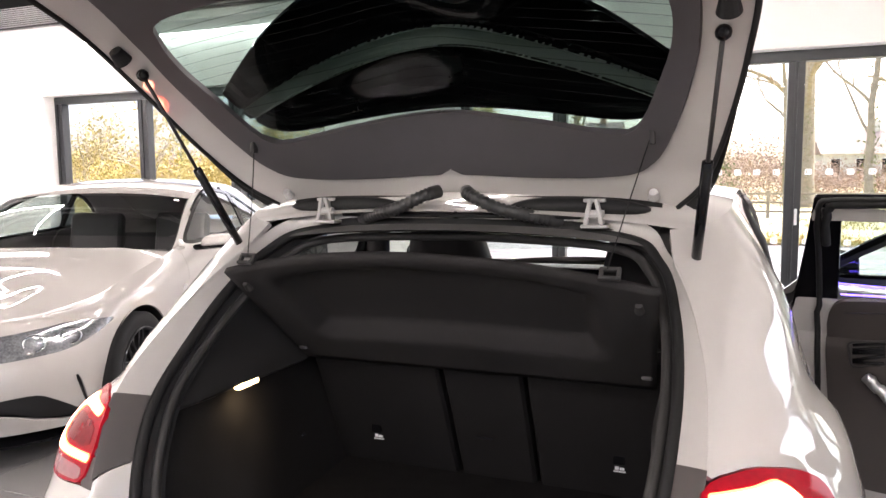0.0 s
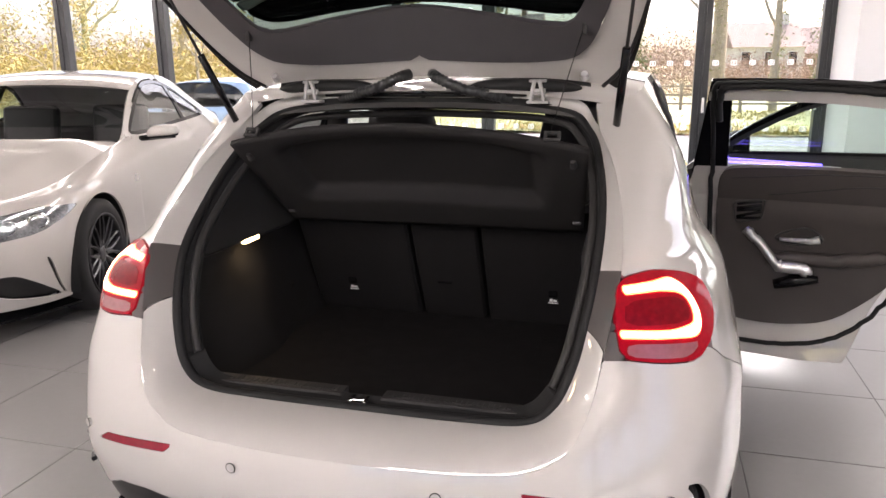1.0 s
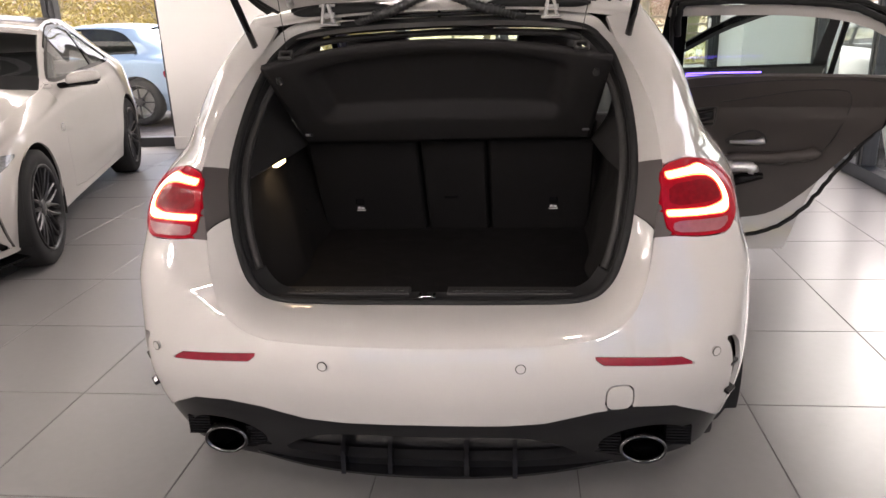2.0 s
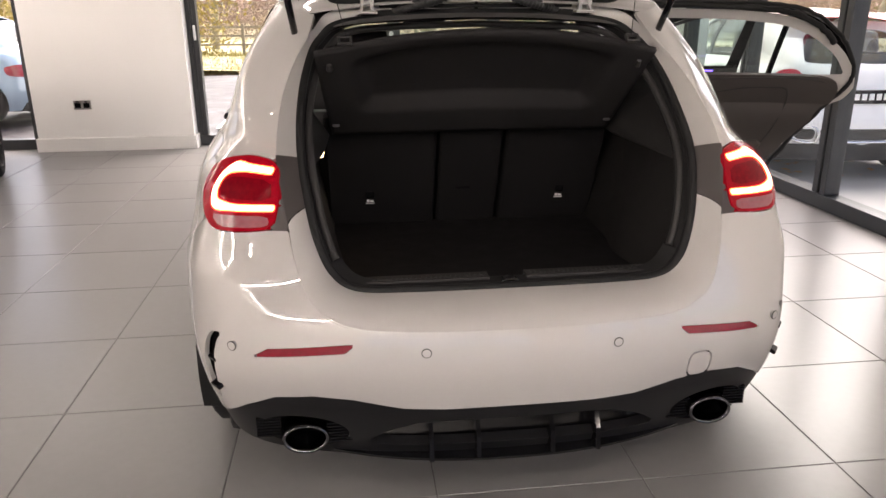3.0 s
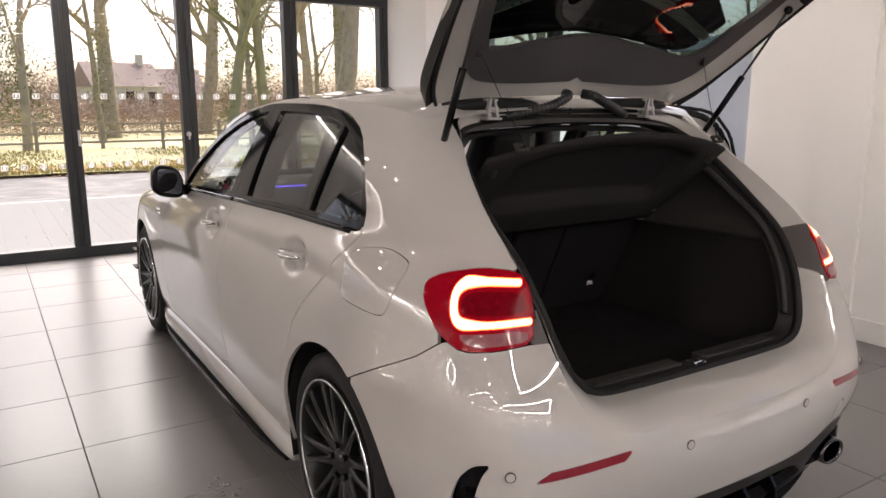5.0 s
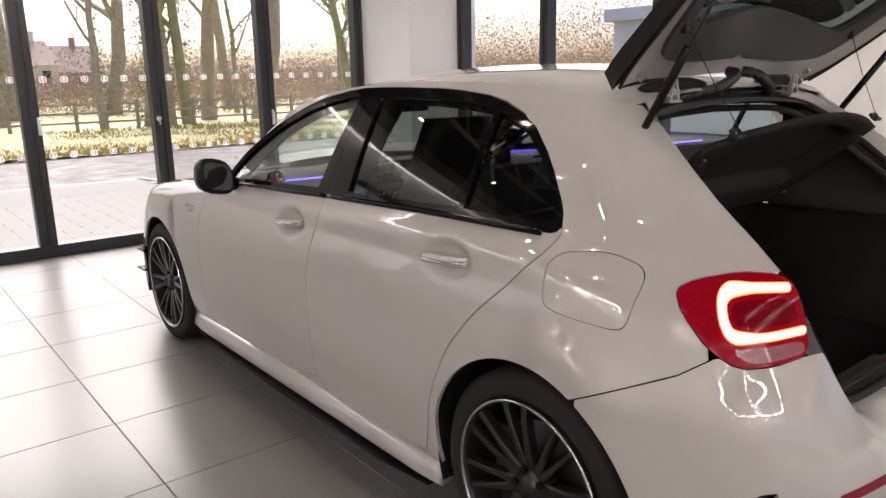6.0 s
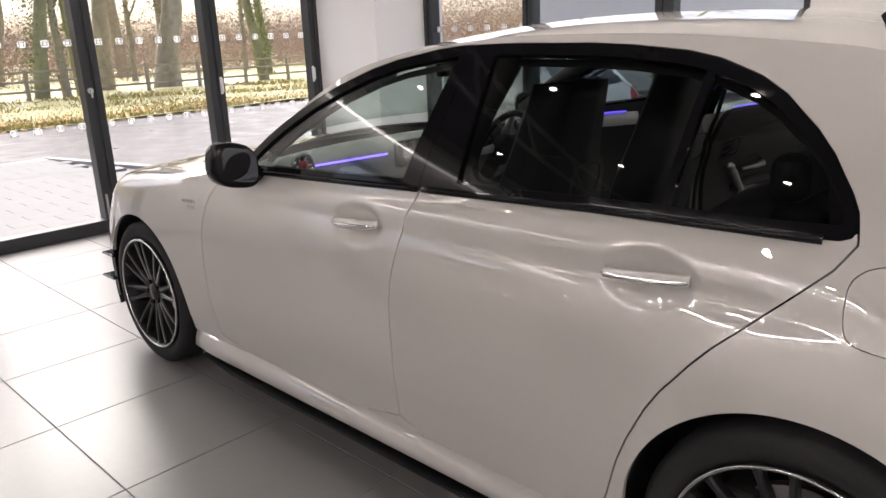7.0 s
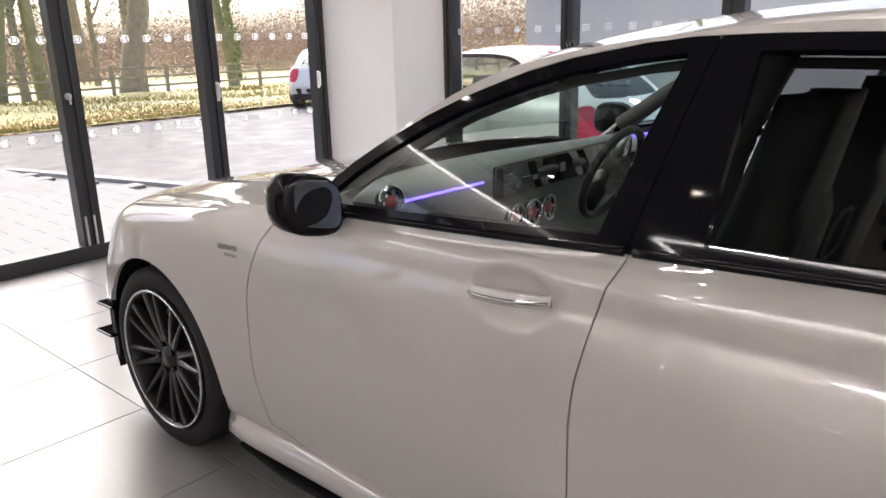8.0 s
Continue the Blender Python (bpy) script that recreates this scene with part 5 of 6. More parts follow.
for t in (0, math.pi, 1.5 * math.pi):
    tube("wheel_spoke", [(sw_m @ Vector((.05 * math.cos(t), .05 * math.sin(t), .01)))[:], (sw_m @ Vector((.175 * math.cos(t), .175 * math.sin(t), 0)))[:]], [.02, .013], M_SATIN, sw, sides=8)
bm = bmesh.new()
bmesh.ops.create_cone(bm, cap_ends=True, segments=28, radius1=.075, radius2=.06, depth=.05, matrix=sw_m)
part("airbag_cover", bm, M_LEATHER, sw)
tube("steering_column", [(cx, cy + .02, cz - .01), (cx, 1.8, .76)], .035, M_TRIM, sw, sides=12)
# interior mirror and pillars
box("cabin_mirror", (-.11, 1.62, 1.225), (.11, 1.645, 1.285), M_BLACK, car, .012)
tube("cabin_mirror_stem", [(0, 1.64, 1.28), (0, 1.67, 1.345)], .012, M_BLACK, car)
M_PILLAR = mat("grey_pillar_cloth", (0.085, 0.085, 0.083), 0.8, var=0.06, fine=300, bump=0.06)
for side in (-1, 1):
    ap = BODY.at(np.linspace(5.05, 6.3, 20), np.full(20, 5.85))
    tube("windscreen_pillar_trim", [(side * (p[0] - .045), p[1] - .01, p[2] - .012) for p in ap], .030, M_PILLAR, car, sides=10)
    tube("centre_pillar_trim", [(side * .745, 1.06, .55), (side * .735, 1.03, .95), (side * .67, .93, 1.2), (side * .60, .88, 1.33)], [.055, .05, .045, .04], M_TRIM, car, sides=10)
    bp = [(side * .69, .98, 1.16), (side * .66, 1.0, .9), (side * .60, 1.03, .62)]
    tube("seat_belt", curve(bp, 12), .012, M_GREYTRIM, car, sides=6)
box("centre_console", (-.13, 1.0, .28), (.13, 1.9, .60), M_TRIM, car, .03)


# ---- the other cars ----
def warp(rows, fn):
    return [fn(np.array(r, float)) for r in rows]


def plain_wheel(root, x, y, z, side, r, rim_r, spokes, split, dark):
    rim = loft("wheel", lathe([(-.012, rim_r + .002), (.001, rim_r + .003), (.003, rim_r - .002), (-.012, rim_r - .012), (-.06, rim_r - .018), (-.17, rim_r - .018)], (x, y, z), n=48, sign=side), dark, root, "alloy wheel with tyre", closed=True)
    loft("tyre", lathe([(-.20, rim_r), (-.205, r - .03), (-.185, r - .003), (-.1, r), (-.02, r - .003), (-.003, r - .025), (.0, rim_r + .03), (-.01, rim_r)], (x, y, z), n=48, sign=side), M_TYRE, rim, closed=True)
    for k in range(spokes):
        for br in ((-1, 1) if split else (0,)):
            a0 = 2 * math.pi * k / spokes
            rows = []
            for t, w, d in ((.2, .016, -.03), (.45, .010, -.02), (.75, .008, -.014), (.97, .010, -.012)):
                rr = rim_r * t
                a1 = a0 + br * (.02 + .26 * max(0, t - .2))
                c, s = math.cos(a1), math.sin(a1)
                rows.append([(x + side * (d + q), y + rr * c - s * u, z + rr * s + c * u) for u, q in ((-w, 0), (0, .006), (w, 0), (w * .7, -.025), (-w * .7, -.025))])
            loft("spoke", rows, dark, rim, closed=True, smooth=False, cap=True)
    loft("hub", lathe([(-.06, .06), (-.03, .055), (-.02, .03), (-.018, 0)], (x, y, z), n=24, sign=side), dark, rim, closed=True)
    bm = bmesh.new()
    bmesh.ops.create_cone(bm, cap_ends=True, segments=32, radius1=rim_r * .78, radius2=rim_r * .78, depth=.02, matrix=Matrix.Translation((x - side * .09, y, z)) @ Matrix.Rotation(radians(90), 4, "Y"))
    part("brake_disc", bm, M_STEEL, rim)


def parked_car(name, label, paint, roof_paint, place, skin, axles, dlo, doors, pillars, tint, extra, wheel_r=.325, rim_r=.235, spokes=10, split=True, track=.885, res=1.0):
    """A whole car on its wheels, built about its rear axle, then set down at place."""
    root = empty(name, m=place)
    tagged(root, label, "car")
    ra, fa = axles
    n = lambda a, b: (int(a * res), int(b * res))
    gap = lambda p: np.minimum(np.hypot(p[..., 1] - ra, p[..., 2] - wheel_r), np.hypot(p[..., 1] - fa, p[..., 2] - wheel_r)) - wheel_r - .035
    din = lambda p: inside(dlo, p[..., 1], p[..., 2])
    for side in (-1, 1):
        cuts = [(lambda p, q=q: -inside(q, p[..., 1], p[..., 2]) - .002) for q in doors]
        cuts += [(lambda p, f=f, q=q: -f(p, q)) for f, q, *_ in extra]
        panel("body_side", skin, lambda p: np.minimum.reduce([gap(p), -din(p), p[..., 2] - .19] + [c(p) for c in cuts] + [np.where(p[..., 2] > np.interp(p[..., 1], [1.5, 2.2], [9, .955]), -1, 1)]), paint, root, (0, 13), (0, 6), n(330, 110), side)
        for q in doors:
            panel("door", skin, lambda p: np.minimum(inside(q, p[..., 1], p[..., 2]), -din(p)), paint, root, (4, 10.5), (0, 6), n(150, 80), side)
        panel("window_frame", skin, lambda p: np.minimum(din(p), -np.maximum.reduce([np.minimum(din(p) - .025, f(p)) for f in pillars])), M_BLACK, root, (4, 10.5), (3.5, 6), n(170, 80), side, off=-.002, skirt=.012)
        for f in pillars:
            g = panel("pane", skin, lambda p: np.minimum(din(p) - .022, f(p)), tint, root, (4, 10.5), (3.5, 6), n(110, 60), side, off=-.008, skirt=0)
            g.visible_shadow = False
        for f, q, m_, nm, off, lab in extra:
            panel(nm, skin, lambda p: f(p, q) + .002, m_, root, (0, 5) if f is front else (9.4, 13), (0, 4.4) if f is front else (0, 6), n(170, 150), side, off=off, skirt=.0, label=lab)
        for y in axles:
            plain_wheel(root, side * track, y, wheel_r, side, wheel_r, rim_r, spokes, split, M_RIM)
            t = np.linspace(-.11 * math.pi, 1.11 * math.pi, 30)
            loft("wheel_arch_liner", [[(side * x, y + r * math.cos(k), wheel_r + r * math.sin(k)) for k in t] for x, r in ((.55, wheel_r + .04), (track - .01, wheel_r + .045))], M_RUBBER, root, flip=side > 0)
            bm = bmesh.new()
            bmesh.ops.create_circle(bm, cap_ends=True, segments=32, radius=wheel_r + .04, matrix=Matrix.Translation((side * .55, y, wheel_r)) @ Matrix.Rotation(radians(90), 4, "Y"))
            for v in bm.verts:
                v.co.z = max(v.co.z, .20)
            part("arch_back", bm, M_RUBBER, root)
    rails = skin.at(np.linspace(6, 13, 80), np.full(80, 6.0))
    rails = rails[: max(np.argmin(rails[:, 1] - 1e-3 * np.arange(80)), 20)]
    rails = [p for p in rails if p[0] > .42]
    loft("roof", [[(p[0] * u, p[1], p[2] + .045 * (1 - abs(u) ** 2.3)) for u in np.linspace(-1, 1, 25)] for p in rails], roof_paint, root, flip=True)
    ap = skin.at(np.linspace(5.0, 6.0, 16), np.full(16, 6.0))
    g = loft("windscreen", [[(p[0] * u, p[1] + .22 * (1 - u * u) * (1 - .6 * (1.9 - p[1]) / .45), p[2] + .03 * (1 - u * u)) for u in np.linspace(-1, 1, 21)] for p in ap], M_MIDGLASS, root, flip=True)
    g.visible_shadow = False
    fb = skin.at(np.linspace(0, 5.0, 50), np.full(50, 4.0))
    loft("bonnet", [[(p[0] * u, p[1] + .20 * max(0, 2.35 - p[1]) / .35 * (1 - u * u), p[2] + .05 * min(1, (fb[0][1] + .05 - p[1]) / .8) * (1 - abs(u) ** 2.2) + .008 * math.exp(-((abs(u) - .62) / .13) ** 2)) for u in np.linspace(-1, 1, 41)] for p in fb[3:]], paint, root)
    box("floor_pan", (-.72, ra - .5, .18), (.72, fa + .4, .30), M_RUBBER, root, .02)
    box("bulkhead", (-.70, 1.95, .3), (.70, 2.03, .88), M_TRIM, root, .02)
    box("dashboard", (-.70, 1.72, .62), (.70, 2.02, .93), M_TRIM, root, .05)
    for x in (-.36, .36):
        box("seat_back", (x - .22, .86, .4), (x + .22, .98, 1.15), M_LEATHER, root, .05, m=Matrix.Translation((0, .92, .4)) @ Matrix.Rotation(radians(12), 4, "X") @ Matrix.Translation((0, -.92, -.4)), seg=3)
    box("rear_bench", (-.58, .05, .35), (.58, .2, .92), M_LEATHER, root, .05, seg=3)
    return root


front = lambda p, q: np.where(p[..., 1] > 2.5, inside(q, p[..., 0] - p[..., 1], p[..., 2]), -1.0)
M_SILVER = mat("pale_grey_white_paint", (0.42, 0.40, 0.38), 0.5, var=0.01, coat=1.0, spec=0.0)
M_SILVER.node_tree.nodes["Principled BSDF"].inputs["Coat IOR"].default_value = 1.85
M_BLUE = mat("pale_blue_paint", (0.24, 0.33, 0.44), 0.35, metal=0.3, var=0.02, coat=1.0)
M_RED = mat("red_roof_paint", (0.42, 0.02, 0.035), 0.35, var=0.02, coat=1.0)
M_HEAD = mat("headlamp_glass", (0.24, 0.25, 0.265), 0.1, metal=0.5, coat=1.0, var=0.7, scale=14)
M_MESH = mat("black_grille", (0.012, 0.012, 0.013), 0.5, var=0.3, fine=300)

# silver-white coupe beside the hatchback
sx = lambda r: np.stack([r[:, 0] * 1.035, np.where(r[:, 1] < 0, r[:, 1] * 1.32, r[:, 1] * .986), r[:, 2]], 1)
c_belt = [(0, 3.18, .70), (.42, 3.12, .715), (.62, 2.98, .745), (.73, 2.8, .79), (.79, 2.5, .865), (.82, 2.0, .935), (.825, 1.45, .955), (.815, .95, .965), (.825, .45, .98), (.84, -.05, .985), (.80, -.5, .975), (.68, -.84, .965), (.4, -.95, .96), (0, -.98, .96)]
c_rail = [(.785, 2.0, .945), (.785, 1.99, .945), (.785, 1.98, .945), (.785, 1.97, .945), (.78, 1.95, .955), (.765, 1.84, 1.02), (.685, 1.42, 1.265), (.63, .95, 1.36), (.61, .45, 1.355), (.60, -.05, 1.25), (.62, -.42, 1.08), (.56, -.74, .99), (.3, -.85, .985), (0, -.87, .985)]
c_mid = [tuple(np.array(a) * .45 + np.array(b) * .55 + np.array((.015, 0, 0))) for a, b in zip(c_belt, c_rail)]
c_mid[:6] = [(.795, 2.0, .94), (.795, 1.99, .94), (.795, 1.98, .94), (.795, 1.97, .94), (.794, 1.96, .945), (.787, 1.92, .965)]
COUPE = Skin([sx(np.array(SILL)), sx(np.array(LOW)), sx(np.array(WIDE)), sx(np.array(SHOULDER)) - np.array([0, 0, .03]), c_belt, c_mid, c_rail])
c_dlo = rounded([(1.86, .955), (1.0, .975), (.12, 1.0), (.0, 1.03), (.12, 1.12), (.45, 1.28), (.8, 1.335), (1.1, 1.32), (1.4, 1.23), (1.7, 1.07)], 2)
c_door = rounded([(1.95, .93), (2.02, .7), (2.0, .4), (1.93, .27), (.62, .26), (.56, .5), (.58, .8), (.62, .985), (.6, 1.33), (.8, 1.345), (1.1, 1.33), (1.4, 1.24), (1.75, 1.06)], 1)
head = rounded([(-2.98, .56), (-2.94, .66), (-2.618, .685), (-2.366, .706), (-2.03, .694), (-2.05, .682), (-2.16, .644), (-2.404, .577), (-2.674, .562), (-2.9, .552)], 1)
slit = rounded([(-2.395, .458), (-2.354, .442), (-2.295, .293), (-2.235, .218), (-2.262, .224), (-2.325, .30)], 1)
duct = rounded([(-3.0, .37), (-2.72, .387), (-2.614, .382), (-2.487, .331), (-2.32, .250), (-2.27, .214), (-2.605, .243), (-2.8, .29), (-3.0, .31)], 1)
c_place = Matrix.Translation((-4.17, 3.81, 0)) @ Matrix.Rotation(radians(197.9), 4, "Z")
coupe = parked_car("coupe_car", "silver-white sports coupe with dark wheels on the tiles", M_SILVER, M_SILVER, c_place, COUPE, (0.0, 2.69), c_dlo, [c_door], [lambda p: p[..., 1] - .62, lambda p: .55 - p[..., 1]], M_CARGLASS,
                   [(front, head, M_HEAD, "headlight", -.004, "clear headlight with chrome internals"), (front, duct, M_MESH, "air_intake", -.03, "black bumper air intake"), (front, slit, M_MESH, "air_slit", -.012, "narrow black slit beside the intake")], .335, .245, 10, True, .92)
for side in (-1, 1):
    bm = bmesh.new()
    bmesh.ops.create_uvsphere(bm, u_segments=20, v_segments=12, radius=1.0)
    for v in bm.verts:
        x, yv, z = v.co
        v.co = (side * (.995 + .115 * (abs(x) ** .7) * np.sign(x)), 1.70 + .085 * yv * (1 if yv > 0 else .5), .972 + (.060 if z > 0 else .022) * (abs(z) ** .7) * np.sign(z) + .012 * x)
    mr = part("door_mirror", bm, M_SILVER, coupe, smooth=True)
    tube("mirror_arm", [(side * .83, 1.72, .935), (side * .92, 1.71, .945), (side * 1.08, 1.71, .953)], [.02, .022, .016], M_BLACK, mr)
    bm = bmesh.new()
    bmesh.ops.create_uvsphere(bm, u_segments=20, v_segments=10, radius=1.0)
    for v in bm.verts:
        x, yv, z = v.co
        v.co = (side * (.99 + .112 * x), 1.70 + .075 * yv * (1 if yv > 0 else .5), .952 + .022 * z + .010 * x)
    part("mirror_base", bm, M_BLACK, mr, smooth=True)
    # headlight rings and side vent badge
    for q, rr in ((-2.62, .048), (-2.385, .048)):
        aa, vv = np.meshgrid(np.linspace(.5, 3.5, 200), np.linspace(2, 4, 100), indexing="ij")
        cp = COUPE.at(aa, vv).reshape(-1, 3)
        zc = .625 + (q + 2.62) * .05
        c0 = cp[np.argmin((cp[:, 0] - cp[:, 1] - q) ** 2 + (cp[:, 2] - zc) ** 2)]
        nrm = Vector((c0[0] * .7, .8, .1)).normalized()
        m = Matrix.Translation((side * c0[0], c0[1], c0[2])) @ Vector((side * nrm.x, nrm.y, nrm.z)).to_track_quat("Z", "Y").to_matrix().to_4x4()
        tube("lamp_ring", [(m @ Vector((rr * math.cos(t), rr * .8 * math.sin(t), .004)))[:] for t in np.linspace(0, 2 * math.pi, 24, endpoint=False)], .006, M_CHROME, coupe, True, 6)
    box("wing_badge", (side * .908 - .006, 2.05, .685), (side * .908 + .006, 2.11, .735), M_CHROME, coupe, .004)
rows = []
for k in range(31):
    u = -1 + k / 15
    x = .86 * u
    yb = 3.47 - .55 * abs(u) ** 3.2
    rows.append([(x, yb - .12, .125), (x, yb + .02, .12), (x, yb + .025, .132), (x, yb - .10, .165)])
loft("front_splitter", rows, M_BLACK, coupe, closed=True, cap=True, smooth=False)

# cars parked outside
mini_w = lambda r: np.stack([r[:, 0] * .955, r[:, 1] * .915, r[:, 2] * .985], 1)
MINI = Skin([mini_w(np.array(g)) for g in (SILL, LOW, WIDE, SHOULDER, BELT, GLASSMID, RAIL)])
m_dlo = mini_w(np.stack([np.zeros(len(DLO)), DLO[:, 0], DLO[:, 1]], 1))[:, 1:]
rear = lambda p, q: np.where(p[..., 1] < -.02, inside(q, p[..., 0] + p[..., 1] * .6, p[..., 2]), -1.0)
back = lambda p, q: np.where(p[..., 1] < .1, inside(q, p[..., 0], p[..., 2]), -1.0)
lampq = rounded([(.16, .60), (.17, .86), (.26, .93), (.42, .91), (.47, .80), (.43, .61)], 2)
rwin = rounded([(-.1, 1.24), (.38, 1.22), (.47, 1.0), (.45, .97), (-.1, .955)], 2)
bez = rounded([(-.1, .36), (.26, .36), (.30, .40), (.26, .46), (-.1, .46)], 2)
bez2 = rounded([(.40, .36), (.55, .37), (.56, .46), (.40, .46)], 2)
skirt_b = rounded([(-.1, .34), (.75, .33), (.75, .15), (-.1, .15)], 1)
M_MINILAMP = mat("bright_red_lens", (0.55, 0.02, 0.05), 0.15, coat=0.5, var=0.2, scale=30)
spec = [(rear, lampq, M_MINILAMP, "tail_light", .004, "red tail light"), (back, rwin, M_MIDGLASS, "rear_window", -.002, "lightly tinted rear window"), (back, bez, M_MESH, "bumper_insert", -.01, "black bumper insert"), (back, bez2, M_MESH, "bumper_insert", -.01, "black bumper insert"), (back, skirt_b, M_TRIM, "rear_valance", -.004, "black lower bumper")]
m_pill = [lambda p: p[..., 1] - .95, lambda p: .88 - p[..., 1]]
mini = parked_car("small_hatchback", "white small hatchback with a red roof parked outside the window", mat("bright_white_paint", (0.78, 0.78, 0.78), 0.35, var=0.01, coat=1.0), M_RED, Matrix.Translation((3.85, 3.87, -.1)) @ Matrix.Rotation(radians(-6), 4, "Z"), MINI, (0.0, 2.5), m_dlo, [], m_pill, M_MIDGLASS, spec, .315, .22, 8, False, .845, .6)
for zz, w in ((.41, .30),):
    tube("bumper_bezel", curve([(-w, -.675, zz - .055), (w, -.675, zz - .055), (w + .04, -.668, zz), (w, -.672, zz + .055), (-w, -.672, zz + .055), (-w - .04, -.668, zz)], 60, True), .011, M_CHROME, mini, True, 8)
for sd in (-1, 1):
    tube("bumper_bezel", curve([(sd * .40, -.665, .355), (sd * .54, -.63, .36), (sd * .58, -.61, .41), (sd * .54, -.625, .465), (sd * .40, -.66, .465)], 40, True), .010, M_CHROME, mini, True, 8)
bm = add_box(bmesh.new(), (-.22, -.655, .66), (.22, -.625, .77), .004)
part("number_plate", bm, M_BLACK, mini, "dark number plate with pale bars")
for k in range(6):
    box("plate_bar", (-.18 + k * .06, -.660, .69), (-.14 + k * .06, -.655, .74), M_LABEL, mini)
rows = [[(x, -.13 - .05 * (1 - (x / .55) ** 2), 1.335), (x, -.16 - .06 * (1 - (x / .55) ** 2), 1.325), (x, -.02, 1.335), (x, -.02, 1.36)] for x in np.linspace(-.52, .52, 20)]
loft("roof_spoiler", rows, M_RED, mini, closed=True, cap=True)
white2 = parked_car("white_hatchback", "white hatchback parked farther along the forecourt", mat("plain_white_paint", (0.72, 0.72, 0.71), 0.35, var=0.01, coat=1.0), M_BLACK, Matrix.Translation((10.0, 14.6, -.12)) @ Matrix.Rotation(radians(-60), 4, 'Z'), MINI, (0.0, 2.5), m_dlo, [], m_pill, M_TINT, spec, .315, .22, 8, False, .845, .35)
b_w = lambda r: np.stack([r[:, 0] * .99, r[:, 1] * 1.02, r[:, 2] * .98], 1)
BLUE = Skin([b_w(np.array(g)) for g in (SILL, LOW, WIDE, SHOULDER, BELT, GLASSMID, RAIL)])
b_dlo = b_w(np.stack([np.zeros(len(DLO)), DLO[:, 0], DLO[:, 1]], 1))[:, 1:]
b_lamp = rounded([(.10, .62), (.10, .75), (.45, .77), (.62, .74), (.58, .62)], 2)
blue = parked_car("blue_hatchback", "pale blue hatchback parked outside the window", M_BLUE, M_BLUE, Matrix.Translation((-5.05, 8.45, -.1)) @ Matrix.Rotation(radians(90), 4, "Z"), BLUE, (0.0, 2.78), b_dlo, [b_w(np.stack([np.zeros(len(DOOR_F)), DOOR_F[:, 0], DOOR_F[:, 1]], 1))[:, 1:], b_w(np.stack([np.zeros(len(DOOR_R)), DOOR_R[:, 0], DOOR_R[:, 1]], 1))[:, 1:]], m_pill, M_TINT, [(rear, b_lamp, M_REDREFL, "tail_light", .004, "red tail light"), (back, rwin, M_TINT, "rear_window", -.002, "dark rear window"), (back, skirt_b, M_TRIM, "rear_valance", -.004, "black lower bumper")], .325, .235, 8, False, .885, .5)


# ---- outside: ground, road, verge, fence, trees, houses ----
def sheet(name, x0, x1, y0, y1, z, material, nx=2, ny=2, rough=0.0, label="", category="ground"):
    rows = []
    for y in np.linspace(y0, y1, ny):
        rows.append([(x, y, z + (rough * noise.noise((x * .35, y * .35, 3.0)) if rough else 0)) for x in np.linspace(x0, x1, nx)])
    return struct(loft(name, rows, material, smooth=True), label, category)


sheet("ground", -900, 900, -600, 1500, -.16, M_GRASS, label="rough winter grassland reaching the horizon")
sheet("verge", -60, 60, 15.35, 24, -.06, M_GRASS, 160, 40, .10, "yellowed grass verge beside the road")
sheet("forecourt", -60, 60, 5.56, 11.0, -.125, M_ASPH, label="grey asphalt forecourt", category="paving")
sheet("side_forecourt", 3.01, 30, -40, 5.56, -.10, M_PAVE, label="pale concrete block forecourt", category="paving")
sheet("road", -200, 200, 11.0, 15.45, -.125, M_ASPH, label="grey asphalt road", category="road")
for k in range(2):
    p0, p1 = ((2.14, 5.6), (2.14, 7.77)) if k == 0 else ((2.14, 7.77), (1.40, 10.75))
    d = Vector((p1[0] - p0[0], p1[1] - p0[1], 0))
    m = Matrix.Translation((p0[0], p0[1], 0)) @ Matrix.Rotation(math.atan2(d.y, d.x), 4, "Z")
    struct(box("kerb", (0, -.06, -.2), (d.length, .06, -.078), M_PAVE, bevel=.01, m=m), "pale concrete kerb edging the paved slab", "kerb")
struct(box("threshold", (-1.95, 5.46, -.2), (2.17, 5.62, -.02), M_PAVE, bevel=.005), "concrete door threshold", "paving")
# pale marked slab on the forecourt
for lo, hi in (((-2.08, 7.1, -.098), (-1.92, 10.8, -.094)), ((-2.08, 10.64, -.098), (1.4, 10.8, -.094))):
    struct(box("bay_marking", lo, hi, mat("worn_white_paint", (0.6, 0.59, 0.56), 0.8, var=0.25, fine=30)), "worn white bay line on the forecourt", "road marking")
M_BLOCK = mat("paving_block", (0.15, 0.147, 0.147), 0.85, var=0.2, scale=6, fine=90, bump=0.15, rnd=0.07)
# block paving
P_ME = None
pave_root = struct(box("paving_bed", (-1.95, 5.63, -.15), (1.38, 10.7, -.097), M_BLOCK), "block paved strip in front of the glass doors", "paving")
for j in range(22):
    for i in range(10):
        if -1.72 + .40 * i + (.2 if j % 2 else 0) > 1.90 - max(0, .23 * j - 2.0) * .25:
            continue
        if P_ME is None:
            t = part("paver", add_box(bmesh.new(), (-.1990, -.1142, -.05), (.1990, .1142, 0), .0015, seg=1), M_BLOCK, pave_root)
            P_ME = t.data
        else:
            t = new("paver", P_ME)
            t.parent = pave_root
        t.location = (-1.72 + .40 * i + (.2 if j % 2 else 0), 5.76 + .23 * j, -.092)

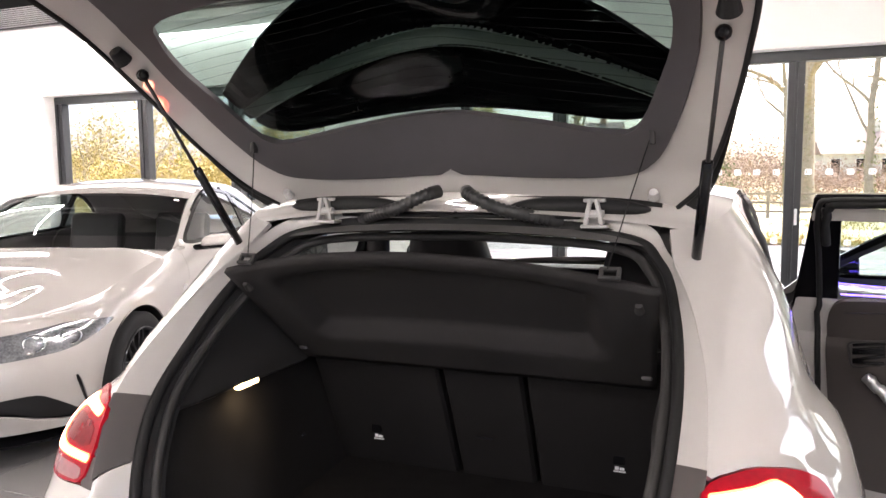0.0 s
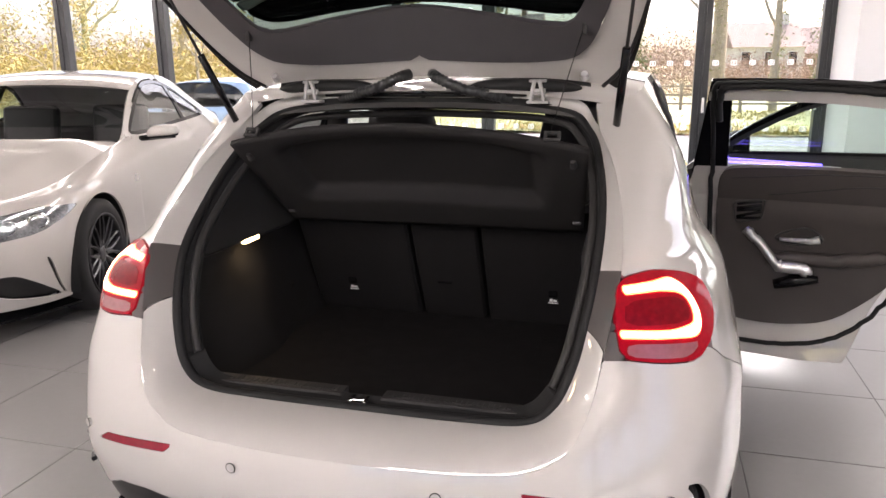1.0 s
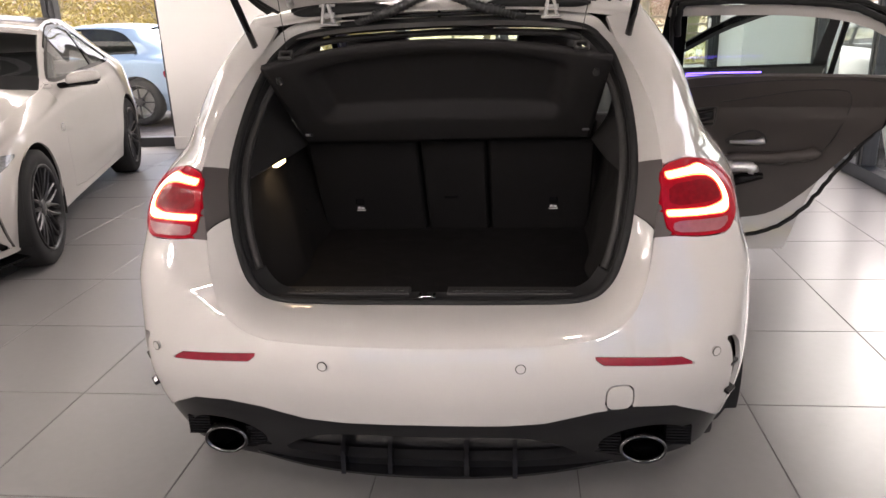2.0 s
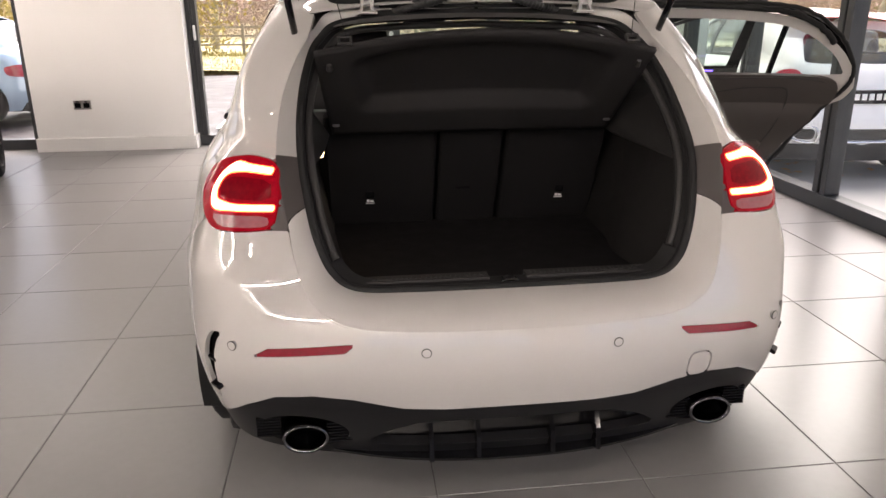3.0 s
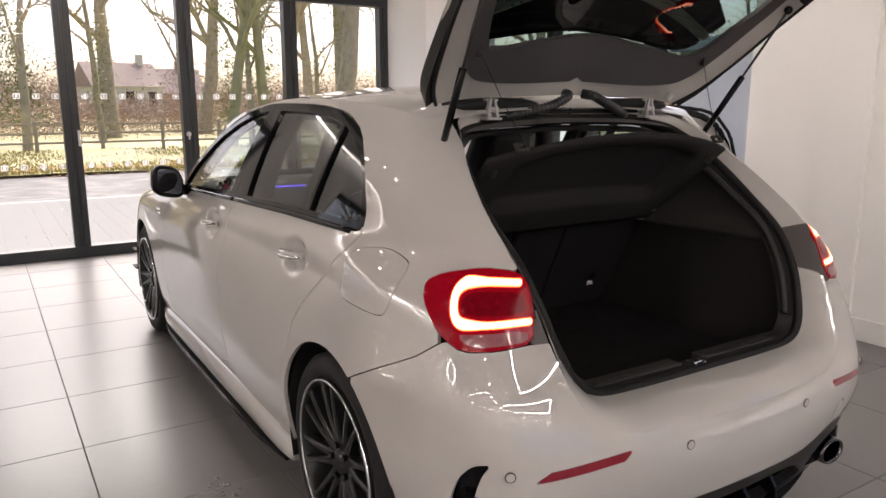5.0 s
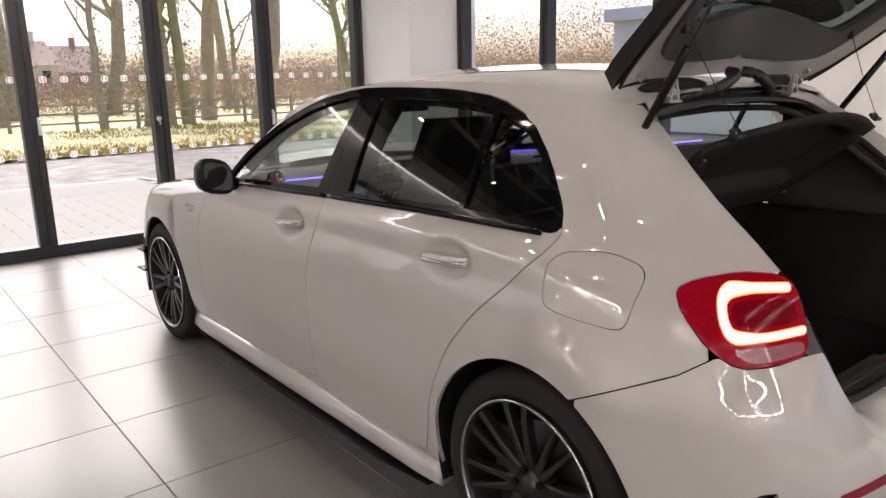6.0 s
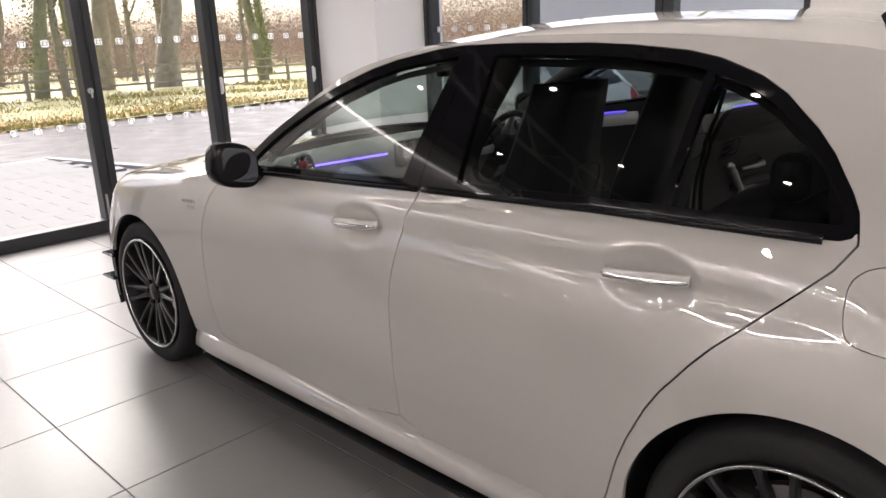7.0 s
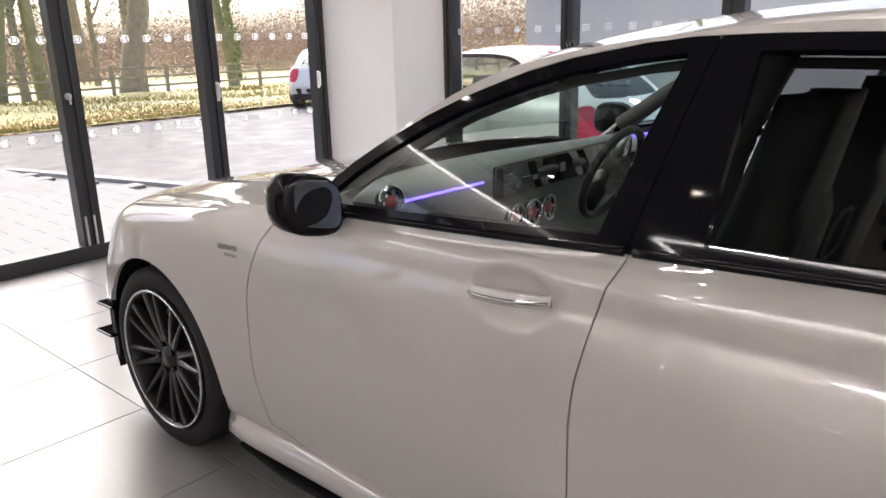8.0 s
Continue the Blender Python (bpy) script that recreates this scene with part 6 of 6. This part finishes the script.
# grass tufts on the verge
M_TUFT = mat("dry_grass_blades", (0.43, 0.35, 0.11), 0.9, var=0.45, scale=.7, fine=6, island=True, rnd=0.3)
M_LEAVES = mat("fallen_leaves", (0.44, 0.21, 0.06), 0.9, var=0.4, island=True, rnd=0.3)
rng = np.random.default_rng(5)
tv, tf = [], []
for _ in range(26000):
    x, y = rng.uniform(-14, 22), 15.5 + 8.4 * rng.random() ** 1.6
    h, a = rng.uniform(.02, .09), rng.uniform(0, math.pi)
    dx, dy, lean = .03 * math.cos(a), .03 * math.sin(a), rng.normal(0, .05, 2)
    b = len(tv)
    tv += [(x - dx, y - dy, -.1), (x + dx, y + dy, -.1), (x + lean[0], y + lean[1], -.06 + h)]
    tf.append((b, b + 1, b + 2))
tagged(link("grass_tufts", tv, tf, M_TUFT), "dry yellow grass tufts along the verge", "grass", kind="stuff")
tv, tf = [], []
for _ in range(3600):
    x, y = (rng.uniform(-12, 20), 15.25 + abs(rng.normal(0, .8))) if rng.random() < .97 else (rng.normal(3.4, .3), rng.normal(4.6, .6))
    s, a = rng.uniform(.02, .05), rng.uniform(0, 6.3)
    b = len(tv)
    z = -.095 if y < 11 else (-.118 if y < 15.5 else -.02)
    tv += [(x + s * math.cos(a + k * 1.57), y + s * math.sin(a + k * 1.57), z + rng.uniform(.002, .02)) for k in range(4)]
    tf.append((b, b + 1, b + 2, b + 3))
tagged(link("leaf_litter", tv, tf, M_LEAVES), "orange fallen leaves along the road edge", "leaves", kind="stuff")

# post and rail fence
M_FENCE = mat("weathered_rail_wood", (0.36, 0.30, 0.23), 0.85, var=0.3, scale=4, fine=60, bump=0.2)
fence = tagged(empty("field_fence", (0, 23.2, -.1)), "weathered timber post and rail fence behind the verge", "fence")
for k in range(30):
    x = -20 + 1.8 * k
    box("fence_post", (x - .05, -.05, 0), (x + .05, .05, .95), M_FENCE, fence, .01)
    for z in (.30, .58, .85):
        box("fence_rail", (x, -.03, z - .032), (x + 1.8, .0, z + .032), M_FENCE, fence, .008)

# bare trees: tapered trunk, forking limbs, twig sprays
M_BARK = mat("grey_brown_bark", (0.38, 0.33, 0.25), 0.9, var=0.35, scale=5, fine=40, bump=0.5)
M_IVY = mat("mossy_bark", (0.31, 0.30, 0.17), 0.9, var=0.4, scale=3, fine=30, bump=0.5)
M_TWIG = mat("russet_twigs", (0.40, 0.30, 0.20), 0.9, var=0.3, island=True, rnd=0.3)
M_IVYLEAF = mat("ivy_leaves", (0.17, 0.20, 0.06), 0.6, var=0.4, island=True, rnd=0.4)
M_CONIFER = mat("conifer_needles", (0.12, 0.14, 0.06), 0.8, var=0.4, island=True, rnd=0.4)
M_AUTUMN = mat("yellow_leaves", (0.42, 0.33, 0.10), 0.8, var=0.35, island=True, rnd=0.4)


def limb(verts, faces, pts, rad, sides):
    p = np.array(pts)
    base = len(verts)
    tan = np.gradient(p, axis=0)
    for k in range(len(p)):
        t = tan[k] / max(np.linalg.norm(tan[k]), 1e-9)
        u = np.cross(t, (0.3, 0.9, 0.2))
        u /= max(np.linalg.norm(u), 1e-9)
        w = np.cross(t, u)
        for j in range(sides):
            an = 2 * math.pi * j / sides
            verts.append(p[k] + rad[k] * (math.cos(an) * u + math.sin(an) * w))
    for k in range(len(p) - 1):
        for j in range(sides):
            a, b = base + k * sides, base + (k + 1) * sides
            faces.append((a + j, a + (j + 1) % sides, b + (j + 1) % sides, b + j))


def grow(rng, height, girth, twigs):
    """Trunk with limbs as one mesh; fine twigs as another."""
    tv, tf, wv, wf, tips = [], [], [], [], []

    def branch(start, way, length, r, level):
        n = 7
        pts, w = [np.array(start)], np.array(way, float)
        for k in range(n):
            w = w + rng.normal(0, .16 if level else .05, 3) + np.array([0, 0, .05 if level else 0])
            w /= np.linalg.norm(w)
            pts.append(pts[-1] + w * length / n)
        rad = [r * (1 - .65 * k / n) for k in range(n + 1)]
        limb(tv if level < 3 else wv, tf if level < 3 else wf, pts, rad, (9, 6, 5, 3)[level])
        if level < 3:
            for _ in range((7, 6, twigs)[level]):
                k = rng.integers(2 if level else 3, n + 1)
                side = rng.normal(0, 1, 3)
                side -= side @ w * w
                side /= np.linalg.norm(side)
                d = w * rng.uniform(.35, .8) + side * rng.uniform(.5, 1.0) + np.array([0, 0, .2])
                branch(pts[k], d / np.linalg.norm(d), length * rng.uniform(.38, .62), max(rad[k] * rng.uniform(.4, .65), .008), level + 1)
        else:
            tips.append(pts[-1])

    branch((0, 0, -.3), (rng.normal(0, .04), rng.normal(0, .04), 1), height * .62, girth, 0)
    return tv, tf, wv, wf


def leaves(rng, centres, count, spread, size):
    p = np.repeat(np.array(centres, float), count, 0)
    n = len(p)
    p = p + rng.normal(0, 1, (n, 3)) * np.array(spread)
    a, b = rng.normal(0, 1, (n, 3)), rng.normal(0, 1, (n, 3))
    a *= size * rng.uniform(.5, 1.3, (n, 1)) / np.linalg.norm(a, axis=1, keepdims=True)
    b *= size * rng.uniform(.4, 1, (n, 1)) / np.linalg.norm(b, axis=1, keepdims=True)
    v = np.stack([p - a, p - b * .6, p + a, p + b * .6], 1).reshape(-1, 3)
    return v, np.arange(4 * n).reshape(-1, 4)


TREES = []
for seed, hgt, girth, bark in ((1, 15, .34, M_BARK), (2, 13, .24, M_IVY), (3, 17, .42, M_BARK), (4, 11, .16, M_BARK)):
    r2 = np.random.default_rng(seed)
    tv, tf, wv, wf = grow(r2, hgt, girth, 6)
    root = tagged(empty("bare_tree", (0, 0, -.1)), "tall bare winter tree with forking limbs", "tree", "trees behind the fence")
    link("trunk", tv, tf, bark, root, True)
    link("twig_crown", wv, wf, M_TWIG, root)
    iv = [(girth * .9 * math.cos(a), girth * .9 * math.sin(a), z) for z in np.linspace(.2, hgt * .42, 34) for a in r2.uniform(0, 6.3, 2)]
    lv, lf = leaves(r2, iv, 16 if bark is M_IVY else 5, (.10, .10, .14), .07)
    link("ivy", lv, lf, M_IVYLEAF, root)
    TREES.append(root)
SPOTS = [(10.2, 25.0, 2, 20, 1.0), (10.9, 25.7, 0, 120, 1.0), (6.0, 24.6, 1, 40, 1.05), (7.0, 25.2, 3, 80, 1.15), (7.7, 25.6, 1, 310, 1.0), (4.6, 24.8, 3, 210, 1.0), (9.4, 28.0, 0, 10, .9), (15.0, 26.0, 1, 200, 1.0), (-.4, 24.4, 3, 300, .55), (2.6, 30.5, 3, 150, .7), (3.6, 35, 2, 150, .8), (12.8, 33, 3, 30, 1.0), (8.2, 37, 2, 75, .9), (14.5, 38, 0, 250, .9), (18.5, 31, 1, 160, 1.0), (21, 37, 3, 20, 1.1), (26, 33, 2, 45, .9), (-5.5, 28.0, 3, 20, .9), (-9.0, 27.5, 1, 15, 1.0), (-14, 29, 2, 100, .9), (-20, 28, 0, 60, .9), (26, 18, 3, 30, 1.0), (24, 11, 1, 140, .9), (-27, 30, 1, 190, 1.0)]
used_trees = set()
for x, y, k, rz, sc in SPOTS:
    m = Matrix.Translation((x, y, -.1)) @ Matrix.Rotation(radians(rz), 4, "Z")
    if k not in used_trees:
        used_trees.add(k)
        TREES[k].matrix_world = m
    else:
        copy_thing(TREES[k], m)

# yellow-leaved young trees by the left windows
for x, y, hgt, seed in ((-17.5, 17.5, 6.0, 11), (-13.0, 18.5, 5.0, 12), (-10.0, 19.0, 4.5, 13), (-21.5, 19.0, 5.5, 14), (-6.5, 19.5, 4.0, 15)):
    r2 = np.random.default_rng(seed)
    root = tagged(empty("young_tree", (x, y, -.1)), "slim young tree with thin yellow leaves", "tree", "young trees by the road")
    tv, tf, wv, wf = grow(r2, hgt, .07, 4)
    link("trunk", tv, tf, M_BARK, root, True)
    link("twigs", wv, wf, M_TWIG, root)
    cs = [tuple(np.array(wv[i]) + r2.normal(0, .1, 3)) for i in r2.integers(0, len(wv), 420)]
    lv, lf = leaves(r2, cs, 5, (.18, .18, .18), .07)
    link("leaf_crown", lv, lf, M_AUTUMN, root)
# conifer
root = tagged(empty("conifer", (-1.2, 30.5, -.1)), "dark green conifer beyond the fence", "tree")
r2 = np.random.default_rng(21)
tube("trunk", [(0, 0, 0), (0, 0, 7)], [.18, .03], M_BARK, root)
cs = [((4.5 - z * .62) * .42 * math.cos(a), (4.5 - z * .62) * .42 * math.sin(a), z) for z in np.linspace(.8, 7, 40) for a in r2.uniform(0, 6.3, 9)]
lv, lf = leaves(r2, cs, 26, (.25, .25, .16), .07)
link("needle_crown", lv, lf, M_CONIFER, root)

# hedges and far woods: clumps of small leaves
M_HEDGE = mat("brown_hedge", (0.33, 0.24, 0.19), 0.95, var=0.22, island=True, rnd=0.4)
r2 = np.random.default_rng(33)
cs = [(r2.uniform(-38, 46), r2.normal(40, 3.0), r2.uniform(.0, 1.25) + .5 * noise.noise((k * .11, 0, 0))) for k in range(1300)]
lv, lf = leaves(r2, cs, 230, (1.0, .8, .42), .06)
tagged(link("field_hedge", lv, lf, M_HEDGE), "brown leafless hedge across the field", "hedge", kind="stuff")
cs = [(r2.uniform(-140, 160), r2.normal(95, 6), abs(r2.normal(0, 2.4))) for k in range(1500)]
lv, lf = leaves(r2, cs, 120, (3.2, 2.0, 1.1), .20)
tagged(link("far_woods", lv, lf, M_HEDGE), "hazy brown woods on the horizon", "trees", kind="stuff")
cs = [(r2.uniform(26, 40), r2.uniform(-20, 40), 5 * r2.random() ** 1.5) for k in range(480)]
lv, lf = leaves(r2, cs, 230, (1.0, 1.2, .7), .085)
tagged(link("side_thicket", lv, lf, M_HEDGE), "russet thicket behind the side yard", "trees", kind="stuff")
cs = [(r2.uniform(-40, -5), r2.normal(24, 1.5), r2.uniform(0, 2.2)) for k in range(700)]
lv, lf = leaves(r2, cs, 70, (.7, .6, .45), .10)
tagged(link("yellow_thicket", lv, lf, M_AUTUMN), "yellow and green shrubs across the road", "shrubs", kind="stuff")


# houses across the field
def house(x, y, w, d, h, rz, wallm, roofm):
    root = tagged(empty("house", m=Matrix.Translation((x, y, -.1)) @ Matrix.Rotation(radians(rz), 4, "Z")), "small brick house with a tiled gable roof far across the field", "house", "houses across the field")
    box("wall", (-w / 2, -d / 2, 0), (w / 2, d / 2, h), wallm, root)
    bm = bmesh.new()
    vs = [bm.verts.new(c) for c in ((-w / 2 - .3, -d / 2 - .3, h), (-w / 2 - .3, d / 2 + .3, h), (-w / 2 - .3, 0, h + d * .42), (w / 2 + .3, -d / 2 - .3, h), (w / 2 + .3, d / 2 + .3, h), (w / 2 + .3, 0, h + d * .42))]
    for f in ((0, 1, 2), (3, 5, 4), (0, 2, 5, 3), (1, 4, 5, 2), (0, 3, 4, 1)):
        bm.faces.new([vs[i] for i in f])
    roof = part("roof", bm, roofm, root)
    box("chimney", (w * .3, -.3, h + d * .2), (w * .3 + .6, .3, h + d * .42 + .9), wallm, roof)
    for i in range(3):
        for z in (1.0, h - 1.5):
            x0 = -w / 2 + w * (i + .5) / 3
            wn_ = box("window", (x0 - .5, -d / 2 - .05, z), (x0 + .5, -d / 2 + .02, z + 1.1), M_LABEL, root)
            box("pane", (x0 - .42, -d / 2 - .06, z + .08), (x0 + .42, -d / 2 - .04, z + 1.02), M_SCREEN, wn_)


M_BRICK = mat("red_brick_far", (0.40, 0.27, 0.22), 0.9, var=0.25, scale=1, fine=8)
M_ROOFT = mat("brown_roof_tile", (0.30, 0.22, 0.19), 0.85, var=0.25, scale=1, fine=6)
M_RENDER = mat("pale_render", (0.62, 0.60, 0.56), 0.85, var=0.1)
house(11.5, 84, 7, 6, 3.2, 12, M_RENDER, M_ROOFT)
house(15.5, 92, 12, 7, 2.6, -6, M_BRICK, M_ROOFT)
house(-18, 88, 12, 7, 4.6, -4, M_BRICK, M_ROOFT)
# low pale building beside the yard
hall = tagged(empty("low_hall", (15.5, 4.0, -.1)), "low pale flat-roofed hall with a grey fascia", "building")
box("wall", (-1.5, -9, 0), (6, 7.5, 2.75), M_RENDER, hall)
box("fascia", (-1.7, -9.2, 2.75), (6.2, 7.7, 3.08), mat("grey_fascia", (0.45, 0.47, 0.50), 0.5, var=0.05), hall, .02)


# ---- ceiling lights and fittings ----
M_BAR = mat("lamp_housing", (0.05, 0.05, 0.052), 0.5, var=0.1)
M_TUBE = mat("lamp_diffuser", (1.0, 0.94, 0.87), 0.5, emit=55.0, var=0.0)


def ceiling_lamp(x, y, w, d, z):
    """Suspended rectangle of linear lamps."""
    root = tagged(empty("ceiling_lamp", (x, y, z)), "suspended rectangular frame of white linear lamps, some of them added as fill", "ceiling light", "ceiling lights")
    for lo, hi in (((-w / 2, -d / 2 - .02, 0), (w / 2, -d / 2 + .02, .06)), ((-w / 2, d / 2 - .02, 0), (w / 2, d / 2 + .02, .06)), ((-w / 2 - .02, -d / 2, 0), (-w / 2 + .02, d / 2, .06)), ((w / 2 - .02, -d / 2, 0), (w / 2 + .02, d / 2, .06))):
        hs = box("housing", lo, hi, M_BAR, root, .004)
        box("diffuser", (lo[0] + .0135, lo[1] + .0135, -.012), (hi[0] - .0135, hi[1] - .0135, -.001), M_TUBE, hs)
    for sx_ in (-1, 1):
        for sy_ in (-1, 1):
            tube("hanger", [(sx_ * w / 2, sy_ * d / 2, .05), (sx_ * w / 2, sy_ * d / 2, CEIL - z)], .004, M_BAR, root, sides=5)


# first and fifth frames are added fill to brighten the car's roof and rear
for x, y, w, d in ((-.35, 1.5, 1.0, 2.2), (-6.9, 2.2, 2.2, 2.2), (-5.0, -6.6, 4.2, 3.4), (-6.6, -1.6, 2.4, 2.4), (.5, -4.3, 2.6, 2.2), (-.9, -7.6, 3.0, 1.8)):
    ceiling_lamp(x, y, w, d, 3.05)
# spot lamps on tracks
M_SPOT = mat("spot_lens", (1.0, 0.89, 0.76), 0.5, emit=90.0, var=0.0)
for tx, k in [(tx, k) for tx in (.97, -2.6, -4.4) for k in range(7)]:
    if k == 0:
        track = tagged(empty("lamp_track", (tx - .97, 0, CEIL)), "black ceiling track with small spot lamps", "ceiling light", "spot lamp tracks")
        box("rail", (.95, -6, -.06), (1.0, 4.5, 0), M_BAR, track)
    y = -5 + 1.5 * k
    bm = bmesh.new()
    bmesh.ops.create_cone(bm, cap_ends=True, segments=20, radius1=.04, radius2=.05, depth=.13, matrix=Matrix.Translation((.97, y, -.16)))
    sp = part("spot", bm, M_BAR, track)
    bm = bmesh.new()
    bmesh.ops.create_circle(bm, cap_ends=True, segments=20, radius=.033, matrix=Matrix.Translation((.97, y, -.228)))
    part("lens", bm, M_SPOT, sp)
# roof truss under the dark ceiling
M_STEELG = mat("grey_truss_paint", (0.42, 0.42, 0.42), 0.5, var=0.1)
for y in (-4.2, -.6, 3.2):
    tr = tagged(empty("roof_truss", (0, y, 3.12)), "grey painted steel lattice truss below the ceiling", "truss", "roof trusses")
    tube("bottom_chord", [(-8.3, 0, .0), (2.57, 0, .0)], .03, M_STEELG, tr)
    tube("top_chord", [(-8.3, 0, .38), (2.57, 0, .38)], .03, M_STEELG, tr)
    for k in range(18):
        x = -8.2 + .6 * k
        tube("brace", [(x, 0, 0 if k % 2 else .38), (x + .6, 0, .38 if k % 2 else 0)], .016, M_STEELG, tr, sides=6)
# cove light and grille over the left windows
struct(box("cove_soffit", (-8.3, 4.55, 3.02), (-1.9, FY, 3.10), M_WALL), "pale soffit with a light slot", "ceiling")
cove = tagged(box("cove_strip", (-8.2, 5.06, 3.0), (-2.0, 5.12, 3.018), M_LED), "linear white cove light over the windows", "ceiling light")
gr = tagged(empty("ceiling_grille", (0, 0, 0)), "long grey linear air grille in the bulkhead", "air grille")
box("frame", (-8.2, 4.53, 3.12), (-2.0, 4.55, 3.34), M_BAR, gr)
for k in range(9):
    box("slat", (-8.15, 4.505, 3.135 + .022 * k), (-2.05, 4.53, 3.143 + .022 * k), M_STEELG, gr)

# double socket on the white wall
sock = tagged(box("wall_socket", (-3.045, FY - .012, .405), (-2.885, FY, .49), M_STEEL, bevel=.004), "brushed steel double socket on the wall", "socket")
for x in (-3.005, -2.925):
    box("socket_insert", (x - .028, FY - .0145, .42), (x + .028, FY - .011, .468), M_BLACK, sock)
    box("rocker", (x - .012, FY - .018, .472), (x + .012, FY - .012, .484), M_BLACK, sock)

# door furniture on the folding glass doors
def lever(x, z, kind):
    root = tagged(empty("door_handle", (x, GLY - .055, z)), "small white door handle on the dark frame" if kind else "steel key escutcheon on the dark frame", "door handle")
    if kind:
        box("plate", (-.012, -.01, -.07), (.012, .0, .07), M_LABEL, root, .004)
        box("grip", (-.010, -.03, -.05), (.010, -.01, .06), M_LABEL, root, .005)
    else:
        bm = bmesh.new()
        bmesh.ops.create_cone(bm, cap_ends=True, segments=20, radius1=.022, radius2=.022, depth=.012, matrix=Matrix.Translation((0, -.005, 0)) @ Matrix.Rotation(radians(90), 4, "X"))
        part("escutcheon", bm, M_SATIN, root)
        box("thumb_turn", (-.006, -.03, -.05), (.006, -.01, .01), M_SATIN, root, .003)


lever(.035, 1.075, False)
lever(1.11, 1.035, True)
lever(-.90, 1.06, True)
lever(-1.88, 1.10, True)
lever(2.07, 1.07, True)
for x in (.02, .075):
    tagged(box("hinge_post", (x - .008, GLY - .068, .1), (x + .008, GLY - .056, .3), M_SATIN, bevel=.004), "small steel hinge on the glass door frame", "hinge")


# frosted marker squares on the panes: plain marks in two rows
M_FROST = bpy.data.materials.new("frosted_film")
M_FROST.use_nodes = True
fn = M_FROST.node_tree.nodes
fn.remove(fn["Principled BSDF"])
ft, fd, fm = fn.new("ShaderNodeBsdfTranslucent"), fn.new("ShaderNodeBsdfDiffuse"), fn.new("ShaderNodeMixShader")
ft.inputs[0].default_value = fd.inputs[0].default_value = (0.85, 0.85, 0.85, 1)
fm.inputs[0].default_value = 0.35
M_FROST.node_tree.links.new(ft.outputs[0], fm.inputs[1])
M_FROST.node_tree.links.new(fd.outputs[0], fm.inputs[2])
M_FROST.node_tree.links.new(fm.outputs[0], fn["Material Output"].inputs[0])

def marks(x0, x1, n, z, axis):
    for k in range(n):
        c = x0 + (x1 - x0) * k / (n - 1)
        bm = bmesh.new()
        if axis == "x":
            for a, b, d, e in ((-.028, .028, .014, .024), (-.028, .028, -.024, -.014), (-.028, -.018, -.024, .024), (.018, .028, -.024, .024), (-.010, .010, -.010, .010)):
                add_box(bm, (c + a, GLY - .0075, z + d), (c + b, GLY - .0045, z + e))
        else:
            for a, b, d, e in ((-.028, .028, .014, .024), (-.028, .028, -.024, -.014), (-.028, -.018, -.024, .024), (.018, .028, -.024, .024), (-.010, .010, -.010, .010)):
                add_box(bm, (GLX - .0075, c + a, z + d), (GLX - .0045, c + b, z + e))
        tagged(part("glass_marker", bm, M_FROST), "small frosted safety mark on the glass", "glass marker", "safety marks on the glass")


for z in (1.42, .82):
    marks(-1.78, -1.05, 6, z, "x")
    marks(-.82, -.05, 6, z, "x")
    marks(.17, .95, 6, z, "x")
    marks(1.20, 2.0, 6, z, "x")
marks(3.47, 4.4, 6, 1.42, "y")
marks(2.35, 3.25, 6, 1.42, "y")


# ---- drops of water beside the rear wheel ----
M_WATER = mat("water", (0.16, 0.155, 0.15), 0.02, var=0.05, spec=0.6, coat=1.0)
rng = np.random.default_rng(41)
bm = bmesh.new()
for k in range(16):
    x, y, r = -1.035 + rng.normal(0, .025), .60 + rng.normal(0, .07), rng.uniform(.003, .011)
    bmesh.ops.create_uvsphere(bm, u_segments=10, v_segments=6, radius=1.0, matrix=Matrix.Translation((x, y, .0005)) @ Matrix.Diagonal((r, r * rng.uniform(.7, 1.6), .0022, 1)))
tagged(part("water_drops", bm, M_WATER, smooth=True), "small drops of water on the tiles beside the car", "water", kind="stuff")


# ---- floor ----
floor = struct(box("floor", (-8.6, -9.3, -0.12), (3.0, 5.6, -0.0025), M_GROUT), "dark grey porcelain tile floor with fine joints", "floor")
P = 0.61
tile_me = None
rest = bmesh.new()
for i in range(-12, 8):
    for j in range(-16, 9):
        x0, y0 = -1.42 + P * i, 0.02 + P * j
        x1, y1 = x0 + P, y0 + P
        if x1 > 2.95 or y1 > 5.55:
            continue
        if j >= -4 and x0 > -7.6:
            if tile_me is None:
                bm = bmesh.new()
                add_box(bm, (-P / 2 + 0.002, -P / 2 + 0.002, -0.012), (P / 2 - 0.002, P / 2 - 0.002, 0), 0.0012, seg=1)
                t = part("tile", bm, M_TILE, floor)
                tile_me = t.data
            else:
                t = new("tile", tile_me)
                t.parent = floor
            t.location = ((x0 + x1) / 2, (y0 + y1) / 2, 0)
            t.rotation_euler = (0, 0, radians(90 * ((i * 7 + j * 3) % 4)))
        else:
            add_box(rest, (x0 + 0.002, y0 + 0.002, -0.012), (x1 - 0.002, y1 - 0.002, 0))
tagged(part("tiles", rest, M_TILE, floor), kind="stuff")
